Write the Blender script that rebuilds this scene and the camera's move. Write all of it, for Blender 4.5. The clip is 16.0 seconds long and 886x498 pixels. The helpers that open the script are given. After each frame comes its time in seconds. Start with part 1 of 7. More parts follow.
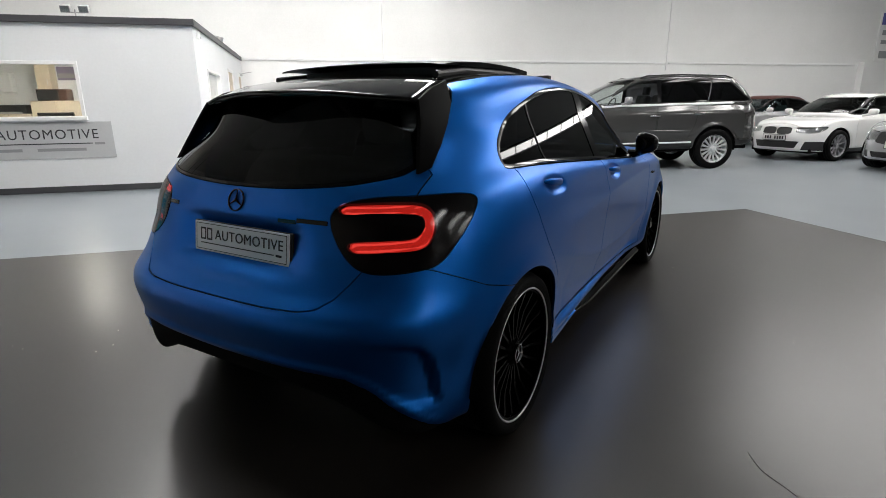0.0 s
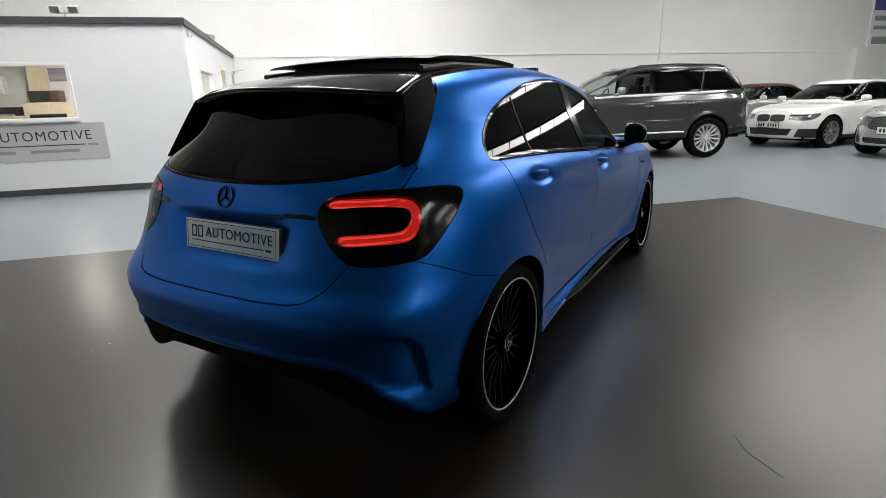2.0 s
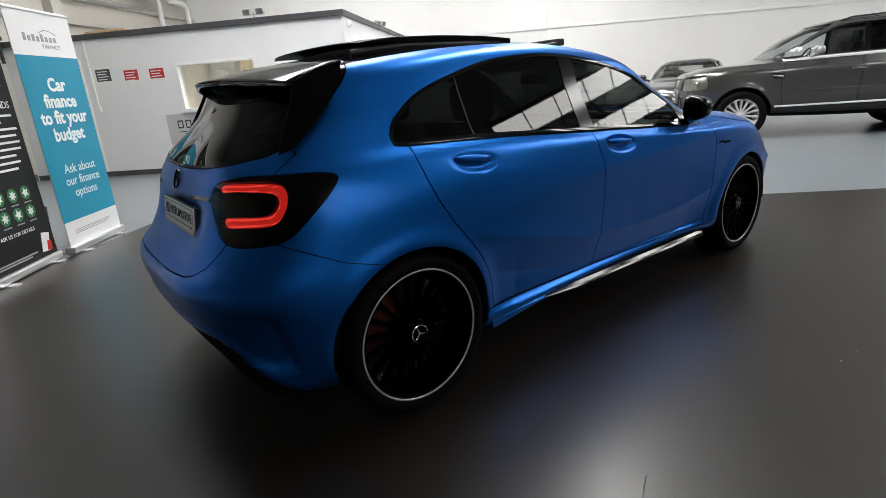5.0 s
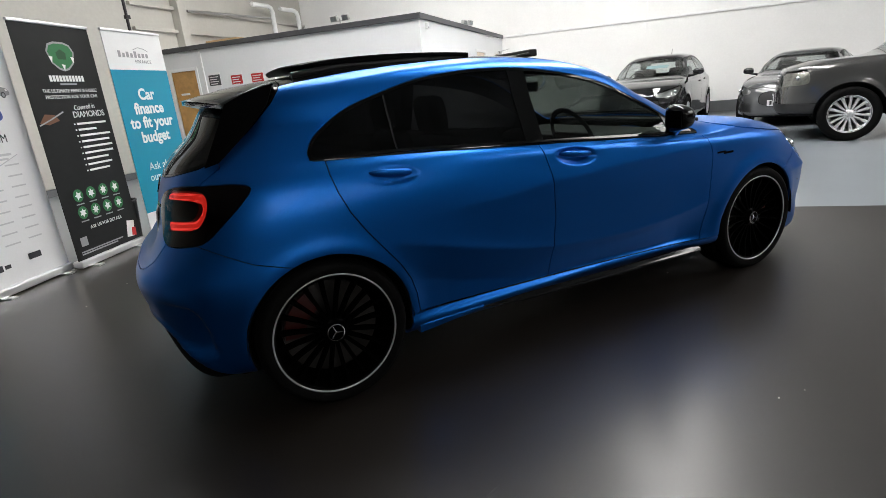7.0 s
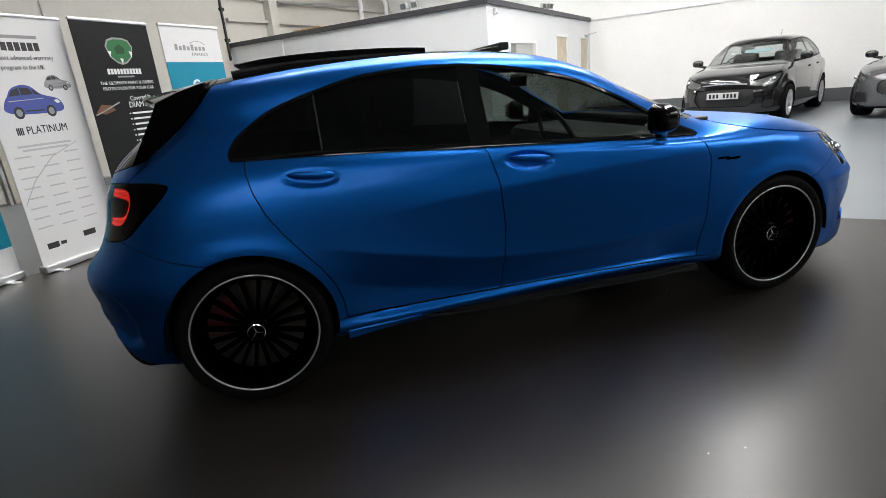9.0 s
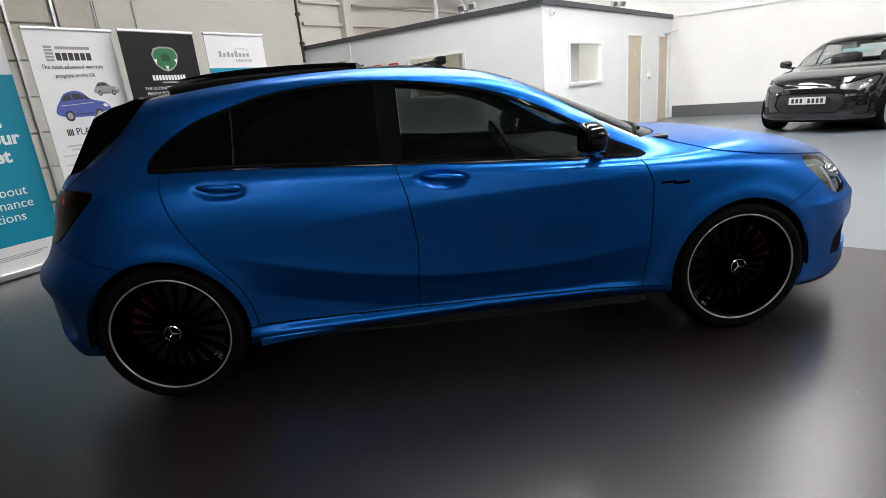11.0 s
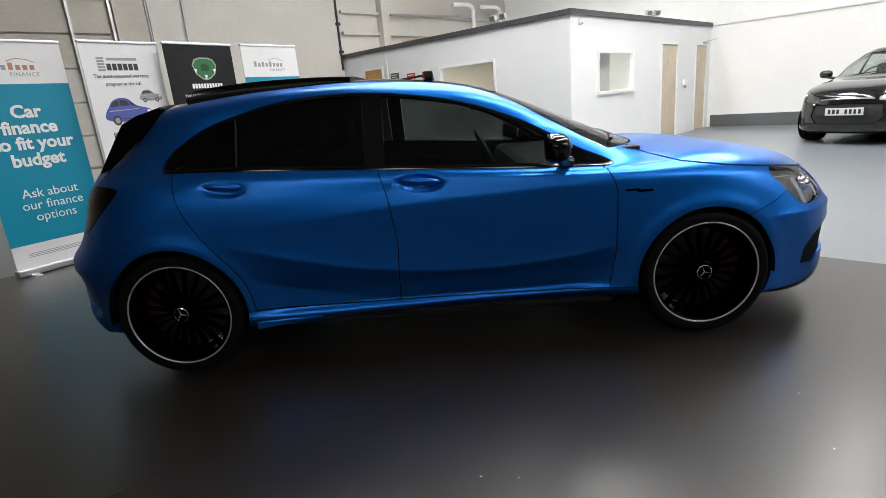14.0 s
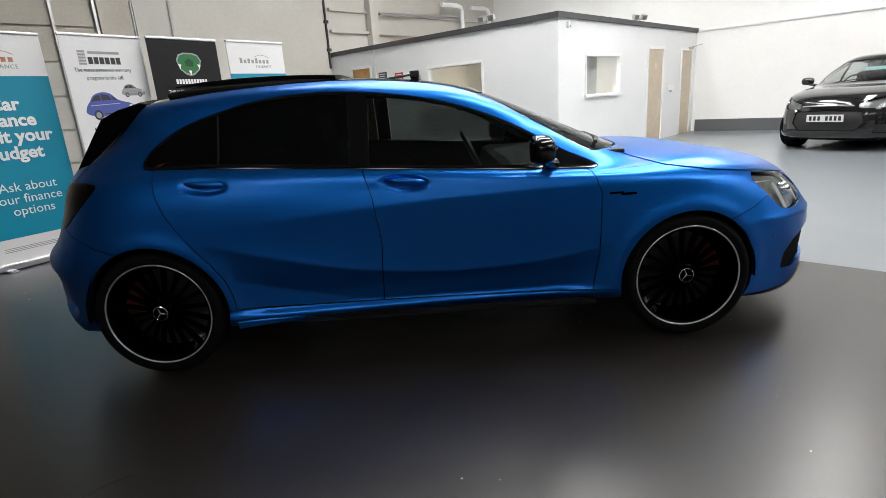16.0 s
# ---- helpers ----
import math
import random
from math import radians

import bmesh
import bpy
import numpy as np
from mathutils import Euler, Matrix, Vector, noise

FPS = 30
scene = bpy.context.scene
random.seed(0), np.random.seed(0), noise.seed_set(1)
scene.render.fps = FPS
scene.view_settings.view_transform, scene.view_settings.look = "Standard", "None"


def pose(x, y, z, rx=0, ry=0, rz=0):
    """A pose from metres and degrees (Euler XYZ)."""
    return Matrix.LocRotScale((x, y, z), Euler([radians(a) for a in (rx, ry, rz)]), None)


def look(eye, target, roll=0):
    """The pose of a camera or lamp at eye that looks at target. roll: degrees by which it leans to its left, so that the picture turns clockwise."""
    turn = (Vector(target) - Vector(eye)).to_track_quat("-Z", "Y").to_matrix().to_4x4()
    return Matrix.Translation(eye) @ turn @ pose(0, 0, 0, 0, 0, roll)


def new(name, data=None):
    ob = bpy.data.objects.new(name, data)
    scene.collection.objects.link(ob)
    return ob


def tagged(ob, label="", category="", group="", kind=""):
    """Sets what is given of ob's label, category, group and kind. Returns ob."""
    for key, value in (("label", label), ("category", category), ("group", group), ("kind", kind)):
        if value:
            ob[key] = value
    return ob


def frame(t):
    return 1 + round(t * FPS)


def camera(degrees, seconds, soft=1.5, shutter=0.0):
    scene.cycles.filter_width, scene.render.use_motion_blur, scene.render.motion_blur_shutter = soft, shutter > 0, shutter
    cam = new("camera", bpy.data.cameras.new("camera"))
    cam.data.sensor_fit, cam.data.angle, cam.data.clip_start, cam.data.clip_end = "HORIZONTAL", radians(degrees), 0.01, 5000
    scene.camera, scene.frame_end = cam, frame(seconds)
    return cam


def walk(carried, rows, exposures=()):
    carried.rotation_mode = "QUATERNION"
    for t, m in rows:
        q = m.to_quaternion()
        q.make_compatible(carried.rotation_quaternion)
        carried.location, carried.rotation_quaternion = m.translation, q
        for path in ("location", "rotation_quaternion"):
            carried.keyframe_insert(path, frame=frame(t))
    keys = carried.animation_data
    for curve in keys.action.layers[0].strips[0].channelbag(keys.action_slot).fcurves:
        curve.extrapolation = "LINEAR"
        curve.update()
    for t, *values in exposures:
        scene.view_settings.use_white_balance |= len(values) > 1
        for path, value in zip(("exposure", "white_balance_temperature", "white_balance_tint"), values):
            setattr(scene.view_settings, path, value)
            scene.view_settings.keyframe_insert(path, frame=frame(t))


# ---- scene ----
cam = camera(79.7, 16.0, soft=0.7)
PATH = [
    (0, (-1.104, -3.344, 1.277), (-0.634, -1.473, 0.751), -0.6),
    (0.5, (-1.103, -3.355, 1.281), (-0.622, -1.484, 0.763), -1.0),
    (1, (-1.1, -3.357, 1.279), (-0.614, -1.489, 0.757), -1.0),
    (1.5, (-1.102, -3.357, 1.277), (-0.616, -1.491, 0.747), -1.2),
    (2, (-1.075, -3.384, 1.275), (-0.6, -1.52, 0.729), -1.7),
    (2.5, (-1.004, -3.428, 1.26), (-0.576, -1.56, 0.687), -1.3),
    (3, (-0.833, -3.413, 1.238), (-0.487, -1.533, 0.651), -2.4),
    (3.5, (-0.615, -3.388, 1.256), (-0.421, -1.493, 0.647), -3.3),
    (4, (-0.441, -3.397, 1.245), (-0.35, -1.493, 0.642), -4.4),
    (4.2, (-0.339, -3.417, 1.24), (-0.332, -1.508, 0.645), -4.5),
    (6.3, (0.453, -3.381, 1.274), (0.003, -1.527, 0.674), -5.4),
    (6.5, (0.531, -3.361, 1.264), (0.048, -1.511, 0.675), -5.7),
    (7, (0.821, -3.347, 1.28), (0.164, -1.548, 0.701), -5.4),
    (7.5, (0.982, -3.312, 1.277), (0.238, -1.549, 0.697), -6.3),
    (8, (1.161, -3.18, 1.256), (0.333, -1.454, 0.678), -5.7),
    (8.5, (1.326, -3.031, 1.275), (0.401, -1.36, 0.68), -4.6),
    (8.7, (1.365, -2.99, 1.272), (0.421, -1.331, 0.675), -5.0),
    (10.8, (2.053, -2.461, 1.279), (0.78, -1.032, 0.7), -5.7),
    (11, (2.081, -2.424, 1.28), (0.824, -0.979, 0.706), -5.4),
    (11.5, (2.286, -2.393, 1.274), (0.952, -1.009, 0.722), -5.6),
    (12, (2.47, -2.382, 1.284), (1.077, -1.057, 0.734), -5.1),
    (12.5, (2.46, -2.392, 1.282), (1.062, -1.072, 0.733), -5.1),
    (13, (2.461, -2.387, 1.281), (1.069, -1.061, 0.731), -5.0),
    (13.5, (2.464, -2.387, 1.282), (1.081, -1.046, 0.742), -5.0),
    (14, (2.465, -2.385, 1.281), (1.089, -1.037, 0.741), -5.0),
    (14.5, (2.466, -2.371, 1.278), (1.09, -1.023, 0.739), -4.4),
    (15, (2.462, -2.37, 1.277), (1.099, -1.015, 0.722), -4.4),
    (15.5, (2.464, -2.371, 1.28), (1.116, -0.998, 0.735), -4.1),
    (16, (2.467, -2.369, 1.28), (1.127, -0.987, 0.737), -4.0),
]
walk(cam, [(t, look(eye, target, roll)) for t, eye, target, roll in PATH])


# ---- world and lights ----
world = bpy.data.worlds.new("world")
scene.world = world
world.use_nodes = True
world.node_tree.nodes["Background"].inputs[0].default_value = (0.6, 0.7, 0.8, 1)
world.node_tree.nodes["Background"].inputs[1].default_value = 0.05


# ---- materials ----
def mat(name, color, rough=0.5, metal=0.0, grain=0.0, grain_size=40.0, blotch=0.0, blotch_size=2.0, bump=0.0, bump_size=60.0, coat=0.0, coat_rough=0.04, coat_ior=1.5, spec=0.5, rough_var=0.0, emit=0.0, emit_color=None):
    """A procedural surface: base colour varied by fine grain and wide blotches, with relief and uneven gloss."""
    m = bpy.data.materials.new(name)
    m.use_nodes = True
    nt = m.node_tree
    b = nt.nodes["Principled BSDF"]
    b.inputs["Base Color"].default_value = (*color, 1)
    b.inputs["Roughness"].default_value = rough
    b.inputs["Metallic"].default_value = metal
    b.inputs["Coat Weight"].default_value = coat
    b.inputs["Specular IOR Level"].default_value = spec
    b.inputs["Coat Roughness"].default_value = coat_rough
    b.inputs["Coat IOR"].default_value = coat_ior
    if emit:
        b.inputs["Emission Color"].default_value = (*(emit_color or color), 1)
        b.inputs["Emission Strength"].default_value = emit
    co = nt.nodes.new("ShaderNodeTexCoord")

    def noise_tex(size, detail=4.0):
        n = nt.nodes.new("ShaderNodeTexNoise")
        n.inputs["Scale"].default_value = size
        n.inputs["Detail"].default_value = detail
        nt.links.new(co.outputs["Object"], n.inputs["Vector"])
        return n

    last = None
    for amount, size in ((grain, grain_size), (blotch, blotch_size)):
        if not amount:
            continue
        n = noise_tex(size)
        ramp = nt.nodes.new("ShaderNodeMapRange")
        ramp.inputs[1].default_value, ramp.inputs[2].default_value = 0.1, 0.9
        ramp.inputs[3].default_value, ramp.inputs[4].default_value = max(1 - 1.9 * amount, 0), 1 + 1.9 * amount
        nt.links.new(n.outputs["Fac"], ramp.inputs[0])
        mul = nt.nodes.new("ShaderNodeVectorMath")
        mul.operation = "SCALE"
        if last:
            nt.links.new(last, mul.inputs[0])
        else:
            mul.inputs[0].default_value = color
        nt.links.new(ramp.outputs[0], mul.inputs["Scale"])
        last = mul.outputs[0]
    if last:
        nt.links.new(last, b.inputs["Base Color"])
    if rough_var:
        n = noise_tex(blotch_size * 1.7, 6.0)
        ramp = nt.nodes.new("ShaderNodeMapRange")
        ramp.inputs[1].default_value, ramp.inputs[2].default_value = 0.3, 0.7
        ramp.inputs[3].default_value, ramp.inputs[4].default_value = max(rough - rough_var, 0.02), rough + rough_var
        nt.links.new(n.outputs["Fac"], ramp.inputs[0])
        nt.links.new(ramp.outputs[0], b.inputs["Roughness"])
    if bump:
        n = noise_tex(bump_size)
        bp = nt.nodes.new("ShaderNodeBump")
        bp.inputs["Strength"].default_value = bump
        bp.inputs["Distance"].default_value = 0.01
        nt.links.new(n.outputs["Fac"], bp.inputs["Height"])
        nt.links.new(bp.outputs[0], b.inputs["Normal"])
    return m


def glass(name, tint, gloss_rough=0.02, ior=1.5):
    """Thin pane: tinted see-through with a Fresnel gloss."""
    m = bpy.data.materials.new(name)
    m.use_nodes = True
    nt = m.node_tree
    nt.nodes.remove(nt.nodes["Principled BSDF"])
    tr = nt.nodes.new("ShaderNodeBsdfTransparent")
    tr.inputs[0].default_value = (*tint, 1)
    gl = nt.nodes.new("ShaderNodeBsdfGlossy")
    gl.inputs["Roughness"].default_value = gloss_rough
    lw, pw, fr = nt.nodes.new("ShaderNodeLayerWeight"), nt.nodes.new("ShaderNodeMath"), nt.nodes.new("ShaderNodeMapRange")
    lw.inputs["Blend"].default_value = 0.5
    pw.operation = "POWER"
    pw.inputs[1].default_value = 5.0
    fr.inputs[3].default_value, fr.inputs[4].default_value = ((ior - 1) / (ior + 1)) ** 2, 1.0
    nt.links.new(lw.outputs["Facing"], pw.inputs[0])
    nt.links.new(pw.outputs[0], fr.inputs[0])
    mix = nt.nodes.new("ShaderNodeMixShader")
    nt.links.new(fr.outputs[0], mix.inputs[0])
    nt.links.new(tr.outputs[0], mix.inputs[1])
    nt.links.new(gl.outputs[0], mix.inputs[2])
    nt.links.new(mix.outputs[0], nt.nodes["Material Output"].inputs[0])
    return m


def glow(name, color, strength):
    m = bpy.data.materials.new(name)
    m.use_nodes = True
    nt = m.node_tree
    nt.nodes.remove(nt.nodes["Principled BSDF"])
    e = nt.nodes.new("ShaderNodeEmission")
    e.inputs[0].default_value = (*color, 1)
    e.inputs[1].default_value = strength
    nt.links.new(e.outputs[0], nt.nodes["Material Output"].inputs[0])
    return m


M_WALL = mat("white_masonry_paint", (0.80, 0.80, 0.79), 0.6, grain=0.02, grain_size=30, blotch=0.03, blotch_size=0.7, bump=0.12, bump_size=90)
M_OFFICE = mat("white_office_paint", (0.78, 0.79, 0.80), 0.55, grain=0.015, grain_size=25, blotch=0.025, blotch_size=0.9, bump=0.06, bump_size=120)
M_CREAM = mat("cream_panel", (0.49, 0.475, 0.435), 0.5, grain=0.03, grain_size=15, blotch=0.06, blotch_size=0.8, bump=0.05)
M_CREAM_D = mat("darker_cream", (0.42, 0.39, 0.33), 0.45, grain=0.05, grain_size=20, blotch=0.08, blotch_size=1.5, bump=0.04)
M_FLOOR = mat("grey_floor_paint", (0.172, 0.19, 0.206), 0.28, spec=0.4, blotch=0.06, blotch_size=0.9)
M_FLOOR_D = mat("dark_floor_paint", (0.0122, 0.0097, 0.0080), 0.44, spec=0.24, blotch=0.12, blotch_size=0.9, coat=0.85, coat_rough=0.265, coat_ior=1.325)
_nt = M_FLOOR_D.node_tree
_co = _nt.nodes.new("ShaderNodeTexCoord")
# fine grain of the poured floor
_n3, _bp = (_nt.nodes.new("ShaderNode" + k) for k in ("TexNoise", "Bump"))
_n3.inputs["Scale"].default_value, _n3.inputs["Detail"].default_value = 160.0, 2.0
_bp.inputs["Strength"].default_value, _bp.inputs["Distance"].default_value = 0.12, 0.001
_nt.links.new(_co.outputs["Object"], _n3.inputs["Vector"])
_nt.links.new(_n3.outputs["Fac"], _bp.inputs["Height"])
_nt.links.new(_bp.outputs[0], _nt.nodes["Principled BSDF"].inputs["Normal"])
M_FASCIA = mat("dark_grey_fascia", (0.06, 0.06, 0.065), 0.5, grain=0.05)
M_UNSEEN_WALL = mat("dark_unseen_wall", (0.13, 0.131, 0.133), 0.5, grain=0.05, blotch=0.06)
M_SKIRT = mat("grey_skirting_paint", (0.11, 0.115, 0.12), 0.5, grain=0.05)
M_UPVC = mat("white_window_frame", (0.82, 0.82, 0.82), 0.35, grain=0.01)
M_BEIGE = mat("beige_door_veneer", (0.56, 0.47, 0.36), 0.5, grain=0.06, grain_size=9, blotch=0.05)
M_OAK = mat("oak_door_veneer", (0.50, 0.27, 0.08), 0.45, grain=0.12, grain_size=12, blotch=0.08, blotch_size=3)
M_CEIL = mat("ceiling_sheet", (0.48, 0.48, 0.47), 0.6, grain=0.03)
M_STEEL = mat("galvanised_steel", (0.5, 0.5, 0.5), 0.4, 0.9, grain=0.08, grain_size=30)
M_ALU = mat("satin_aluminium", (0.75, 0.75, 0.76), 0.3, 0.9, grain=0.02)
M_BLACKP = mat("black_plastic", (0.012, 0.012, 0.013), 0.5, grain=0.1, grain_size=80)
# one kind of panel; strengths differ only to balance light on car and walls
M_PANEL = glow("rooflight_panel", (1.0, 0.985, 0.96), 20.0)
M_PANEL_STRONG = glow("rooflight_panel_strong", (1.0, 0.985, 0.96), 28.0)
M_PANEL_DIM = glow("rooflight_panel_dim", (1.0, 0.985, 0.96), 13.0)
M_PANEL_SOUTH = glow("rooflight_panel_south", (1.0, 0.985, 0.96), 14.0)
M_PANEL_WEAK = glow("rooflight_panel_weak", (1.0, 0.985, 0.96), 10.0)
M_GLASS = glass("window_glass", (0.92, 0.94, 0.94))


# ---- building helpers ----
def link(name, bm, material, parent=None, label="", smooth=False):
    me = bpy.data.meshes.new(name)
    bm.to_mesh(me)
    bm.free()
    if smooth:
        me.shade_smooth()
    me.materials.append(material)
    ob = new(name, me)
    ob.parent = parent
    if label:
        ob["label"] = label
    return ob


part = link


def box(x0, y0, z0, x1, y1, z1, bevel=0.0, bm=None):
    bm = bm or bmesh.new()
    got = bmesh.ops.create_cube(bm, size=1.0, matrix=Matrix.Translation(((x0 + x1) / 2, (y0 + y1) / 2, (z0 + z1) / 2)) @ Matrix.Diagonal((abs(x1 - x0), abs(y1 - y0), abs(z1 - z0), 1)))
    if bevel:
        edges = list({e for v in got["verts"] for e in v.link_edges})
        bmesh.ops.bevel(bm, geom=edges, offset=bevel, segments=2, affect="EDGES", profile=0.5)
    return bm


def tube(points, radius, sides=10, bm=None):
    """A round bar along a chain of points."""
    bm = bm or bmesh.new()
    pts = [Vector(p) for p in points]
    rings = []
    for i, p in enumerate(pts):
        ahead = (pts[min(i + 1, len(pts) - 1)] - pts[max(i - 1, 0)]).normalized()
        side = ahead.orthogonal().normalized() if not rings else (side - ahead * side.dot(ahead)).normalized()
        up = ahead.cross(side)
        r = radius[i] if isinstance(radius, (list, tuple)) else radius
        rings.append([bm.verts.new(p + r * (math.cos(a) * side + math.sin(a) * up)) for a in (2 * math.pi * k / sides for k in range(sides))])
    for a, b in zip(rings, rings[1:]):
        for k in range(sides):
            bm.faces.new((a[k], a[(k + 1) % sides], b[(k + 1) % sides], b[k]))
    bm.faces.new(rings[0][::-1])
    bm.faces.new(rings[-1])
    return bm


def lathe(profile, steps=48, axis="x", bm=None, closed=False):
    """Turns (radius, offset along the axis) pairs into a solid of revolution."""
    bm = bm or bmesh.new()
    rings = []
    for r, o in profile:
        ring = []
        for k in range(steps):
            a = 2 * math.pi * k / steps
            c, s = r * math.cos(a), r * math.sin(a)
            ring.append(bm.verts.new((o, c, s) if axis == "x" else (c, s, o)))
        rings.append(ring)
    pairs = list(zip(rings, rings[1:])) + ([(rings[-1], rings[0])] if closed else [])
    for a, b in pairs:
        for k in range(steps):
            bm.faces.new((a[k], a[(k + 1) % steps], b[(k + 1) % steps], b[k]))
    bmesh.ops.recalc_face_normals(bm, faces=bm.faces)
    return bm


def prism(outline, depth, bm=None):
    """A flat outline in local x, z (list of pairs), thick along y from 0 to depth."""
    bm = bm or bmesh.new()
    a = [bm.verts.new((x, 0, z)) for x, z in outline]
    b = [bm.verts.new((x, depth, z)) for x, z in outline]
    bm.faces.new(a)
    bm.faces.new(b[::-1])
    for i in range(len(a)):
        j = (i + 1) % len(a)
        bm.faces.new((a[j], a[i], b[i], b[j]))
    bmesh.ops.recalc_face_normals(bm, faces=bm.faces)
    return bm


def words(text, size, m, material, parent=None, label="", name="lettering", thick=0.001, squeeze=1.0, align="CENTER", spacing=1.0, bold=0.0):
    """Raised lettering with the built-in font, as a mesh; it reads along local x, upright along local y."""
    cu = bpy.data.curves.new("letters", "FONT")
    cu.body, cu.size, cu.extrude, cu.align_x, cu.align_y, cu.resolution_u = text, size, thick, align, "CENTER", 3
    cu.space_character, cu.offset = spacing, bold
    tmp = bpy.data.objects.new("letters", cu)
    scene.collection.objects.link(tmp)
    bpy.context.view_layer.update()
    me = bpy.data.meshes.new_from_object(tmp.evaluated_get(bpy.context.evaluated_depsgraph_get()))
    bpy.data.objects.remove(tmp)
    me.transform(Matrix.Diagonal((squeeze, 1, 1, 1)))
    me.materials.clear()
    me.materials.append(material)
    ob = new(name, me)
    ob.parent = parent
    ob.matrix_basis = m
    if label:
        ob["label"] = label
    return ob


def structure(ob, label, category=""):
    return tagged(ob, label, category, kind="structure")


# ---- the hall ----
X0, X1, Y0, Y1, ZC = -9.2, 26.0, -15.0, 12.85, 6.5
floor = structure(link("floor", box(X0, Y0, -0.2, X1, Y1, 0), M_FLOOR), "glossy mid-grey painted concrete showroom floor")
# the darker painted bay that the blue car stands on
bay = prism([(-3.95, -8.9), (4.05, -8.9), (4.05, 1.95), (-3.95, 1.95)], 0.004)
bay.transform(Matrix(((1, 0, 0, 0), (0, 0, 1, 0), (0, 1, 0, 0), (0, 0, 0, 1))))
bmesh.ops.recalc_face_normals(bay, faces=bay.faces)
structure(link("floor_bay", bay, M_FLOOR_D), "glossy dark grey painted floor bay with faint scuffs")
structure(link("wall_north", box(X0 - 0.3, Y1, 0, X1 + 0.3, Y1 + 0.3, ZC), M_WALL), "white painted block wall of the hall")
structure(link("wall_west", box(X0 - 0.3, Y0, 0, X0, Y1, ZC), M_CREAM), "cream clad side wall of the hall")
# east and south walls are out of view, darkened to dim the car's reflections
structure(link("wall_east", box(X1, Y0, 0, X1 + 0.3, Y1, ZC), M_UNSEEN_WALL), "unseen end wall, dark grey to dim reflections")
structure(link("wall_south", box(X0 - 0.3, Y0 - 0.3, 0, X1 + 0.3, Y0, ZC), M_UNSEEN_WALL), "unseen wall behind, dark grey to dim reflections")
# unseen ceiling; its grey sets how much light bounces onto car and floor
structure(link("ceiling", box(X0 - 0.3, Y0 - 0.3, ZC, X1 + 0.3, Y1 + 0.3, ZC + 0.2), M_CEIL), "unseen pale grey ceiling, its tone set for bounced light")
structure(link("baseboard", box(-2.6, Y1 - 0.02, 0, X1, Y1 - 0.002, 0.30), M_SKIRT), "dark grey painted skirting band along the wall")
for x0, x1 in ((-2.6, 10.57), (10.73, X1)):
    structure(link("trim", box(x0, Y1 - 0.035, 2.49, x1, Y1 - 0.002, 2.55, 0.006), M_UPVC), "white cable trunking along the wall")
for x in (1.25, 10.65):
    structure(link("trim", box(x - 0.015, Y1 - 0.03, 2.3, x + 0.015, Y1 - 0.002, ZC, 0.005), M_UPVC), "white vertical conduit on the wall")

# rooflights: long strips of framed panels in the roof, out of view
# added: x 4.6 lights the car's rear quarter, 12.2 and 16.4 the wall
for x, y in ((-4.1, 5.0), (-1.7, 5.0), (1.7, 5.6), (8.6, 2.6), (10.4, 2.6), (12.2, 5.4), (16.4, 5.4), (4.6, -10.5), (8.9, -10.5), (12.5, -10.5)):
    ob = new("rooflight")
    ob.location = (x, y, ZC)
    LR = 5.0 if y > 5.5 else 4.0 if y > 2 else 3.0
    tagged(ob, "long bright rooflight strip with framed panels, out of view", "rooflight", "rooflights in the roof")
    part("diffuser", box(-0.45, -LR, -0.03, 0.45, LR, -0.004), M_PANEL_STRONG if y > 5.5 else M_PANEL if y > 0 and x < 5 else M_PANEL_DIM if y > 0 else M_PANEL_WEAK if x == 8.9 else M_PANEL_SOUTH, ob)
    bm = box(-0.52, -LR - 0.07, -0.07, -0.45, LR + 0.07, -0.002)
    box(0.45, -LR - 0.07, -0.07, 0.52, LR + 0.07, -0.002, bm=bm)
    for k in range(int(2 * LR) + 1):
        box(-0.45, -LR - 0.02 + k, -0.05, 0.45, -LR + 0.02 + k, -0.002, bm=bm)
    part("frame", bm, M_FASCIA, ob)

# ---- the office block ----
OX, OY, OZ, T = -2.68, 6.12, 2.57, 0.12


def wall_with_holes(axis, at, thick, u0, u1, z1, holes):
    """A wall panel along x (axis 'x') or y, pierced by (u0, z0, u1, z1) holes."""
    us = sorted({u0, u1, *(h[0] for h in holes), *(h[2] for h in holes)})
    zs = sorted({0.0, z1, *(h[1] for h in holes), *(h[3] for h in holes)})
    bm = bmesh.new()
    for a, b in zip(us, us[1:]):
        for c, d in zip(zs, zs[1:]):
            if any(h[0] <= (a + b) / 2 <= h[2] and h[1] <= (c + d) / 2 <= h[3] for h in holes):
                continue
            if axis == "x":
                box(a, at, c, b, at + thick, d, bm=bm)
            else:
                box(at - thick, a, c, at, b, d, bm=bm)
    bmesh.ops.remove_doubles(bm, verts=bm.verts, dist=1e-5)
    inner = [f for f in bm.faces if all(len(e.link_faces) > 2 for e in f.edges)]
    twin = {}
    for f in bm.faces:
        twin.setdefault(tuple(sorted(v.index for v in f.verts)), []).append(f)
    return bm


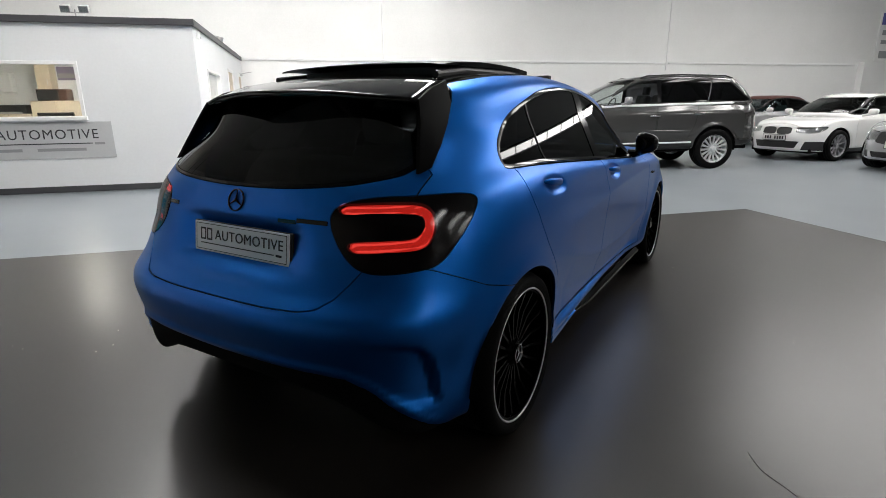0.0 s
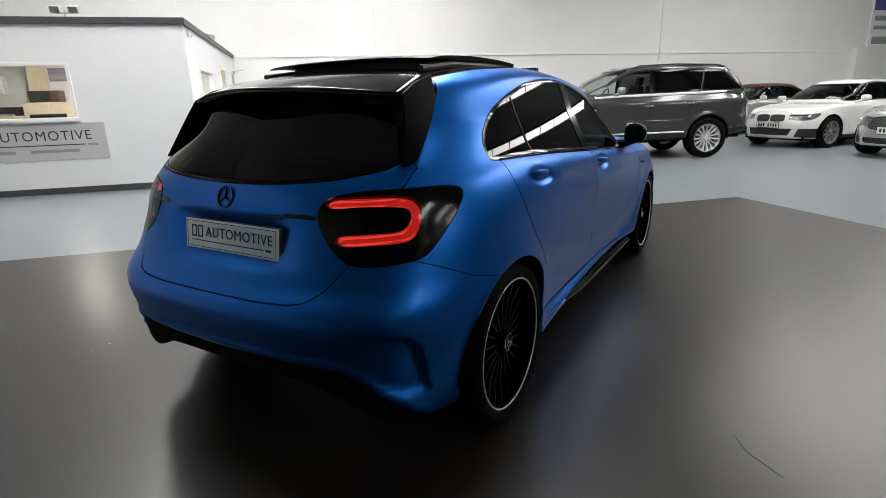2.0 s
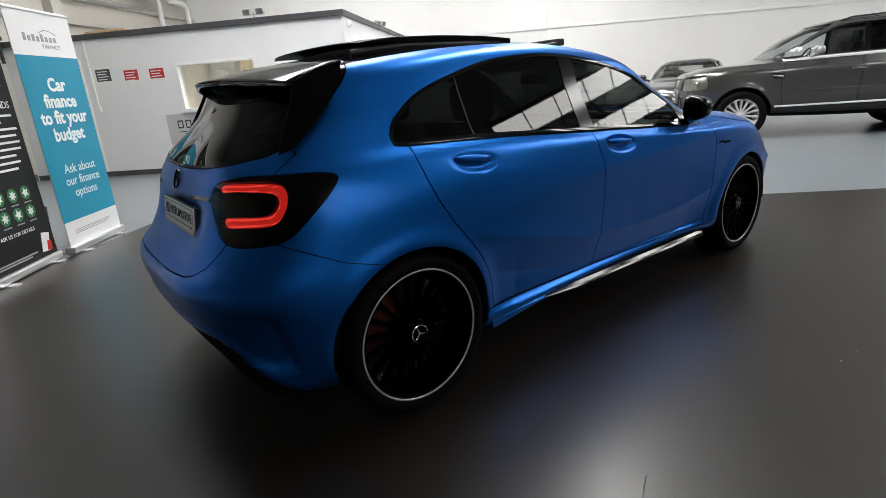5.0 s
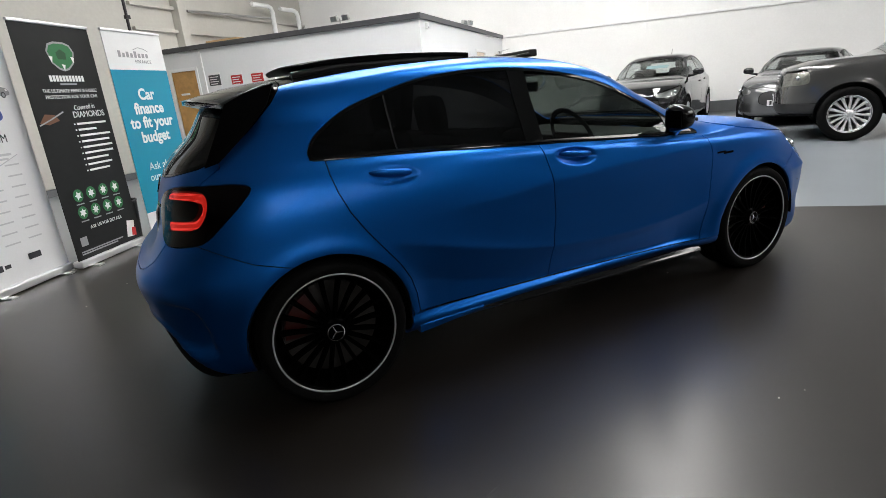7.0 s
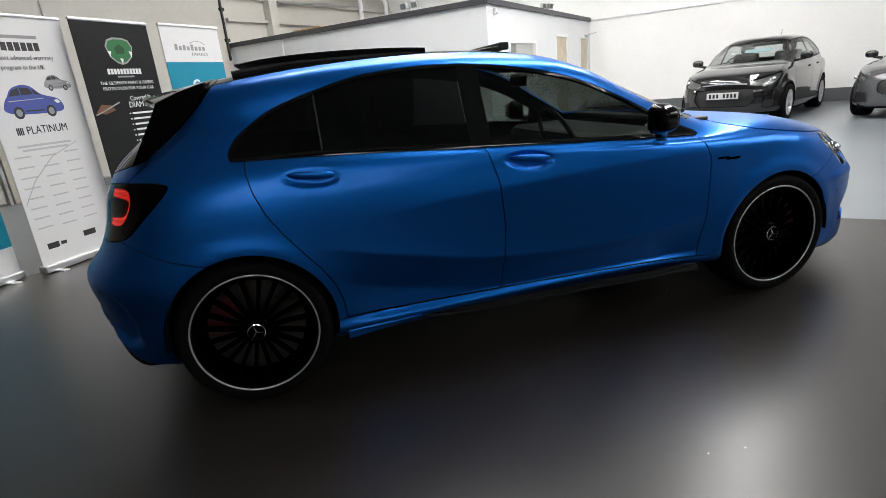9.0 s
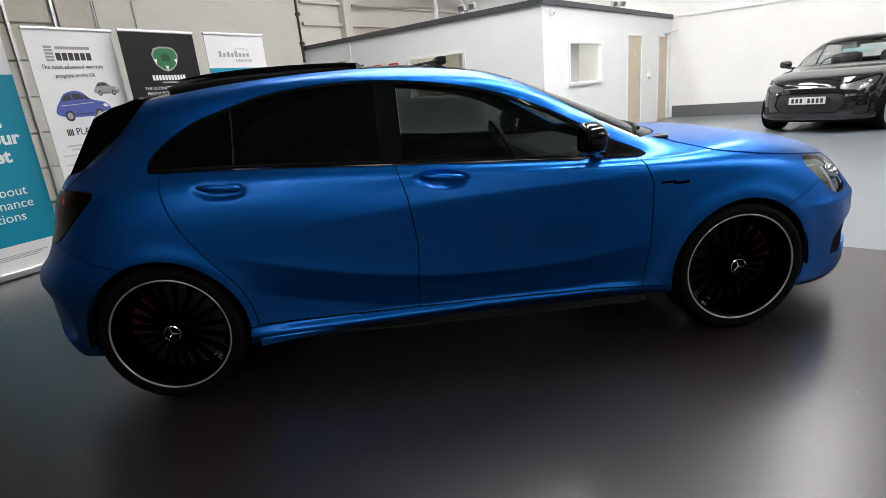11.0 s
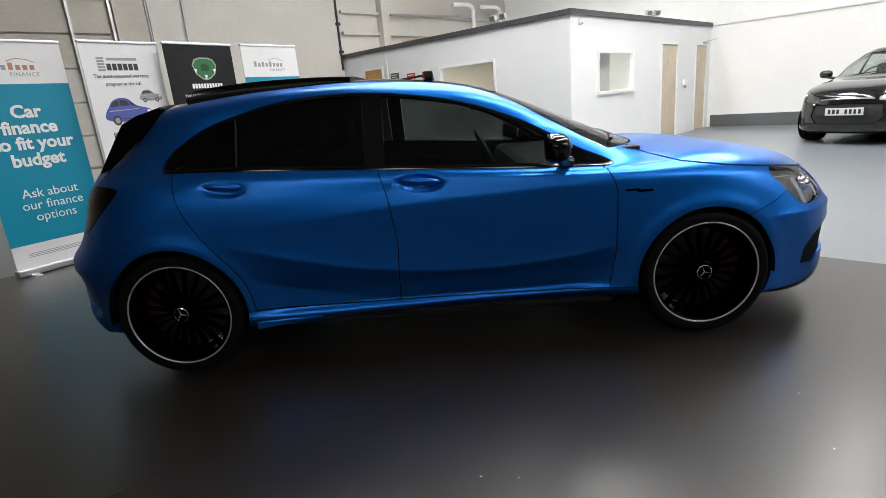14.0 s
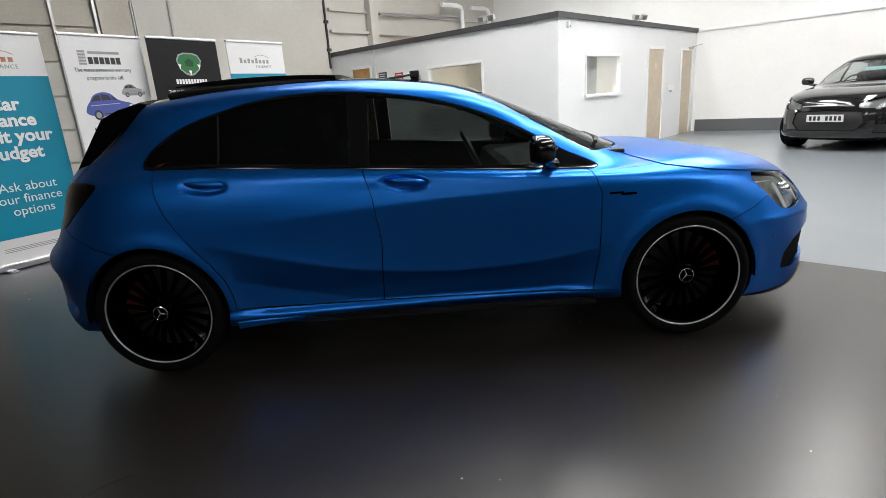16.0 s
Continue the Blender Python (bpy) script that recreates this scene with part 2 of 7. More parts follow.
W1 = (-5.82, 1.16, -4.38, 1.91)
D0 = (-8.40, 0.0, -7.75, 2.12)
W2 = (7.09, 1.18, 8.46, 1.87)
structure(link("wall_office_front", wall_with_holes("x", OY, T, X0, OX, 2.48, [W1, D0]), M_OFFICE), "white painted office partition front")
structure(link("wall_office_side", wall_with_holes("y", OX, T, OY + T, Y1, 2.48, [W2, (9.86, 0, 10.76, 2.1), (11.85, 0, 12.62, 2.1)]), M_OFFICE), "white painted office partition side")
bm = box(X0, OY - 0.04, 2.48, OX + 0.04, OY + 0.10, 2.575, 0.004)
box(OX - 0.10, OY + 0.10, 2.48, OX + 0.04, Y1 - 0.002, 2.575, 0.004, bm=bm)
structure(link("trim", bm, M_FASCIA), "dark grey fascia edging the office roof")
structure(link("roof_office", box(X0, OY + 0.1, 2.44, OX - 0.1, Y1, 2.54), M_OFFICE), "flat white office roof")
structure(link("baseboard", box(X0, OY - 0.016, 0.004, OX + 0.016, OY - 0.002, 0.10), M_FASCIA), "dark skirting of the office front")
structure(link("baseboard", box(OX + 0.002, OY, 0.004, OX + 0.016, 9.8, 0.10), M_FASCIA), "dark skirting of the office side")


# ---- car bodies: lofted feature lines, cut into panels ----
def curve(knots, x):
    """A smooth line through (place, value) knots."""
    k = np.array(sorted(knots), float)
    xs, ys = k[:, 0], k[:, 1]
    if len(xs) == 1:
        return np.full_like(x, ys[0])
    h = np.diff(xs)
    d = np.diff(ys) / h
    m = np.r_[d[0], (d[:-1] * h[1:] + d[1:] * h[:-1]) / (h[:-1] + h[1:]), d[-1]]
    x = np.clip(x, xs[0], xs[-1])
    i = np.clip(np.searchsorted(xs, x) - 1, 0, len(h) - 1)
    t = (x - xs[i]) / h[i]
    return ys[i] * (2 * t**3 - 3 * t**2 + 1) + ys[i + 1] * (3 * t**2 - 2 * t**3) + h[i] * (m[i] * (t**3 - 2 * t**2 + t) + m[i + 1] * (t**3 - t**2))


def even(p, n):
    """n + 1 points evenly along a chain."""
    d = np.r_[0, np.cumsum(np.linalg.norm(np.diff(p, axis=0), axis=1))]
    s = np.linspace(0, d[-1], n + 1)
    return np.stack([np.interp(s, d, p[:, c]) for c in range(p.shape[1])], 1)


def feature_line(rear, front, corner_r, corner_f, round_r, round_f, widths, heights, counts):
    """Half a loop round the car: from the middle of the tail, along the side, to the middle of the nose."""
    a = np.linspace(0, np.pi / 2, 240)
    yr = corner_r - (corner_r - rear) * np.cos(a) ** (2 / round_r)
    yf = corner_f + (front - corner_f) * np.cos(a[::-1]) ** (2 / round_f)
    ys = np.linspace(corner_r, corner_f, 240)
    runs = []
    for y, fall, n in ((yr, np.sin(a) ** (2 / round_r), counts[0]), (ys, 1.0, counts[1]), (yf, np.sin(a[::-1]) ** (2 / round_f), counts[2])):
        runs.append(even(np.stack([curve(widths, y) * fall, y], 1), n))
    p = np.concatenate([runs[0], runs[1][1:], runs[2][1:]])
    return np.c_[p, curve(heights, p[:, 1])]


def loft(levels, counts, step):
    """Skin over feature lines, lowest first: grid of points and unit normals, facing out, for the right half."""
    P = np.stack([feature_line(*lv, counts) for lv in levels])
    c = np.maximum(np.linalg.norm(np.diff(P, axis=0), axis=2), 1e-4)[..., None]
    d = np.diff(P, axis=0) / c
    m = np.concatenate([d[:1], (d[:-1] * c[1:] + d[1:] * c[:-1]) / (c[:-1] + c[1:]), d[-1:]])
    rows = []
    for k in range(len(P) - 1):
        n = max(2, int(round(np.median(c[k]) / step)))
        for t in np.arange(n) / n:
            rows.append(P[k] * (2 * t**3 - 3 * t**2 + 1) + P[k + 1] * (3 * t**2 - 2 * t**3) + c[k] * (m[k] * (t**3 - 2 * t**2 + t) + m[k + 1] * (t**3 - t**2)))
    rows.append(P[-1])
    return np.stack(rows)


class Skin:
    """A triangle skin with a normal at each point, which can be split along any line."""

    def __init__(self, V, N, F):
        self.V, self.N, self.F = V, N, F

    @classmethod
    def of_grid(cls, G):
        G[..., 0] = np.maximum(G[..., 0], 0)
        du = np.gradient(G, axis=1)
        dv = np.gradient(G, axis=0)
        N = np.cross(du, dv)
        N /= np.maximum(np.linalg.norm(N, axis=2, keepdims=True), 1e-12)
        N[:, 0, 0] = N[:, -1, 0] = 0
        N[-1, :, 0] = 0
        N /= np.maximum(np.linalg.norm(N, axis=2, keepdims=True), 1e-12)
        r, s = G.shape[:2]
        i = np.arange(r * s).reshape(r, s)
        a, b, c, d = i[:-1, :-1].ravel(), i[:-1, 1:].ravel(), i[1:, 1:].ravel(), i[1:, :-1].ravel()
        return cls(G.reshape(-1, 3), N.reshape(-1, 3), np.r_[np.c_[a, b, c], np.c_[a, c, d]])

    def split(self, g):
        """The skin where g < 0 and the skin where g > 0; g holds a value for each point."""
        g = np.where(np.abs(g) < 1e-6, 1e-6, g)
        s = g < 0
        n = s[self.F].sum(1)
        mix = self.F[(n == 1) | (n == 2)]
        low, high, V, N = self.F[n == 3], self.F[n == 0], self.V, self.N
        if len(mix):
            one = n[(n == 1) | (n == 2)] == 1
            lone = s[mix] == one[:, None]
            k, ar = lone.argmax(1), np.arange(len(mix))
            a, b, c = mix[ar, k], mix[ar, (k + 1) % 3], mix[ar, (k + 2) % 3]
            pairs = np.sort(np.r_[np.c_[a, b], np.c_[a, c]], axis=1)
            uni, inv = np.unique(pairs, axis=0, return_inverse=True)
            inv = np.ravel(inv)
            t = (g[uni[:, 0]] / (g[uni[:, 0]] - g[uni[:, 1]]))[:, None]
            V = np.r_[V, self.V[uni[:, 0]] * (1 - t) + self.V[uni[:, 1]] * t]
            nn = self.N[uni[:, 0]] * (1 - t) + self.N[uni[:, 1]] * t
            N = np.r_[N, nn / np.maximum(np.linalg.norm(nn, axis=1, keepdims=True), 1e-9)]
            p, q = inv[: len(mix)] + len(self.V), inv[len(mix) :] + len(self.V)
            tip, rest = np.c_[a, p, q], np.r_[np.c_[p, b, c], np.c_[p, c, q]]
            both = np.r_[one, one]
            low, high = np.r_[low, tip[one], rest[~both]], np.r_[high, tip[~one], rest[both]]
        return Skin(V, N, low).tidy(), Skin(V, N, high).tidy()

    def tidy(self):
        used, inv = np.unique(self.F, return_inverse=True)
        return Skin(self.V[used], self.N[used], np.reshape(inv, (-1, 3)))

    def carve(self, shape, gap=0.005):
        """The piece inside a shape, and the rest, with an open joint between them."""
        piece, rest = self.split(shape(self.V) + gap / 2)
        return piece, rest.split(shape(rest.V) - gap / 2)[1]

    def pushed(self, d):
        return Skin(self.V + self.N * d, self.N, self.F)

    def bowed(self, toe, tilt):
        """The skin shaded as a pressed side window whose toe and tilt, in degrees, turn evenly along y."""
        y = self.V[:, 1]
        a, b = np.radians(toe[0] + toe[1] * y), np.radians(tilt[0] + tilt[1] * y)
        return Skin(self.V, np.stack([np.cos(a) * np.cos(b), np.sin(a) * np.cos(b), np.sin(b)], 1), self.F)

    def eased(self):
        """The same skin shaded as one evenly bent sheet, as pressed glass is."""
        V = self.V - self.V.mean(0)
        A = np.c_[np.ones(len(V)), V, V[:, 1] ** 2, V[:, 2] ** 2, V[:, 0] ** 2]
        N = A @ np.linalg.lstsq(A, self.N, rcond=None)[0]
        return Skin(self.V, N / np.linalg.norm(N, axis=1, keepdims=True), self.F)

    def mirrored(self):
        k = np.array([-1, 1, 1])
        return Skin(self.V * k, self.N * k, self.F[:, ::-1])

    def joined(self, other):
        return Skin(np.r_[self.V, other.V], np.r_[self.N, other.N], np.r_[self.F, other.F + len(self.V)])

    def both(self):
        return self.joined(self.mirrored())

    def mesh(self, name, material, parent, rim=0.012, label=""):
        """The skin as a part with a turned-in edge of depth rim."""
        V, N, F = self.V, self.N, self.F
        if not len(F):
            return None
        if rim:
            e = np.r_[F[:, :2], F[:, 1:], F[:, [2, 0]]]
            key = np.sort(e, axis=1)
            _, first, count = np.unique(key, axis=0, return_index=True, return_counts=True)
            edge = e[first[count == 1]]
            edge = edge[~((np.abs(V[edge[:, 0], 0]) < 1e-5) & (np.abs(V[edge[:, 1], 0]) < 1e-5))]
            a, b = edge.T
            out = np.cross(V[b] - V[a], (N[a] + N[b]) / 2)
            out /= np.maximum(np.linalg.norm(out, axis=1, keepdims=True), 1e-9)
            m, n = len(edge), len(V)
            V = np.r_[V, V[a], V[b], V[a] - N[a] * rim, V[b] - N[b] * rim]
            N = np.r_[N, out, out, out, out]
            i = np.arange(m) + n
            F = np.r_[F, np.c_[i + m, i, i + 2 * m], np.c_[i + m, i + 2 * m, i + 3 * m]]
        me = bpy.data.meshes.new(name)
        me.vertices.add(len(V))
        me.vertices.foreach_set("co", V.astype(np.float32).ravel())
        me.loops.add(3 * len(F))
        me.loops.foreach_set("vertex_index", F.astype(np.int32).ravel())
        me.polygons.add(len(F))
        me.polygons.foreach_set("loop_start", np.arange(0, 3 * len(F), 3, dtype=np.int32))
        me.update(calc_edges=True)
        me.shade_smooth()
        me.normals_split_custom_set_from_vertices(N.tolist())
        me.materials.append(material)
        ob = new(name, me)
        ob.parent = parent
        if label:
            ob["label"] = label
        return ob


def rounded(points, n=8):
    """A closed outline smoothed through its points."""
    p = np.array(points, float)
    out = []
    for i in range(len(p)):
        a, b, c, d = p[i - 1], p[i], p[(i + 1) % len(p)], p[(i + 2) % len(p)]
        for t in np.arange(n) / n:
            out.append(0.5 * (2 * b + (c - a) * t + (2 * a - 5 * b + 4 * c - d) * t**2 + (3 * b - a - 3 * c + d) * t**3))
    return np.array(out)


def sd(p, outline):
    """Signed distance of points to a closed outline, negative inside."""
    q = np.array(outline, float)
    best, inside = np.full(len(p), 1e9), np.zeros(len(p), bool)
    for a, b in zip(q, np.roll(q, -1, axis=0)):
        e, w = b - a, p - a
        t = np.clip((w @ e) / max(e @ e, 1e-12), 0, 1)
        best = np.minimum(best, ((w - t[:, None] * e) ** 2).sum(1))
        cross = (a[1] <= p[:, 1]) != (b[1] <= p[:, 1])
        if abs(e[1]) > 1e-12:
            inside ^= cross & (p[:, 0] < a[0] + (p[:, 1] - a[1]) / e[1] * e[0])
    return np.where(inside, -1, 1) * np.sqrt(best)


def side_shape(outline, inner=0.3, smooth=0):
    """A shape drawn on the side of the car, as (y, z)."""
    q = rounded(outline, smooth) if smooth else outline
    return lambda V: np.maximum(sd(V[:, 1:], q), inner - V[:, 0])


def disc_shape(y, z, r, inner=0.4):
    return lambda V: np.maximum(np.hypot(V[:, 1] - y, V[:, 2] - z) - r, inner - V[:, 0])


def wheel(car, x, y, r, rim_r, width, rim_mat, lip_mat, tyre_mat, spokes, turn=0.0, twist=0.0, cap_mat=None, caliper_mat=None, disc_mat=None, spoke_w=0.016, dish=0.03):
    """A wheel at the right (x > 0) or left side: the rim mesh with tyre, lip, cap, disc and caliper under it."""
    sg = 1 if x > 0 else -1
    h = width / 2
    bm = lathe([(rim_r * 0.93, h - 0.004), (rim_r * 0.985, h), (rim_r * 0.985, h - 0.03), (rim_r * 0.93, h - 0.05), (rim_r * 0.88, -h * 0.3), (rim_r * 0.92, -h), (rim_r * 0.86, -h), (rim_r * 0.84, -h * 0.3), (rim_r * 0.90, h - 0.05)], 72, closed=True)
    hubx = h - dish
    lathe([(0.004, hubx + 0.004), (rim_r * 0.17, hubx + 0.004), (rim_r * 0.24, hubx - 0.012), (rim_r * 0.27, hubx - 0.05), (0.01, hubx - 0.05)], 40, bm=bm)
    bmesh.ops.recalc_face_normals(bm, faces=bm.faces)
    rim = link("wheel", bm, rim_mat, car)
    rim.matrix_basis = pose(x, y, r, 0, 0, turn + (0 if sg > 0 else 180))
    for p in rim.data.polygons:
        p.use_smooth = len(p.vertices) == 4 and p.area < 4e-4
    bm = bmesh.new()
    chain = []
    for rr, o, w in ((rim_r * 0.20, hubx - 0.006, spoke_w * 0.75), (rim_r * 0.62, hubx - 0.004, spoke_w * 0.85), (rim_r * 0.955, h - 0.012, spoke_w * 1.2)):
        chain.append([bm.verts.new((o + dx, rr, dw * w)) for dx, dw in ((0, -0.55), (0, 0.55), (-0.03, 1.0), (-0.03, -1.0))])
    for p, q in zip(chain, chain[1:]):
        for k in range(4):
            bm.faces.new((p[k], p[(k + 1) % 4], q[(k + 1) % 4], q[k]))
    bm.faces.new(chain[0])
    bm.faces.new(chain[-1])
    bmesh.ops.recalc_face_normals(bm, faces=bm.faces)
    first = link("spoke", bm, rim_mat, rim)
    for k in range(1, spokes):
        ob = new("spoke", first.data)
        ob.parent = rim
        ob.matrix_basis = Matrix.Rotation(twist + 2 * math.pi * k / spokes, 4, "X")
    first.matrix_basis = Matrix.Rotation(twist, 4, "X")
    t = r - rim_r
    prof = [(rim_r * 0.95, -h), (rim_r, -h - 0.004), (rim_r + t * 0.45, -h - 0.014), (r - 0.012, -h - 0.004), (r, -h + 0.025)]
    for g in (-0.5, 0.0, 0.5):
        c = g * (h - 0.02) * 1.3
        prof += [(r, c - 0.006), (r - 0.006, c - 0.004), (r - 0.006, c + 0.004), (r, c + 0.006)]
    prof += [(r, h - 0.025), (r - 0.012, h + 0.004), (rim_r + t * 0.45, h + 0.014), (rim_r, h + 0.004), (rim_r * 0.95, h)]
    link("tyre", lathe(prof, 72), tyre_mat, rim, smooth=True)
    link("rim_lip", lathe([(rim_r * 0.970, h + 0.001), (rim_r * 0.975, h + 0.004), (rim_r * 0.997, h + 0.005), (rim_r * 1.003, h + 0.002), (rim_r * 0.980, h - 0.008)], 96, closed=True), lip_mat, rim, smooth=True)
    cap = lathe([(0.003, hubx + 0.012), (0.028, hubx + 0.012), (0.034, hubx + 0.008), (0.036, hubx + 0.001), (0.003, hubx + 0.001)], 32)
    link("hub_cap", cap, rim_mat, rim)
    if cap_mat:
        ring = lathe([(0.0325, hubx + 0.011), (0.0345, hubx + 0.018), (0.0385, hubx + 0.016), (0.038, hubx + 0.009)], 32, closed=True)
        for k in range(3):
            a = math.radians(90 + 120 * k + 20)
            tube([(hubx + 0.013, 0, 0), (hubx + 0.013, 0.031 * math.cos(a), 0.031 * math.sin(a))], [0.005, 0.0015], 6, bm=ring)
        link("hub_emblem", ring, cap_mat, rim)
    if disc_mat:
        link("brake_disc", lathe([(0.05, 0.005), (rim_r * 0.78, 0.005), (rim_r * 0.78, -0.025), (0.05, -0.025)], 48, closed=True), disc_mat, rim)
    if caliper_mat:
        bm = bmesh.new()
        a0 = math.radians(150 if y < 0 else 30)
        vs = []
        for i in range(9):
            a = a0 + math.radians(-32 + 8 * i)
            for rr, o in ((rim_r * 0.42, 0.035), (rim_r * 0.76, 0.035), (rim_r * 0.76, -0.05), (rim_r * 0.42, -0.05)):
                vs.append(bm.verts.new((o, rr * math.cos(a) * sg, rr * math.sin(a))))
        for i in range(8):
            for q in range(4):
                bm.faces.new((vs[4 * i + q], vs[4 * i + (q + 1) % 4], vs[4 * i + 4 + (q + 1) % 4], vs[4 * i + 4 + q]))
        bm.faces.new(vs[:4])
        bm.faces.new(vs[-4:][::-1])
        bmesh.ops.recalc_face_normals(bm, faces=bm.faces)
        link("brake_caliper", bm, caliper_mat, rim)
    return rim


def wheel_well(car, y, z, r, x0, x1, material):
    """Dark liners in both wheel arches of an axle."""
    for sg in (1, -1):
        bm = bmesh.new()
        rows = []
        for o in (x1, x0):
            rows.append([bm.verts.new((sg * o, y + r * math.cos(a), z + r * math.sin(a))) for a in (math.radians(-4 + 188 * k / 28) for k in range(29))])
        for k in range(28):
            bm.faces.new((rows[0][k], rows[0][k + 1], rows[1][k + 1], rows[1][k]))
        bm.faces.new(rows[1])
        link("wheel_arch_liner", bm, material, car)


# ---- the blue hatchback ----
def blue_wrap():
    m = mat("satin_blue_wrap", (0.0, 0.132, 0.53), 0.41, 0.985, grain=0.03, grain_size=350, blotch=0.02, blotch_size=3, bump=0.01, bump_size=500, coat=0.95, coat_rough=0.27, coat_ior=1.27)
    b = m.node_tree.nodes["Principled BSDF"]
    b.inputs["Sheen Weight"].default_value, b.inputs["Sheen Roughness"].default_value = 0.02, 0.4
    m.node_tree.nodes["Principled BSDF"].inputs["Specular Tint"].default_value = (0.5, 0.6, 0.7, 1)
    return m


M_BLUE = blue_wrap()
M_GLOSSBLACK = mat("gloss_black_paint", (0.002, 0.002, 0.0022), 0.09, grain=0.05, grain_size=60, spec=0.38)
M_HATCHBLACK = mat("black_hatch_trim", (0.002, 0.002, 0.0022), 0.16, grain=0.05, grain_size=60, spec=0.16)
M_FIN = mat("black_fin_plastic", (0.002, 0.002, 0.0022), 0.4, grain=0.05, grain_size=60, spec=0.02)
M_SATINBLACK = mat("satin_black_glass", (0.003, 0.003, 0.0033), 0.4, grain=0.1, grain_size=80, spec=0.06)
M_TINT = glass("dark_tinted_glass", (0.028, 0.028, 0.03), 0.02, 1.45)
M_TINT2 = glass("lightly_tinted_glass", (0.27, 0.30, 0.285), 0.02, 1.45)
M_TYRE = mat("tyre_rubber", (0.004, 0.004, 0.004), 0.7, spec=0.07, grain=0.15, grain_size=60, bump=0.2, bump_size=120)
M_RIMBLACK = mat("gloss_black_alloy", (0.001, 0.001, 0.001), 0.2, spec=0.012)
M_LIP = mat("machined_alloy", (0.66, 0.66, 0.67), 0.36, 0.85)
M_CHROME = mat("chrome", (0.80, 0.80, 0.82), 0.06, 1.0)
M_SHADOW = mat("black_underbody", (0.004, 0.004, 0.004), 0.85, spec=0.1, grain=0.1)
M_REDCAL = mat("red_caliper_paint", (0.05, 0.003, 0.002), 0.4, coat=0.1)
M_DISC = mat("brake_iron", (0.06, 0.058, 0.056), 0.35, 0.9, grain=0.1, grain_size=50)
M_SMOKED = glass("smoked_lamp_glass", (0.15, 0.04, 0.04), 0.12)
M_DIVIDER = mat("dark_grey_divider", (0.03, 0.03, 0.032), 0.4, 0.5, grain=0.05)
M_LAMPBODY = mat("dark_lamp_housing", (0.02, 0.006, 0.006), 0.35, grain=0.1)
M_LAMPMASK = mat("dark_red_lamp_mask", (0.012, 0.002, 0.002), 0.4, grain=0.1, spec=0.1)
M_LEDRED = glow("red_led_band", (1.0, 0.11, 0.07), 2.3)
M_LEDEDGE = glow("red_led_edge", (1.0, 0.24, 0.18), 5.2)
_nt = M_LEDRED.node_tree
_co, _no, _mr = _nt.nodes.new("ShaderNodeTexCoord"), _nt.nodes.new("ShaderNodeTexVoronoi"), _nt.nodes.new("ShaderNodeMapRange")
_no.inputs["Scale"].default_value = 260.0
_mr.inputs[1].default_value, _mr.inputs[2].default_value, _mr.inputs[3].default_value, _mr.inputs[4].default_value = 0.1, 0.6, 4.0, 2.2
_nt.links.new(_co.outputs["Object"], _no.inputs["Vector"])
_nt.links.new(_no.outputs["Distance"], _mr.inputs[0])
_nt.links.new(_mr.outputs[0], _nt.nodes["Emission"].inputs[1])
M_CLEAR = glass("clear_lamp_glass", (0.9, 0.92, 0.92), 0.02)
M_SILVERLAMP = mat("silver_lamp_reflector", (0.26, 0.25, 0.225), 0.28, 0.7, grain=0.3, grain_size=30)
M_PLATE = mat("silver_plate_acrylic", (0.90, 0.90, 0.91), 0.25, grain=0.01, coat=0.6, coat_rough=0.15)
M_SEAT = mat("black_seat_leather", (0.02, 0.02, 0.021), 0.5, grain=0.1, bump=0.1)

CAR_AT = pose(0.0085, -0.0024, 0, 0, 0, -45.33)
HUB_F, HUB_R, HUB_Z = 1.35, -1.35, 0.325

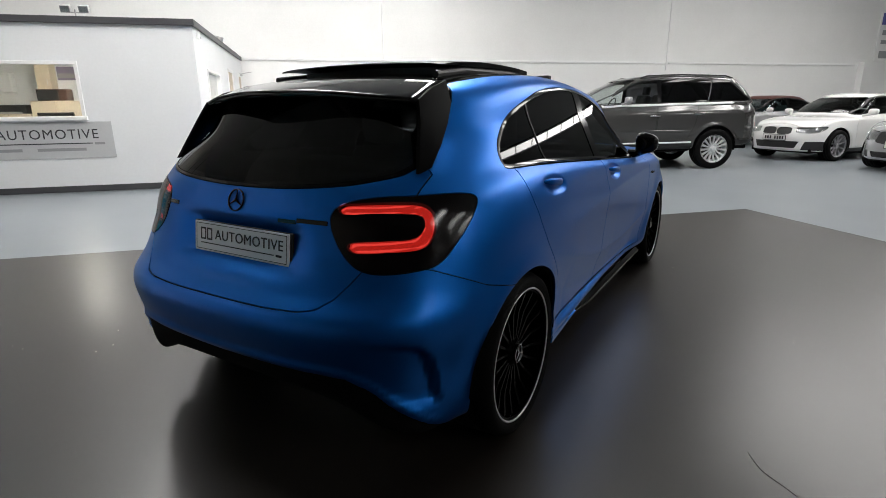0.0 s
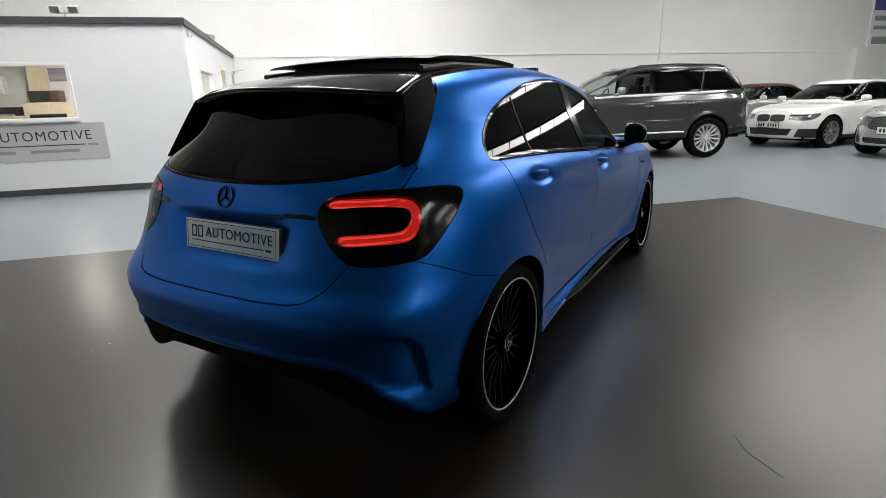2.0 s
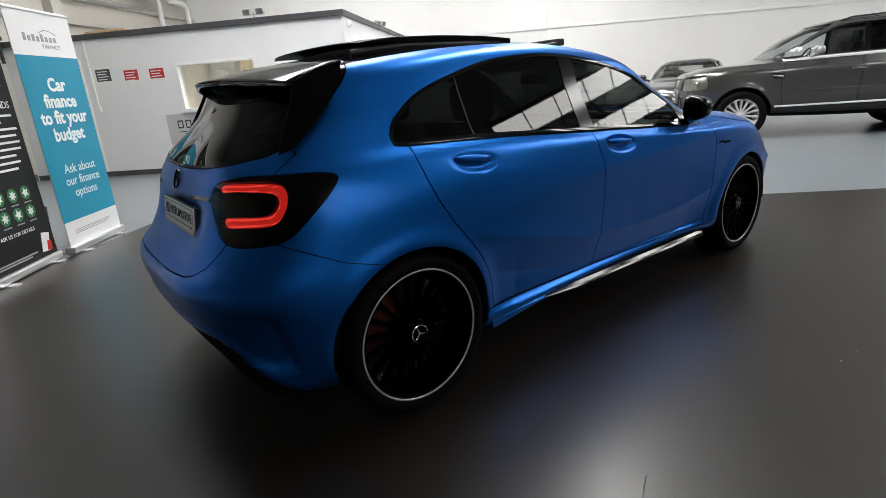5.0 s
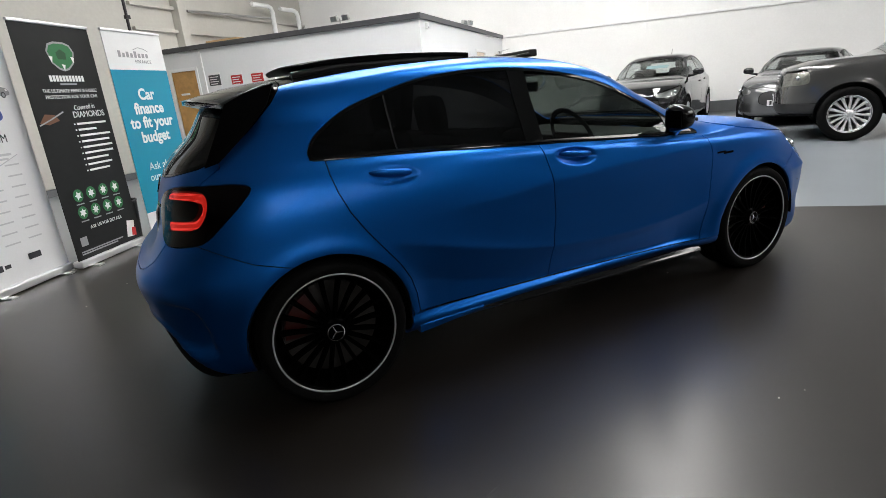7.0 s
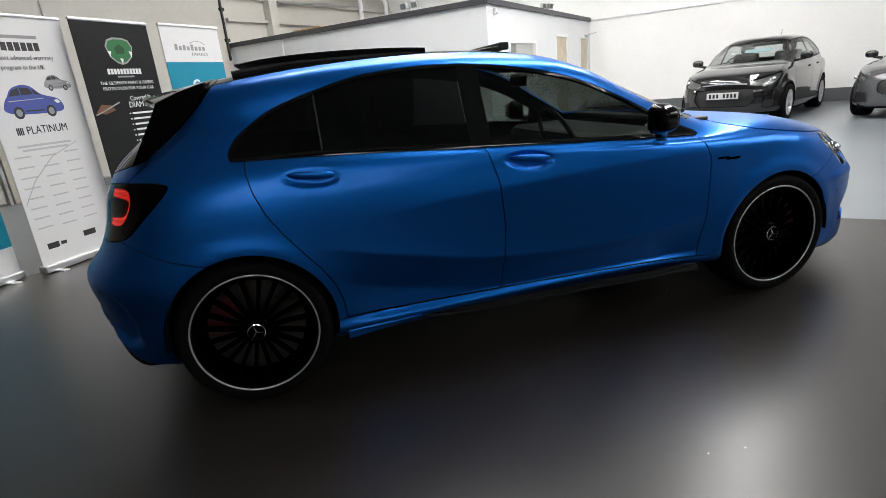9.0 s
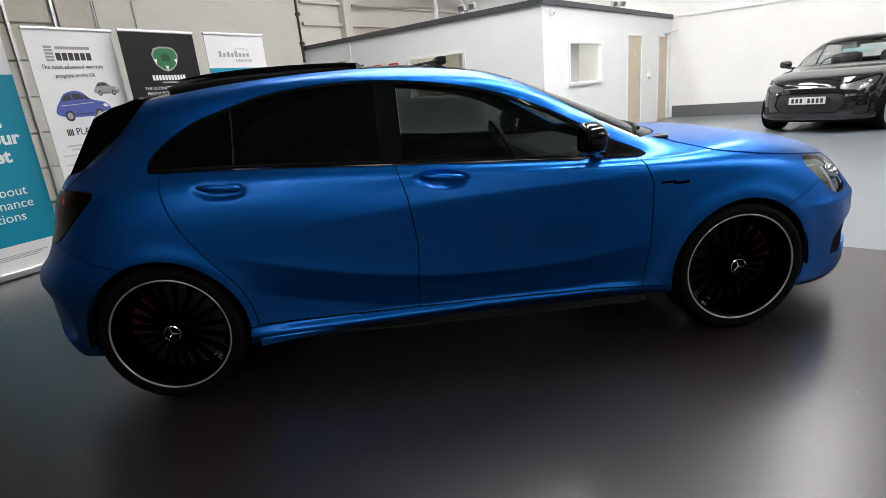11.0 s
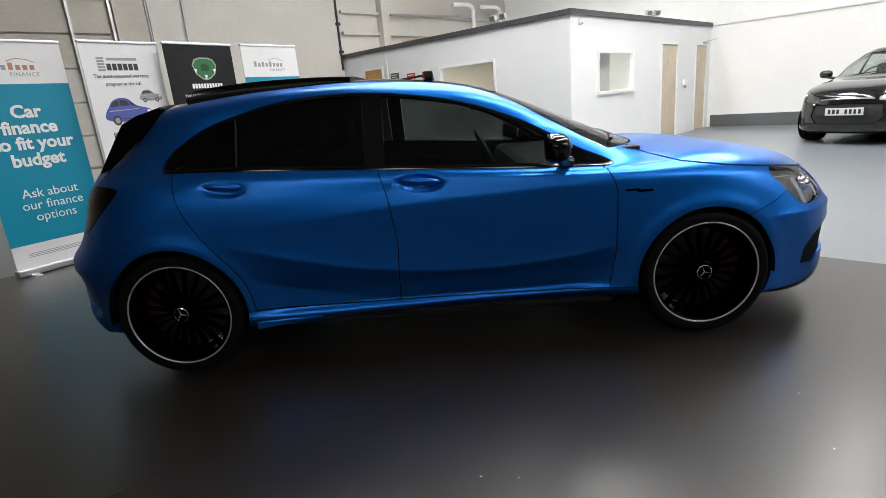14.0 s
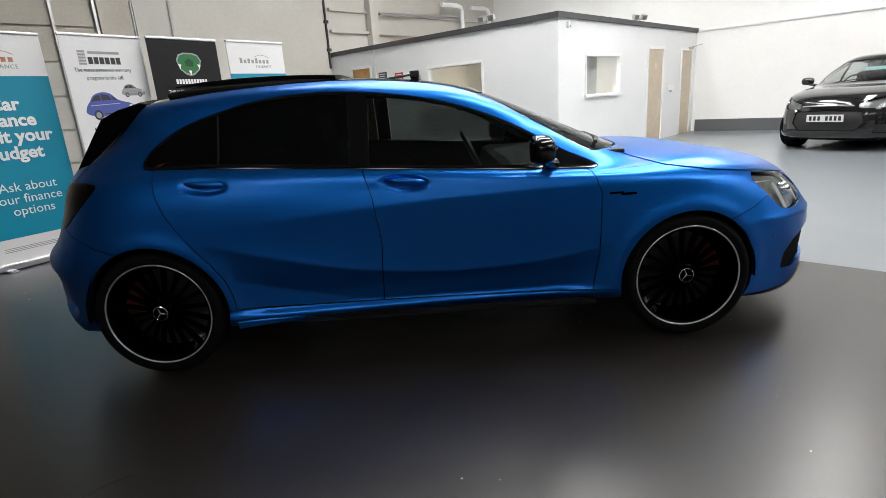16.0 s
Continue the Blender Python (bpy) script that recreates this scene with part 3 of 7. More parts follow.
A_LEVELS = (
    # rear, front, corner rear, corner front, roundness rear, front, widths, heights
    (-1.84, 2.08, -1.25, 1.45, 3.6, 2.6, [(-1.9, 0.70), (0, 0.72), (2.1, 0.70)], [(-1.9, 0.30), (-1.2, 0.20), (1.2, 0.19), (2.1, 0.18)]),
    (-2.00, 2.245, -1.25, 1.45, 3.8, 2.6, [(-2, 0.80), (-1.3, 0.835), (0, 0.845), (1.3, 0.84), (2.2, 0.80)], [(-2.05, 0.36), (-1.99, 0.33), (-1.93, 0.245), (-1.7, 0.22), (-1.2, 0.225), (1.3, 0.215), (1.8, 0.16), (2.2, 0.17)]),
    (-2.06, 2.275, -1.25, 1.45, 3.6, 2.6, [(-2, 0.845), (-1.3, 0.870), (0, 0.866), (1.3, 0.872), (2.2, 0.83)], [(-2.1, 0.47), (-1.2, 0.42), (1.3, 0.40), (2.2, 0.36)]),
    (-2.08, 2.27, -1.25, 1.45, 3.5, 2.6, [(-2, 0.855), (-1.3, 0.885), (0, 0.880), (1.3, 0.886), (2.2, 0.84)], [(-2.1, 0.625), (-1.2, 0.58), (1.3, 0.56), (2.2, 0.54)]),
    (-2.018, 2.23, -1.22, 1.40, 3.5, 2.5, [(-2, 0.84), (-1.3, 0.885), (0, 0.884), (1.3, 0.884), (2.2, 0.82)], [(-2.1, 0.688), (-1.2, 0.74), (1.3, 0.70), (2.2, 0.66)]),
    (-1.955, 2.17, -1.20, 1.35, 3.6, 2.4, [(-2, 0.815), (-1.3, 0.862), (0, 0.872), (1.3, 0.868), (2.2, 0.78)], [(-2.0, 0.80), (-1.2, 0.90), (0, 0.87), (1.3, 0.80), (2.2, 0.74)]),
    (-1.915, 1.72, -1.15, 1.00, 3.8, 3.1, [(-2, 0.765), (-1.3, 0.818), (0, 0.859), (0.8, 0.846), (1.3, 0.80), (2.1, 0.74)], [(-2.0, 0.94), (-1.2, 1.00), (0, 0.935), (1.0, 0.890), (1.45, 0.905), (1.72, 0.905)]),
    (-1.875, 1.16, -1.10, 0.72, 3.8, 2.6, [(-2, 0.71), (-1.25, 0.770), (0, 0.832), (0.9, 0.797), (1.2, 0.74)], [(-1.9, 1.03), (-1.3, 1.055), (-0.27, 0.99), (0.57, 0.93), (0.9, 0.905), (1.0, 0.945), (1.2, 0.985)]),
    (-1.74, 0.80, -1.00, 0.40, 3.4, 2.8, [(-1.8, 0.63), (-1.2, 0.698), (0, 0.725), (0.8, 0.67)], [(-1.8, 1.17), (-1.0, 1.19), (0, 1.175), (0.45, 1.12), (0.8, 1.13)]),
    (-1.63, 0.45, -0.95, 0.10, 3.4, 2.8, [(-1.65, 0.56), (-1.0, 0.625), (-0.3, 0.635), (0.5, 0.60)], [(-1.65, 1.325), (-1.2, 1.345), (-0.8, 1.372), (-0.4, 1.375), (0.0, 1.345), (0.45, 1.285)]),
    (-1.60, 0.36, -0.95, 0.05, 2.8, 3.0, [(-1.6, 0.47), (-1.0, 0.535), (-0.3, 0.545), (0.4, 0.50)], [(-1.65, 1.347), (-1.2, 1.378), (-0.8, 1.400), (-0.4, 1.405), (0.0, 1.378), (0.4, 1.315)]),
    (-1.57, 0.31, -0.95, 0.05, 2.8, 3.0, [(-1.6, 0.25), (-0.3, 0.28), (0.4, 0.25)], [(-1.6, 1.362), (-1.2, 1.400), (-0.8, 1.420), (-0.4, 1.425), (0.0, 1.398), (0.32, 1.338)]),
    (-1.56, 0.30, -0.95, 0.05, 2.8, 3.0, [(0, 0.0)], [(-1.6, 1.366), (-1.2, 1.405), (-0.8, 1.426), (-0.4, 1.430), (0.0, 1.403), (0.32, 1.342)]),
)


DIFFUSER = ([0, 0.45, 0.54, 0.60, 0.66, 0.72, 0.80], [0.432, 0.442, 0.436, 0.405, 0.345, 0.285, 0.20])
OUTLET = [(0.50, 0.566), (0.66, 0.562), (0.80, 0.546), (0.850, 0.513), (0.882, 0.44), (0.906, 0.335), (0.80, 0.330), (0.50, 0.38)]


def a_creases(G):
    """Flared arches and the two dropping lines pressed into the doors."""
    x, y, z = G[..., 0], G[..., 1], G[..., 2]
    side = np.clip((x - 0.62) / 0.15, 0, 1)
    low = np.clip((1.0 - z) / 0.12, 0, 1)
    out = np.zeros_like(x)
    for hub in (HUB_F, HUB_R):
        d = np.hypot(y - hub, z - HUB_Z)
        out += 0.013 * np.exp(-(((d - 0.365) / 0.05) ** 2)) * np.clip((z - 0.2) / 0.2, 0, 1)
    z1 = curve([(-1.3, 0.70), (-0.8, 0.755), (-0.2, 0.800), (0.4, 0.825), (0.9, 0.835), (1.4, 0.825), (1.8, 0.795)], y)
    z2 = curve([(-1.25, 0.70), (-1.0, 0.655), (-0.7, 0.575), (-0.35, 0.495), (0.0, 0.452), (0.35, 0.445), (0.7, 0.475), (1.0, 0.54)], y)
    span = np.maximum(z1 - z2, 0.03)
    t = np.clip((z1 - z) / span, 0, 1)
    fade = np.clip((y + 1.05) / 0.5, 0, 1) * np.clip((1.05 - y) / 0.45, 0, 1)
    fade = fade * fade * (3 - 2 * fade)
    front = np.clip((y + 0.9) / 1.0, 0.15, 1)
    out -= fade * (0.025 * front * (1 - (1 - t) ** 2) + 0.026 * (1 - front) * t * (1 - t) ** 1.1)
    u = np.clip((z2 - z) / 0.17, 0, 1)
    fade2 = np.clip((y + 1.15) / 0.35, 0, 1) * np.clip((1.0 - y) / 0.3, 0, 1)
    out -= 0.031 * u ** 1.15 * fade2 * np.clip((z - 0.275) / 0.03, 0, 1)
    long = np.clip((y + 0.85) / 0.8, 0, 1) * np.clip((1.85 - y) / 0.3, 0, 1)
    out += 0.009 * np.clip(1 - np.where(z > z1, (z - z1) / 0.085, (z1 - z) / 0.12), 0, 1) * long
    out += 0.007 * np.exp(-np.abs(z - z2) / 0.030) * fade2
    # handle scoops
    for hy, hz in ((-1.015, 0.955), (-0.055, 0.906)):
        out -= 0.024 * np.exp(-(((((y - hy) / 0.108) ** 2) + (((z - hz + 0.10 * (y - hy)) / 0.038) ** 2)) ** 4))
    G[..., 0] = x + out * side * low
    # folded edge round the front bumper
    nose = np.clip((y - 1.62) / 0.15, 0, 1) * 0.017 * np.exp(-np.abs(z - 0.585) / 0.035)
    r = np.hypot(x, y - 1.2)
    G[..., 0] += nose * x / r
    G[..., 1] += nose * (y - 1.2) / r
    y = G[..., 1]
    # sunken outlets at the bumper corners, and the lip over the diffuser
    x, y, z = G[..., 0], G[..., 1], G[..., 2]
    s = np.stack([x + y + 1.95, z], -1)
    sunk = np.clip(-sd(s.reshape(-1, 2), OUTLET).reshape(x.shape) / 0.014, 0, 1) * np.clip((s[..., 0] - 0.54) / 0.30, 0, 1) * np.clip((-1.5 - y) / 0.1, 0, 1)
    lip = np.exp(-(((z - np.interp(x, *DIFFUSER) - 0.018) / 0.016) ** 2)) * np.clip((-1.75 - y) / 0.1, 0, 1)
    d = 0.008 * lip - 0.024 * sunk
    r = np.hypot(x, y + 1.25)
    G[..., 0] += d * x / r
    G[..., 1] += d * (y + 1.25) / r
    y = G[..., 1]
    # number plate recess and bumper ledge at the tail
    rear = np.clip((-1.7 - y) / 0.1, 0, 1)
    G[..., 1] = y + rear * 0.03 * np.exp(-((x / 0.31) ** 6) - (((z - 0.81) / 0.085) ** 6))
    return G


def build_hatchback():
    car = new("hatchback_car")
    tagged(car, "satin blue five-door hatchback with black wheels and raised sunroof", "car")
    car.matrix_basis = CAR_AT
    G = a_creases(loft(A_LEVELS, (90, 230, 70), 0.011))
    body = Skin.of_grid(G)
    shell = body
    # wheel openings
    for hub in (HUB_F, HUB_R):
        body = body.split(disc_shape(hub, HUB_Z + 0.003, 0.345 if hub > 0 else 0.354)(body.V))[1]
    # side glazing
    dlo = rounded([(-1.285, 1.042), (-1.326, 1.060), (-1.317, 1.097), (-1.268, 1.150), (-1.130, 1.232), (-0.94, 1.292), (-0.76, 1.332), (-0.53, 1.350), (-0.30, 1.345), (-0.10, 1.322), (0.10, 1.284), (0.29, 1.228), (0.46, 1.158), (0.61, 1.078), (0.75, 0.995), (0.915, 0.905), (0.574, 0.930), (-0.277, 0.990), (-0.951, 1.036)], 6)
    in_dlo = lambda V: np.maximum(sd(V[:, 1:], dlo), 0.4 - V[:, 0])
    glazing, body = body.carve(in_dlo, 0.004)
    edge = lambda V: in_dlo(V) + 0.013
    panes, trim = glazing.split(edge(glazing.V))
    panes = panes.bowed((-2.8, 2.0), (29.5, 5.0))
    # hatch: black wings, glass
    low = lambda V: V[:, 2] - 0.06 * np.clip(V[:, 0] / 0.7, 0, 1) ** 2
    hatch_line = [(-2.3, 1.002), (-1.84, 1.002), (-1.74, 1.012), (-1.66, 1.038), (-1.595, 1.080), (-1.52, 1.142), (-1.46, 1.196), (-1.41, 1.245), (-1.375, 1.29), (-1.35, 1.33), (-1.34, 1.45), (-2.3, 1.45)]
    in_hatch = lambda V: sd(np.c_[V[:, 1], low(V)], hatch_line)
    hatch, body = body.carve(in_hatch, 0.004)
    rear_pane, hatch = hatch.carve(lambda V: np.maximum.reduce([in_hatch(V) + 0.012, V[:, 0] - (0.70 - 0.42 * (V[:, 2] - 1.03)), V[:, 2] - 1.315]), 0.002)
    rear_pane = rear_pane.eased()
    # lamps that wrap round the tail
    wrap = lambda V: np.c_[V[:, 0] + V[:, 1] + 1.95, V[:, 2]]
    lamp_line = rounded([(0.47, 0.905), (0.51, 0.965), (0.66, 0.992), (0.86, 0.996), (1.06, 0.994), (1.155, 0.976), (1.125, 0.925), (1.035, 0.855), (0.94, 0.795), (0.84, 0.775), (0.62, 0.768), (0.52, 0.810)], 6)
    in_lamp = lambda V: np.maximum.reduce([sd(wrap(V), lamp_line), V[:, 1] + 1.3, 0.3 - V[:, 0]])
    lamp, body = body.carve(in_lamp, 0.004)
    # roof glass
    roof_line = [(-0.52, -1.70), (0.52, -1.70), (0.535, -1.2), (0.545, -0.5), (0.53, 0.10), (0.50, 0.40), (-0.50, 0.40), (-0.53, 0.1), (-0.545, -0.5), (-0.535, -1.2)]
    roof_glass, body = body.carve(lambda V: np.maximum(sd(V[:, :2], roof_line), 1.30 - V[:, 2]), 0.004)
    # windscreen
    ws = lambda V: np.maximum.reduce([0.975 - V[:, 2] + 0.0 * V[:, 0], V[:, 0] - (0.675 - 0.40 * (V[:, 2] - 0.95)), 0.1 - V[:, 1], V[:, 1] - 1.14])
    screen, body = body.carve(ws, 0.004)
    # bonnet
    shut = lambda V: np.interp(V[:, 1], [0.90, 1.02, 1.10, 1.23, 1.47, 1.73, 1.90, 2.05, 2.2], [1.05, 0.985, 0.938, 0.897, 0.857, 0.822, 0.795, 0.765, 0.75])
    bonnet, body = body.carve(lambda V: np.maximum.reduce([shut(V) - V[:, 2], 0.93 - V[:, 1], V[:, 1] - 2.13]), 0.006)
    # head lamp
    head = rounded([(1.69, 0.800), (1.78, 0.838), (1.93, 0.790), (2.05, 0.735), (2.10, 0.66), (1.99, 0.625), (1.86, 0.632), (1.765, 0.715)], 6)
    headlamp, body = body.carve(side_shape(head, 0.42), 0.004)
    # doors
    rear_door = [(-1.268, 1.052), (-1.268, 0.99), (-1.252, 0.915), (-1.218, 0.83), (-1.166, 0.745), (-1.10, 0.655), (-1.035, 0.57), (-0.99, 0.49), (-0.966, 0.41), (-0.957, 0.316), (-0.212, 0.300), (-0.19, 0.62), (-0.215, 0.84), (-0.262, 1.01), (-0.27, 1.10), (-1.15, 1.10)]
    front_door = [(-0.262, 1.01), (-0.215, 0.84), (-0.19, 0.62), (-0.212, 0.300), (0.868, 0.282), (0.893, 0.48), (0.898, 0.79), (0.850, 0.918), (0.72, 0.975), (-0.27, 1.10)]
    door_r, body = body.carve(side_shape(rear_door, 0.4), 0.005)
    door_f, body = body.carve(side_shape(front_door, 0.4), 0.005)
    # sill
    sill, body = body.carve(side_shape([(-1.02, 0.312), (1.02, 0.278), (1.02, 0.0), (-1.02, 0.0)], 0.4), 0.004)
    # tailgate
    gate = [(-0.2, 0.643), (0.24, 0.645), (0.39, 0.650), (0.445, 0.660), (0.492, 0.69), (0.535, 0.745), (0.585, 0.815), (0.655, 1.00), (0.662, 1.085), (-0.2, 1.085)]
    tailgate, body = body.carve(lambda V: np.maximum(sd(V[:, [0, 2]], gate), V[:, 1] + 1.66), 0.0042)
    # bumpers
    rear_bumper, body = body.carve(lambda V: np.maximum(V[:, 1] + 1.35, V[:, 2] - np.interp(V[:, 1], [-1.95, -1.80, -1.62, -1.5, -1.3], [0.80, 0.775, 0.69, 0.66, 0.62])), 0.004)
    diffuser, rear_bumper = rear_bumper.carve(lambda V: np.maximum(V[:, 2] - np.interp(V[:, 0], *DIFFUSER), V[:, 1] + 1.7), 0.003)
    front_bumper, fenders = body.carve(lambda V: np.maximum(1.45 - V[:, 1], V[:, 2] - np.interp(V[:, 1], [1.5, 1.68, 1.80, 2.3], [0.60, 0.66, 0.72, 0.74])), 0.004)
    intake, front_bumper = front_bumper.carve(side_shape([(1.885, 0.300), (1.905, 0.385), (1.965, 0.448), (2.08, 0.50), (2.35, 0.515), (2.35, 0.31), (2.06, 0.325), (1.975, 0.290)], 0.34), 0.003)
    lip, front_bumper = front_bumper.carve(lambda V: np.maximum(V[:, 2] - np.interp(V[:, 1], [1.7, 1.93, 2.02, 2.1, 2.3], [0.185, 0.192, 0.222, 0.25, 0.27]), 1.70 - V[:, 1]), 0.003)
    fender, quarter = fenders.split(0.4 - fenders.V[:, 1])
    # the roof side and pillars stay with the quarter panel

    for sgn, name in ((1, ""), (-1, "")):
        f = (lambda s: s) if sgn > 0 else (lambda s: s.mirrored())
        f(quarter).mesh("quarter_panel", M_BLUE, car)
        f(fender).mesh("front_wing", M_BLUE, car)
        for door, y0, y1, nm in ((door_r, -1.4, -0.262, "rear_door"), (door_f, -0.262, 1.0, "front_door")):
            d = f(door).mesh(nm, M_BLUE, car)
        f(sill).mesh("side_skirt", M_BLUE, car)
        f(trim).mesh("window_trim", M_GLOSSBLACK, car, 0.006)
        cut = lambda s, a, b: s.split(a - s.V[:, 1])[0].split(s.split(a - s.V[:, 1])[0].V[:, 1] - b)[0]
        f(cut(panes, -1.4, -0.956)).pushed(-0.004).mesh("quarter_glass", M_TINT, car, 0.003)
        f(cut(panes, -0.949, -0.315)).pushed(-0.004).mesh("rear_door_glass", M_TINT, car, 0.003)
        f(cut(panes, -0.313, -0.215)).pushed(-0.001).mesh("pillar_cover", M_GLOSSBLACK, car, 0.006)
        f(cut(panes, -0.213, 0.655)).pushed(-0.004).mesh("front_door_glass", M_TINT2, car, 0.003)
        f(cut(panes, 0.657, 1.0)).pushed(-0.001).mesh("mirror_triangle", M_GLOSSBLACK, car, 0.006)
        f(cut(panes, -0.9555, -0.9495)).mesh("glass_divider", M_DIVIDER, car, 0.006)
        f(intake).pushed(-0.05).mesh("bumper_intake", M_BLACKP, car, 0.0)
        f(lamp).pushed(0.002).mesh("tail_lamp", M_SMOKED, car, 0.01, "smoked tail lamp with a red glowing band")
        back = f(lamp).pushed(-0.03).mesh("lamp_housing", M_LAMPBODY, car, 0.0)
        f(headlamp).pushed(0.001).mesh("headlamp", M_CLEAR, car, 0.01, "clear headlamp with silver insides")
        f(headlamp).pushed(-0.034).mesh("headlamp_reflector", M_SILVERLAMP, car, 0.0)
        brow, _ = headlamp.split(np.abs(headlamp.V[:, 2] - 0.775 + 0.04 * (headlamp.V[:, 1] - 1.7)) - 0.005)
        f(brow).pushed(-0.006).mesh("headlamp_brow", M_ALU, car, 0.003, "silver strip across the headlamp")
        for by, bw in ((1.885, 0.014), (2.035, 0.012)):
            blade, _ = headlamp.split(np.maximum(np.abs(headlamp.V[:, 1] - by - 0.35 * (0.70 - headlamp.V[:, 2])) - bw, headlamp.V[:, 2] - 0.755))
            f(blade).pushed(-0.018).mesh("reflector_blade", M_ALU, car, 0.003)
        for hx, hy, hz, r in ((0.66, 1.93, 0.700, 0.040), (0.52, 2.03, 0.685, 0.036)):
            bm = bmesh.new()
            bmesh.ops.create_uvsphere(bm, u_segments=20, v_segments=12, radius=r, matrix=Matrix.Translation((sgn * hx, hy, hz)))
            part("projector_lens", bm, M_CHROME, car, smooth=True)
        band_line = rounded([(0.525, 0.968), (0.70, 0.978), (0.875, 0.972), (0.930, 0.933), (0.915, 0.876), (0.855, 0.840), (0.70, 0.832), (0.56, 0.828), (0.54, 0.852), (0.69, 0.862), (0.825, 0.868), (0.876, 0.898), (0.880, 0.924), (0.845, 0.944), (0.67, 0.950), (0.53, 0.944)], 5)
        mask = lamp.split(sd(wrap(lamp.V), band_line) - 0.002)[1]
        f(mask).pushed(0.0).mesh("lamp_mask", M_LAMPMASK, car, 0.022, "black mask round the light band")
        edge_in = np.abs(sd(wrap(lamp.V), band_line) + 0.005) - 0.0035
        f(lamp.split(edge_in)[0]).pushed(-0.020).mesh("band_edge", M_LEDEDGE, car, 0.0, "brighter rim of the red light band")
        band, _ = lamp.split(sd(wrap(lamp.V), band_line) - 0.004)
        f(band).pushed(-0.022).mesh("lamp_band", M_LEDRED, car, 0.004, "glowing red light band")
    bonnet.both().mesh("bonnet", M_BLUE, car)
    tailgate.both().mesh("tailgate", M_BLUE, car)
    rear_bumper.both().mesh("rear_bumper", M_BLUE, car)
    front_bumper.both().mesh("front_bumper", M_BLUE, car)
    lip.both().mesh("front_lip", M_GLOSSBLACK, car)
    diffuser.both().pushed(-0.006).mesh("diffuser", M_SHADOW, car)
    hatch.both().mesh("hatch_surround", M_HATCHBLACK, car)
    rear_pane.both().pushed(-0.002).mesh("rear_window", M_TINT, car, 0.003, "dark tinted rear window")
    screen.both().pushed(-0.002).mesh("windscreen", M_TINT2, car, 0.003)
    roof_glass.both().mesh("roof_panel", M_GLOSSBLACK, car, 0.006, "gloss black glass roof panel")
    # black inner shell that closes the joints, open at the glass
    inner = shell
    for hub in (HUB_F, HUB_R):
        inner = inner.split(disc_shape(hub, HUB_Z, 0.348)(inner.V))[1]
    for g in (edge, lambda V: np.maximum(in_hatch(V) + 0.03, V[:, 0] - 0.6), ws, in_lamp, side_shape(head, 0.42)):
        inner = inner.split(g(inner.V))[1]
    inner.both().pushed(-0.016).mesh("inner_shell", M_SHADOW, car, 0.0)
    wheel_well(car, HUB_F, HUB_Z, 0.35, 0.58, 0.868, M_SHADOW)
    wheel_well(car, HUB_R, HUB_Z, 0.36, 0.58, 0.868, M_SHADOW)
    part("floor_pan", box(-0.70, -1.75, 0.17, 0.70, 2.0, 0.24, 0.02), M_SHADOW, car)
    for x in (0.757, -0.757):
        for y, turn in ((HUB_F, 0), (HUB_R, 0)):
            wheel(car, x, y, HUB_Z, 0.267, 0.225, M_RIMBLACK, M_LIP, M_TYRE, 20, turn, 0.1, M_CHROME, M_REDCAL, M_DISC, 0.011)
    # --- fittings ---
    V = shell.V[shell.V[:, 0] > 0.5]

    def skin_x(y, z):
        return float(V[((V[:, 1] - y) ** 2 + (V[:, 2] - z) ** 2).argmin(), 0])

    T = shell.V[shell.V[:, 1] < -1.6]

    def tail_y(x, z):
        return float(T[((T[:, 0] - abs(x)) ** 2 + (T[:, 2] - z) ** 2).argmin(), 1])

    for sg in (1, -1):
        for hy, hz in ((-1.010, 0.962), (-0.050, 0.913)):
            x = (skin_x(hy + 0.15, hz) + skin_x(hy - 0.15, hz)) / 2 - 0.002
            bm = bmesh.new()
            n = 13
            rings = []
            for i in range(n):
                t = -1 + 2 * i / (n - 1)
                r = 0.016 * (1 - 0.75 * abs(t) ** 4)
                cx = x + 0.012 - 0.024 * abs(t) ** 3
                rings.append([bm.verts.new((sg * (cx + 0.6 * r * math.cos(a)), hy + 0.102 * t, hz - 0.010 * t + r * math.sin(a))) for a in (2 * math.pi * k / 10 for k in range(10))])
            for a, b in zip(rings, rings[1:]):
                for k in range(10):
                    bm.faces.new((a[k], a[(k + 1) % 10], b[(k + 1) % 10], b[k]))
            bm.faces.new(rings[0])
            bm.faces.new(rings[-1])
            bmesh.ops.recalc_face_normals(bm, faces=bm.faces)
            part("door_handle", bm, M_BLUE, car, smooth=True)
        # door mirror
        bm = bmesh.new()
        bmesh.ops.create_uvsphere(bm, u_segments=28, v_segments=18, radius=1.0)
        for v in bm.verts:
            p = v.co
            k = (abs(p.x) ** 3.2 + abs(p.y) ** 3.2 + abs(p.z) ** 3.2) ** (1 / 3.2)
            q = p / k
            taper = 1 - 0.25 * q.x
            v.co = (sg * (0.908 + 0.070 * q.x), 0.594 + (0.076 * q.y if q.y > 0 else 0.040 * q.y) * (1 - 0.15 * q.x), 1.015 + 0.066 * q.z * taper)
        bmesh.ops.recalc_face_normals(bm, faces=bm.faces)
        mir = part("door_mirror", bm, M_GLOSSBLACK, car, "gloss black door mirror", smooth=True)
        part("mirror_glass", box(sg * 0.855, 0.5545, 0.968, sg * 0.960, 0.558, 1.058, 0.002), M_GLOSSBLACK, mir)
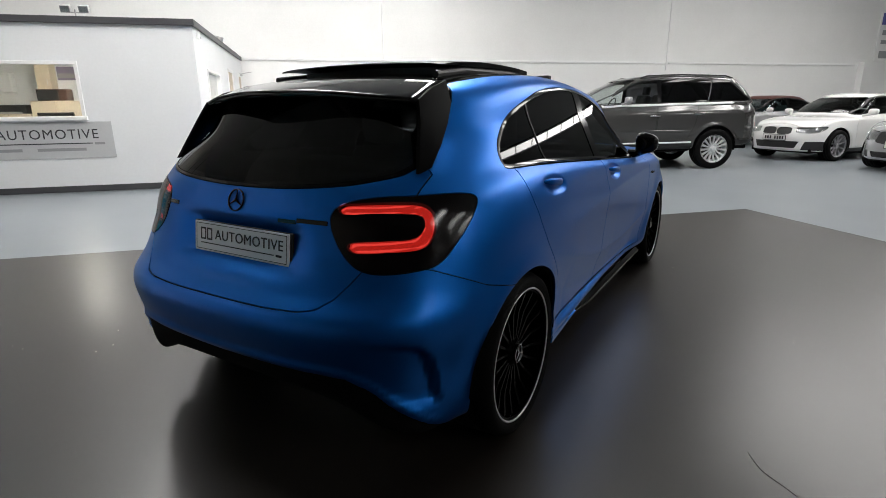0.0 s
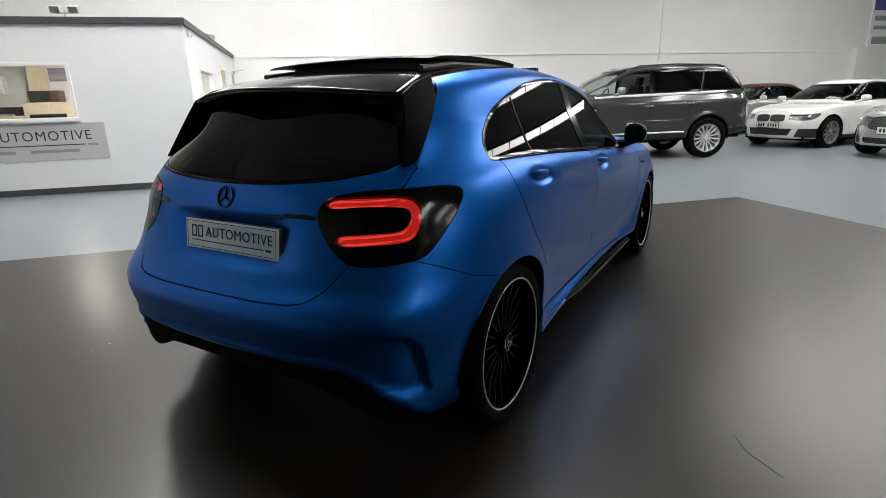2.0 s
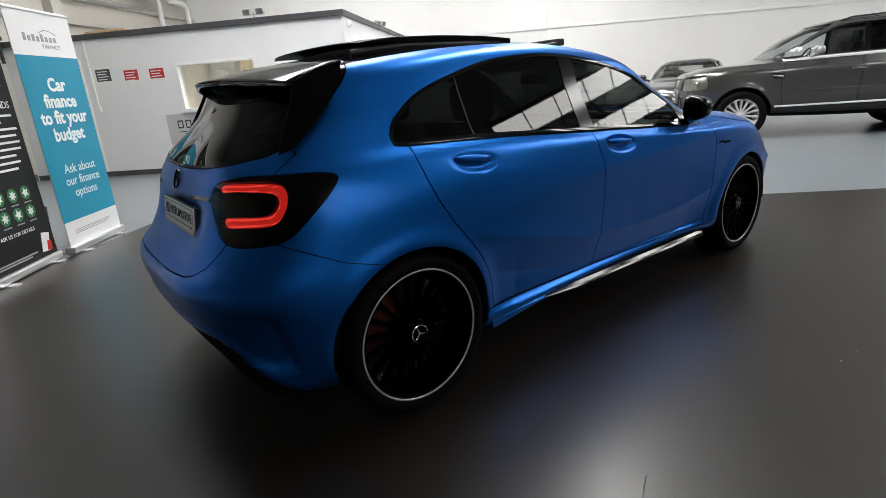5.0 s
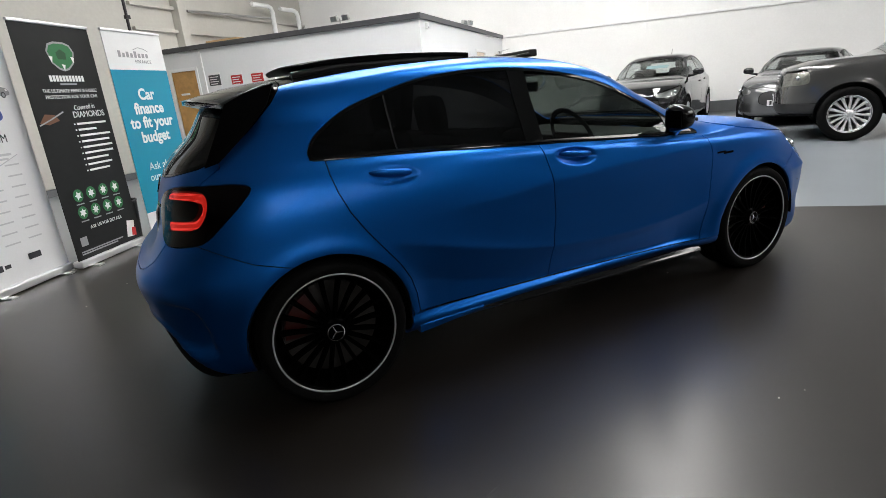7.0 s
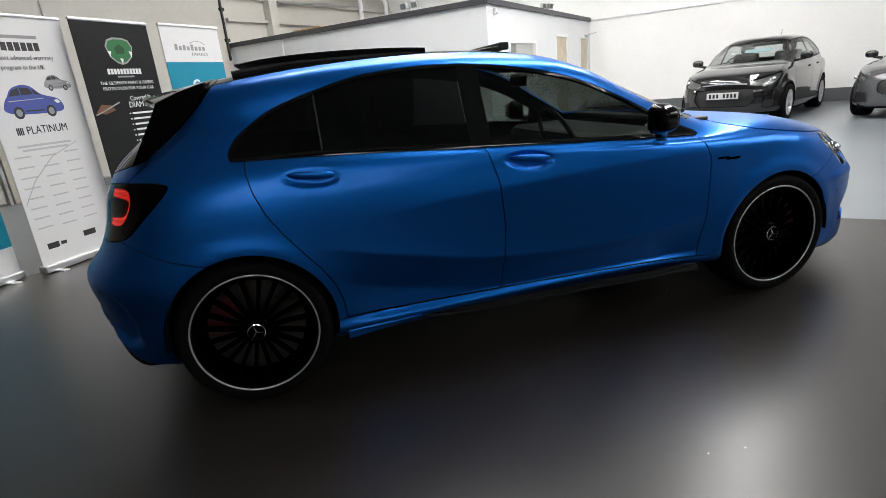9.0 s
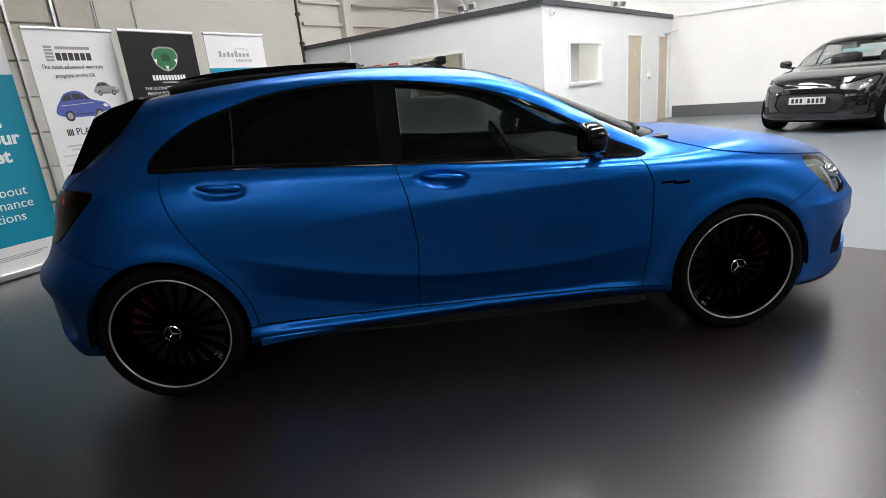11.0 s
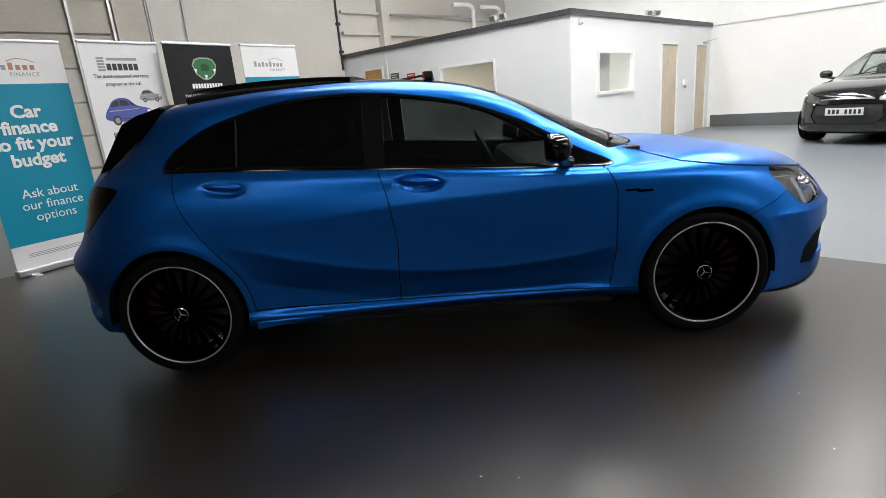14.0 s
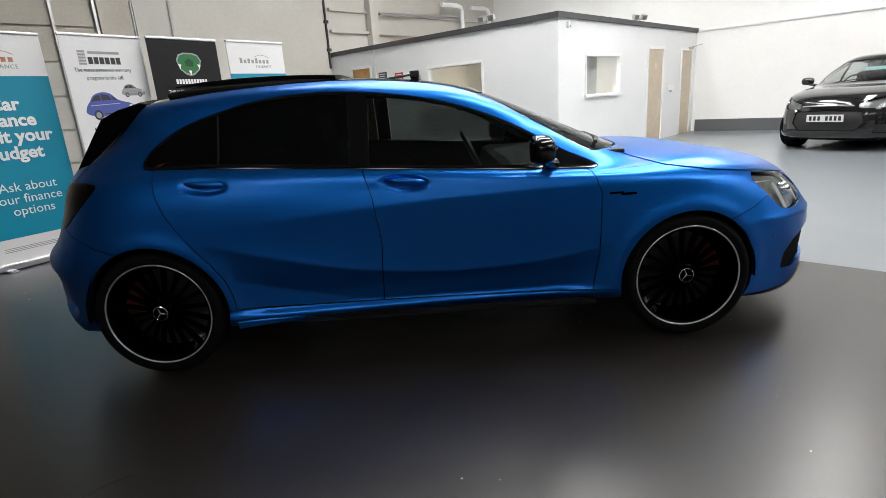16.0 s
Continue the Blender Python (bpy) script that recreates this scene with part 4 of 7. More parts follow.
        part("mirror_stem", tube([(sg * 0.79, 0.68, 0.935), (sg * 0.84, 0.65, 0.945), (sg * 0.89, 0.615, 0.965)], [0.035, 0.026, 0.022], 10), M_GLOSSBLACK, mir)
        part("mirror_indicator", box(sg * 0.89, 0.654, 1.022, sg * 0.962, 0.666, 1.033, 0.003), M_SILVERLAMP, mir)
        for py, pz in ((1.80, 0.50),):
            dot = bmesh.new()
            bmesh.ops.create_uvsphere(dot, u_segments=12, v_segments=6, radius=0.009, matrix=Matrix.Translation((sg * (skin_x(py, pz) - 0.005), py, pz)))
            part("parking_sensor", dot, M_BLACKP, car, smooth=True)
        # wing badge and skirt blade
        x = skin_x(1.0, 0.78)
        part("wing_badge", box(sg * (x - 0.004), 0.935, 0.783, sg * (x + 0.004), 1.00, 0.793, 0.001, box(sg * (x - 0.004), 0.99, 0.774, sg * (x + 0.004), 1.065, 0.786, 0.001)), M_RIMBLACK, car)
        bm = bmesh.new()
        rows = []
        for i in range(25):
            y = -0.72 + 1.60 * i / 24
            z = 0.255 - 0.012 * (y + 0.9)
            thin = min(1.0, (i + 1) / 6)
            x0 = 0.842
            rows.append([bm.verts.new((sg * (x0 + dx * thin), y, z + dz * thin)) for dx, dz in ((-0.004, 0.004), (0.010, -0.009), (0.017, -0.016), (0.019, -0.026), (-0.02, -0.032))])
        for a, b in zip(rows, rows[1:]):
            for k in range(5):
                bm.faces.new((a[k], a[(k + 1) % 5], b[(k + 1) % 5], b[k]))
        bm.faces.new(rows[0])
        bm.faces.new(rows[-1])
        bmesh.ops.recalc_face_normals(bm, faces=bm.faces)
        part("skirt_blade", bm, M_GLOSSBLACK, car, "gloss black skirt blade")
        bm = bmesh.new()
        rows = []
        for i in range(9):
            y = -0.965 + 0.34 * i / 8
            z, k = 0.262 - 0.012 * (y + 0.9), 1.0 - 0.75 * i / 8
            rows.append([bm.verts.new((sg * (0.842 + dx), y, z + dz * k)) for dx, dz in ((-0.02, 0.014), (0.010, 0.006), (0.018, -0.016), (0.014, -0.052), (-0.02, -0.056))])
        for a, b in zip(rows, rows[1:]):
            for k in range(5):
                bm.faces.new((a[k], a[(k + 1) % 5], b[(k + 1) % 5], b[k]))
        bm.faces.new(rows[0])
        bm.faces.new(rows[-1])
        bmesh.ops.recalc_face_normals(bm, faces=bm.faces)
        part("skirt_flare", bm, M_BLUE, car)
        # waist moulding
        part("waist_moulding", tube([(sg * (skin_x(y, z) + 0.002), y, z) for y, z in ((-1.27, 1.043), (-0.95, 1.030), (-0.6, 1.008), (-0.27, 0.985), (0.15, 0.956), (0.57, 0.925), (0.89, 0.902))], 0.0045, 6), M_GLOSSBLACK, car)
    # roof spoiler
    bm = bmesh.new()
    rows = []
    n = 28
    us = [-1 + 2 * i / n for i in range(n + 1)]
    for q in (0.0, 0.2, 0.4, 0.6, 0.8, 0.94, 1.0):
        top = []
        for u in us:
            lead, tail = (0.545 * u, -1.385, 1.391 - 0.024 * u * u), (0.56 * u, -1.74 + 0.15 * u * u, 1.331 - 0.038 * u * u)
            top.append((lead[0] + (tail[0] - lead[0]) * q, lead[1] + (tail[1] - lead[1]) * q, lead[2] + (tail[2] - lead[2]) * q + 0.022 * q * (1 - q)))
        th = 0.012 + 0.014 * q - (0.008 if q > 0.97 else 0)
        rows.append([bm.verts.new(p) for p in top] + [bm.verts.new((x, y + 0.004, z - th)) for x, y, z in reversed(top)])
    for a, b in zip(rows, rows[1:]):
        for k in range(len(a)):
            bm.faces.new((a[k], a[(k + 1) % len(a)], b[(k + 1) % len(a)], b[k]))
    bm.faces.new(rows[0])
    bm.faces.new(rows[-1])
    bmesh.ops.recalc_face_normals(bm, faces=bm.faces)
    part("roof_spoiler", bm, M_GLOSSBLACK, car, "gloss black roof spoiler", smooth=True)
    for sg in (1, -1):
        fin = [(-1.385, 1.362, 0.548), (-1.50, 1.335, 0.560), (-1.590, 1.295, 0.562), (-1.628, 1.22, 0.592), (-1.672, 1.14, 0.615), (-1.715, 1.06, 0.640), (-1.66, 1.075, 0.652), (-1.58, 1.14, 0.640), (-1.50, 1.21, 0.620), (-1.43, 1.28, 0.594)]
        bm = bmesh.new()
        outer = [bm.verts.new((sg * (x + 0.004), y, z)) for y, z, x in fin]
        inside = [bm.verts.new((sg * (x - 0.012), y + 0.004, z)) for y, z, x in fin]
        for k in range(len(fin)):
            j = (k + 1) % len(fin)
            bm.faces.new((outer[k], outer[j], inside[j], inside[k]))
        for loop in (outer, inside):
            n = len(loop)
            for k in range(n // 2 - 1):
                bm.faces.new((loop[k], loop[k + 1], loop[n - 2 - k], loop[n - 1 - k]))
        bmesh.ops.recalc_face_normals(bm, faces=bm.faces)
        for f in bm.faces:
            f.smooth = True
        for e in bm.edges:
            e.smooth = sum(v in outer for v in e.verts) != 1 and not any(len(set(g.verts) & set(outer)) == 2 for g in e.link_faces)
        part("window_fin", bm, M_FIN, car, "black fin beside the rear window")
    # raised sunroof panel on its rails, wind deflector and open hatch
    bm = bmesh.new()
    rows = []
    ys = [-1.285 + 0.895 * i / 16 for i in range(17)]
    for y in ys:
        z = float(curve([(-1.34, 1.434), (-1.20, 1.452), (-1.0, 1.463), (-0.7, 1.464), (-0.45, 1.453), (-0.39, 1.448)], np.array([y]))[0])
        xs = [0.455 * (-1 + 2 * i / 16) for i in range(17)]
        f = lambda x: z - 0.006 + 0.008 * (1 - (x / 0.455) ** 2) - 0.004 * abs(x / 0.455) ** 8
        back = lambda x: y + 0.05 * abs(x / 0.455) ** 4 * max(0.0, 1 - len(rows) / 6)
        rows.append([bm.verts.new((x, back(x), f(x))) for x in xs] + [bm.verts.new((x, back(x), f(x) - 0.004 - 0.016 * min(1.0, len(rows) / 4))) for x in reversed(xs)])
    for a, b in zip(rows, rows[1:]):
        for k in range(len(a)):
            bm.faces.new((a[k], a[(k + 1) % len(a)], b[(k + 1) % len(a)], b[k]))
    bm.faces.new(rows[0])
    bm.faces.new(rows[-1])
    bmesh.ops.recalc_face_normals(bm, faces=bm.faces)
    sun = part("sunroof_panel", bm, M_SATINBLACK, car, "raised black glass sunroof panel")
    well = bmesh.new()
    rings = []
    for y, z in ((-1.16, 1.430), (-1.0, 1.446), (-0.7, 1.449), (-0.45, 1.436), (-0.40, 1.430)):
        rings.append([well.verts.new(p) for p in ((-0.40, y + 0.03, 1.385), (-0.40, y + 0.03, z - 0.004), (0.0, y, z + 0.004), (0.43, y, z - 0.006), (0.43, y, 1.36))])
    for a, b in zip(rings, rings[1:]):
        for k in range(5):
            well.faces.new((a[k], a[(k + 1) % 5], b[(k + 1) % 5], b[k]))
    well.faces.new(rings[0])
    well.faces.new(rings[-1])
    bmesh.ops.recalc_face_normals(well, faces=well.faces)
    part("sunroof_frame", well, M_BLACKP, sun, "black frame under the sunroof panel")
    for sg in (1, -1):
        part("sunroof_rail", tube([(sg * 0.44, -1.28, 1.392), (sg * 0.44, -1.05, 1.415), (sg * 0.44, -0.6, 1.420), (sg * 0.44, -0.40, 1.408)], 0.015, 8), M_BLACKP, sun)
        part("deflector_arm", tube([(sg * 0.43, -0.24, 1.392), (sg * 0.42, 0.03, 1.418)], 0.006, 6), M_BLACKP, sun)
    part("wind_deflector", box(-0.43, 0.00, 1.400, 0.43, 0.05, 1.436, 0.006), M_BLACKP, sun)
    # number plate and badges
    zc = 0.812
    y = tail_y(0, zc) - 0.004
    plate_m = pose(0.022, y - 0.018, zc - 0.002, 82, 0, 0) @ Matrix.Diagonal((0.96, 1.0, 1.0, 1.0))
    plate = part("number_plate", box(-0.26, -0.0555, 0, 0.26, 0.0555, 0.006, 0.002), M_PLATE, car, "silver dealer plate with black lettering")
    plate.matrix_basis = plate_m
    part("plate_holder", box(-0.268, -0.064, -0.012, 0.268, 0.058, -0.001, 0.003), M_BLACKP, plate)
    part("plate_border", box(-0.25, 0.0465, 0.0055, 0.25, 0.0485, 0.0068, 0, box(-0.25, -0.0485, 0.0055, 0.25, -0.0465, 0.0068, 0, box(-0.25, -0.0465, 0.0055, -0.248, 0.0465, 0.0068, 0, box(0.248, -0.0465, 0.0055, 0.25, 0.0465, 0.0068)))), M_BLACKP, plate)
    words("AUTOMOTIVE", 0.052, pose(0.048, 0.010, 0.0065), M_BLACKP, plate, squeeze=1.06, spacing=1.08)
    for x in (-0.207, -0.170):
        part("plate_mark", box(x - 0.015, -0.012, 0.0055, x + 0.015, -0.006, 0.0072, 0, box(x - 0.015, 0.027, 0.0055, x + 0.015, 0.033, 0.0072, 0, box(x + 0.010, -0.006, 0.0055, x + 0.015, 0.027, 0.0072, 0, box(x - 0.015, -0.006, 0.0055, x - 0.010, 0.027, 0.0072)))), M_BLACKP, plate)
    part("plate_rule", box(-0.222, -0.026, 0.0055, 0.185, -0.0225, 0.007), M_BLACKP, plate)
    part("plate_mark", box(0.196, -0.029, 0.0055, 0.225, -0.021, 0.007), M_BLACKP, plate)
    y = tail_y(0, 0.957)
    emblem = part("tail_emblem", lathe([(0.0365, -0.003), (0.0375, 0.003), (0.0405, 0.003), (0.0415, -0.003)], 40, closed=True), M_GLOSSBLACK, car, "black ring emblem")
    emblem.matrix_basis = pose(-0.012, y - 0.004, 0.955, 0, 0, -90) @ pose(0, 0, 0, 0, -19, 0)
    bm = bmesh.new()
    for k in range(3):
        a = math.radians(90 + 120 * k)
        tube([(0, 0, 0), (0, 0.037 * math.cos(a), 0.037 * math.sin(a))], [0.005, 0.0015], 6, bm=bm)
    part("emblem_spoke", bm, M_GLOSSBLACK, emblem)
    for x0, x1, z in ((-0.435, -0.355, 0.918), (0.205, 0.285, 0.905), (0.290, 0.416, 0.911)):
        ya, yb = tail_y(x0, z), tail_y(x1, z)
        h = math.hypot(x1 - x0, yb - ya) / 2
        bd = part("tail_badge", box(-h, -0.002, -0.0075, h, 0.02, 0.0075, 0.001), M_GLOSSBLACK, car)
        bd.matrix_basis = pose((x0 + x1) / 2, (ya + yb) / 2, z, 0, 0, math.degrees(math.atan2(yb - ya, x1 - x0))) @ pose(0, 0, 0, -19, 0, 0)
    # cabin
    part("dashboard", box(-0.66, 0.45, 0.62, 0.66, 0.92, 0.93, 0.06), M_SEAT, car)
    part("parcel_shelf", box(-0.58, -1.62, 0.86, 0.58, -1.05, 0.89, 0.01), M_SEAT, car)
    part("rear_bench", box(-0.60, -1.10, 0.55, 0.60, -0.92, 1.02, 0.06, box(-0.60, -1.0, 0.35, 0.60, -0.50, 0.56, 0.05)), M_SEAT, car)
    for x in (-0.36, 0.36):
        seat = part("front_seat", box(x - 0.25, -0.45, 0.30, x + 0.25, 0.12, 0.52, 0.06), M_SEAT, car)
        back = box(-0.24, -0.07, 0, 0.24, 0.07, 0.62, 0.06)
        back.transform(pose(x, -0.42, 0.44, 14, 0, 0))
        part("seat_back", back, M_SEAT, seat, smooth=True)
        head = box(-0.13, -0.05, 0, 0.13, 0.05, 0.19, 0.045)
        head.transform(pose(x, -0.575, 1.06, 8, 0, 0))
        part("headrest", head, M_SEAT, seat, smooth=True)
    sw = lathe([(0.175, -0.014), (0.192, 0), (0.175, 0.014), (0.160, 0)], 32, closed=True)
    box(-0.008, -0.16, -0.03, 0.008, 0.16, 0.03, 0.005, bm=sw)
    ob = part("steering_wheel", sw, M_BLACKP, car)
    ob.matrix_basis = pose(0.36, 0.34, 0.93, 0, -25, 90)
    part("rear_view_mirror", box(-0.11, 0.26, 1.205, 0.11, 0.285, 1.265, 0.01), M_BLACKP, car)
    # wiper in the cowl
    part("wiper", tube([(-0.55, 1.02, 0.995), (-0.1, 1.085, 1.008), (0.45, 1.00, 1.018), (0.60, 0.95, 1.012)], 0.011, 6), M_BLACKP, car)
    part("scuttle", box(-0.62, 0.98, 0.945, 0.62, 1.10, 0.968, 0.008), M_BLACKP, car)
    return car


build_hatchback()


# ---- the other cars ----
def loft_levels(c):
    """Feature lines of a plain car from its main measures."""
    w, r, f = c["w"], c["rear"], c["front"]
    nr, nf = c.get("nr", 3.4), c.get("nf", 2.8)
    hr, hf = c["hub_r"], c["hub_f"]
    sh, be, ro = c["shoulder"], c["belt"], c["roof"]
    y0, y1 = c["glass_r"], c["cowl"]
    rr, rf = c["roof_r"], c["roof_f"]
    s = c["sill"]
    tail, nose = c["tail_z"], c["nose_z"]
    top = lambda d: [(y, z - d) for y, z in ro]
    return (
        (r + 0.2, f - 0.15, hr, hf, nr, nf, [(0, w - 0.16)], [(r, s + 0.08), (hr, s - 0.03), (hf, s - 0.03), (f, s + 0.02)]),
        (r + 0.06, f - 0.04, hr, hf, nr, nf, [(r, w - 0.06), (0, w - 0.035), (f, w - 0.07)], [(r, s + 0.06), (hr, s), (hf, s), (f, s - 0.01)]),
        (r, f, hr, hf, nr, nf, [(r, w - 0.03), (0, w - 0.005), (f, w - 0.05)], [(r, s + 0.26), (0, s + 0.24), (f, s + 0.22)]),
        (r + 0.02, f - 0.02, hr, hf, nr, nf, [(r, w - 0.03), (0, w), (f, w - 0.05)], [(r, (s + 0.26 + tail) / 2), (0, (s + sh) / 2 + 0.12), (f, (s + 0.22 + nose) / 2)]),
        (r + 0.05, f - 0.07, hr, hf - 0.05, nr, nf - 0.2, [(r, w - 0.05), (0, w - 0.012), (f, w - 0.08)], [(r, tail), (hr, sh), (0, sh), (hf, sh - 0.04), (f, nose)]),
        (c.get("deck_r", (r + y0) / 2), c.get("hood_f", (f + y1) / 2), hr + 0.1, hf - 0.3, nr, nf, [(r, w - 0.10), (0, w - 0.045), (f, w - 0.16)], [(r, c.get("deck_z", (tail + c["glass_rz"]) / 2 + 0.02)), (hr, (sh + be) / 2 + 0.02), (0, (sh + be) / 2), (hf - 0.3, (sh + be) / 2 - 0.01), (f, c.get("hood_z", (nose + c["cowl_z"]) / 2 + 0.03))]),
        (y0, y1, y0 + c.get("bend_r", 0.5), y1 - 0.35, nr, 2.6, [(y0, w - 0.13), (0, w - 0.075), (y1, w - 0.14)], [(y0, c["glass_rz"]), (y0 + 0.5, be + 0.01), (0, be), (y1 - 0.3, be - 0.02), (y1, c["cowl_z"])]),
        ((y0 + rr) / 2 - 0.02, (y1 + rf) / 2 + 0.03, rr + 0.3, rf - 0.1, nr, 2.8, [(y0, (w + c["roof_w"]) / 2 - 0.07), (0, (w + c["roof_w"]) / 2 - 0.02), (y1, (w + c["roof_w"]) / 2 - 0.08)], [(y0, (c["glass_rz"] + ro[0][1]) / 2), (0, (be + ro[len(ro) // 2][1]) / 2), (y1, (c["cowl_z"] + ro[-1][1]) / 2)]),
        (rr, rf, rr + 0.35, rf - 0.3, nr, 3.0, [(rr, c["roof_w"] - 0.02), (0, c["roof_w"]), (rf, c["roof_w"] - 0.03)], top(0.06)),
        (rr + 0.03, rf - 0.08, rr + 0.35, rf - 0.3, nr, 3.0, [(0, c["roof_w"] - 0.1)], top(0.022)),
        (rr + 0.05, rf - 0.12, rr + 0.35, rf - 0.3, nr, 3.0, [(0, 0.3)], top(0.004)),
        (rr + 0.06, rf - 0.13, rr + 0.35, rf - 0.3, nr, 3.0, [(0, 0.0)], top(0.0)),
    )


M_PLATEW = mat("white_plate_acrylic", (0.60, 0.60, 0.59), 0.3)
M_ALLOY = mat("silver_alloy", (0.72, 0.72, 0.73), 0.38, 0.55)
M_DARKALLOY = mat("dark_machined_alloy", (0.36, 0.36, 0.37), 0.35, 0.7)
M_MESH = mat("black_grille_mesh", (0.01, 0.01, 0.01), 0.4, bump=0.4, bump_size=160)
M_LAMPDARK = mat("lamp_inside", (0.22, 0.22, 0.22), 0.3, 0.8, grain=0.2, grain_size=40)
M_CABIN = mat("dark_cabin_trim", (0.03, 0.03, 0.03), 0.6, grain=0.1)
M_TEALCARD = mat("pale_teal_sticker", (0.22, 0.36, 0.38), 0.5)
M_PRIVACY = glass("privacy_glass", (0.06, 0.06, 0.065), 0.02)
M_TEALGLASS = glass("teal_tinted_glass", (0.50, 0.72, 0.74), 0.02)
M_SCREEN = glass("windscreen_glass", (0.76, 0.80, 0.79), 0.02)


def road_car(name, label, c, place):
    car = new(name)
    tagged(car, label, "car")
    car.matrix_basis = place
    paint, hz, wr = c["paint"], c["hub_z"], c["wheel_r"]
    G = loft(loft_levels(c), (40, 96, 40), 0.026)
    x, y, z = G[..., 0], G[..., 1], G[..., 2]
    for hub in (c["hub_f"], c["hub_r"]):
        d = np.hypot(y - hub, z - hz)
        G[..., 0] = G[..., 0] + 0.016 * np.exp(-(((d - wr - 0.06) / 0.05) ** 2)) * np.clip((x - 0.6) / 0.1, 0, 1)
    body = Skin.of_grid(G)
    shell = body
    for hub in (c["hub_f"], c["hub_r"]):
        body = body.split(disc_shape(hub, hz + 0.01, wr + c.get("arch", 0.045))(body.V))[1]
    dlo = rounded(c["dlo"], 5)
    glazing, body = body.carve(lambda V: np.maximum(sd(V[:, 1:], dlo), 0.35 - V[:, 0]), 0.006)
    frame_in = lambda V: sd(V[:, 1:], dlo) + 0.02
    panes, trim = glazing.split(frame_in(glazing.V))
    y0, y1, rr, rf = c["glass_r"], c["cowl"], c["roof_r"], c["roof_f"]
    slope = lambda V: (V[:, 2] - c["cowl_z"]) / (c["roof"][-1][1] - c["cowl_z"])
    screen_in = lambda V: np.maximum.reduce([c["cowl_z"] + 0.02 - V[:, 2], V[:, 2] - c["roof"][-1][1] + 0.03, rf - 0.35 - V[:, 1], V[:, 0] - (c["w"] - 0.16 - (c["w"] - c["roof_w"] - 0.10) * slope(V))])
    screen, body = body.carve(screen_in, 0.006)
    back_in = lambda V: np.maximum.reduce([c["glass_rz"] + 0.03 - V[:, 2], V[:, 2] - c["roof"][0][1] + 0.05, V[:, 1] - rr - 0.12, V[:, 0] - (c["w"] - 0.2 - (c["w"] - c["roof_w"] - 0.12) * (V[:, 2] - c["glass_rz"]) / (c["roof"][0][1] - c["glass_rz"]))])
    back, body = body.carve(back_in, 0.006)
    pieces = []
    for nm, shape, material, push in c["marks"]:
        piece, body = body.carve(shape, 0.005)
        pieces.append((nm, piece, material, push))
    doors = []
    for outline in c["doors"]:
        piece, body = body.carve(side_shape(outline, 0.4), 0.006)
        doors.append(piece)
    bonnet, body = body.carve(lambda V: np.maximum.reduce([V[:, 0] - c["w"] + 0.14, y1 - 0.02 - V[:, 1], V[:, 1] - c["front"] + 0.13, c["nose_z"] - V[:, 2]]), 0.006)
    if c.get("roof_paint"):
        top, body = body.carve(lambda V: np.maximum(c["roof"][0][1] - 0.075 - V[:, 2], V[:, 2] - 9), 0.003)
        top.both().mesh("roof", c["roof_paint"], car)
    body.both().mesh("body", paint, car)
    bonnet.both().mesh("bonnet", paint, car)
    screen.both().eased().pushed(-0.003).mesh("windscreen", c.get("screen", M_SCREEN), car, 0.004)
    back.both().pushed(-0.003).mesh("rear_window", c.get("rear_glass", M_PRIVACY), car, 0.004)
    split_y = c["pillar"]
    for sg in (1, -1):
        f = (lambda s: s) if sg > 0 else (lambda s: s.mirrored())
        f(trim).mesh("window_trim", c.get("trim", M_BLACKP), car, 0.006)
        a, b = panes.split(panes.V[:, 1] - split_y + 0.04)
        f(a).pushed(-0.004).mesh("rear_side_glass", c.get("rear_glass", M_PRIVACY), car, 0.004)
        p, b = b.split(b.V[:, 1] - split_y - 0.04)
        f(p).mesh("pillar_cover", M_GLOSSBLACK, car, 0.006)
        f(b).pushed(-0.004).mesh("front_side_glass", c.get("screen", M_SCREEN), car, 0.004)
        for d in doors:
            f(d).mesh("door", paint, car)
        for nm, piece, material, push in pieces:
            if nm == "headlamp":
                cover = f(piece).pushed(0.001).mesh(nm, M_CLEAR, car, 0.004, "clear headlamp with a dark surround")
                f(piece).pushed(-0.035).mesh("reflector", material, cover, 0.0)
                mid = piece.V.mean(0)
                for k in (-1, 1):
                    bm = bmesh.new()
                    bmesh.ops.create_uvsphere(bm, u_segments=14, v_segments=8, radius=0.036, matrix=Matrix.Translation((sg * (mid[0] - 0.07 * k), mid[1] - 0.035 + 0.03 * k, mid[2])))
                    part("projector_lens", bm, M_CHROME, cover, smooth=True)
                continue
            f(piece).pushed(push).mesh(nm, material, car, 0.012)
        bm = bmesh.new()
        bmesh.ops.create_uvsphere(bm, u_segments=16, v_segments=10, radius=1.0)
        my, mz = c["mirror"]
        for v in bm.verts:
            q = v.co / (abs(v.co.x) ** 3 + abs(v.co.y) ** 3 + abs(v.co.z) ** 3) ** (1 / 3)
            v.co = (sg * (c["w"] + 0.06 + 0.10 * q.x), my + 0.06 * q.y, mz + 0.065 * q.z)
        tube([(sg * (c["w"] - 0.12), my + 0.06, mz - 0.08), (sg * (c["w"] + 0.03), my + 0.02, mz - 0.05)], 0.025, 8, bm=bm)
        bmesh.ops.recalc_face_normals(bm, faces=bm.faces)
        part("door_mirror", bm, c.get("mirror_mat", paint), car, smooth=True)
        W = shell.V[shell.V[:, 0] > 0.5]
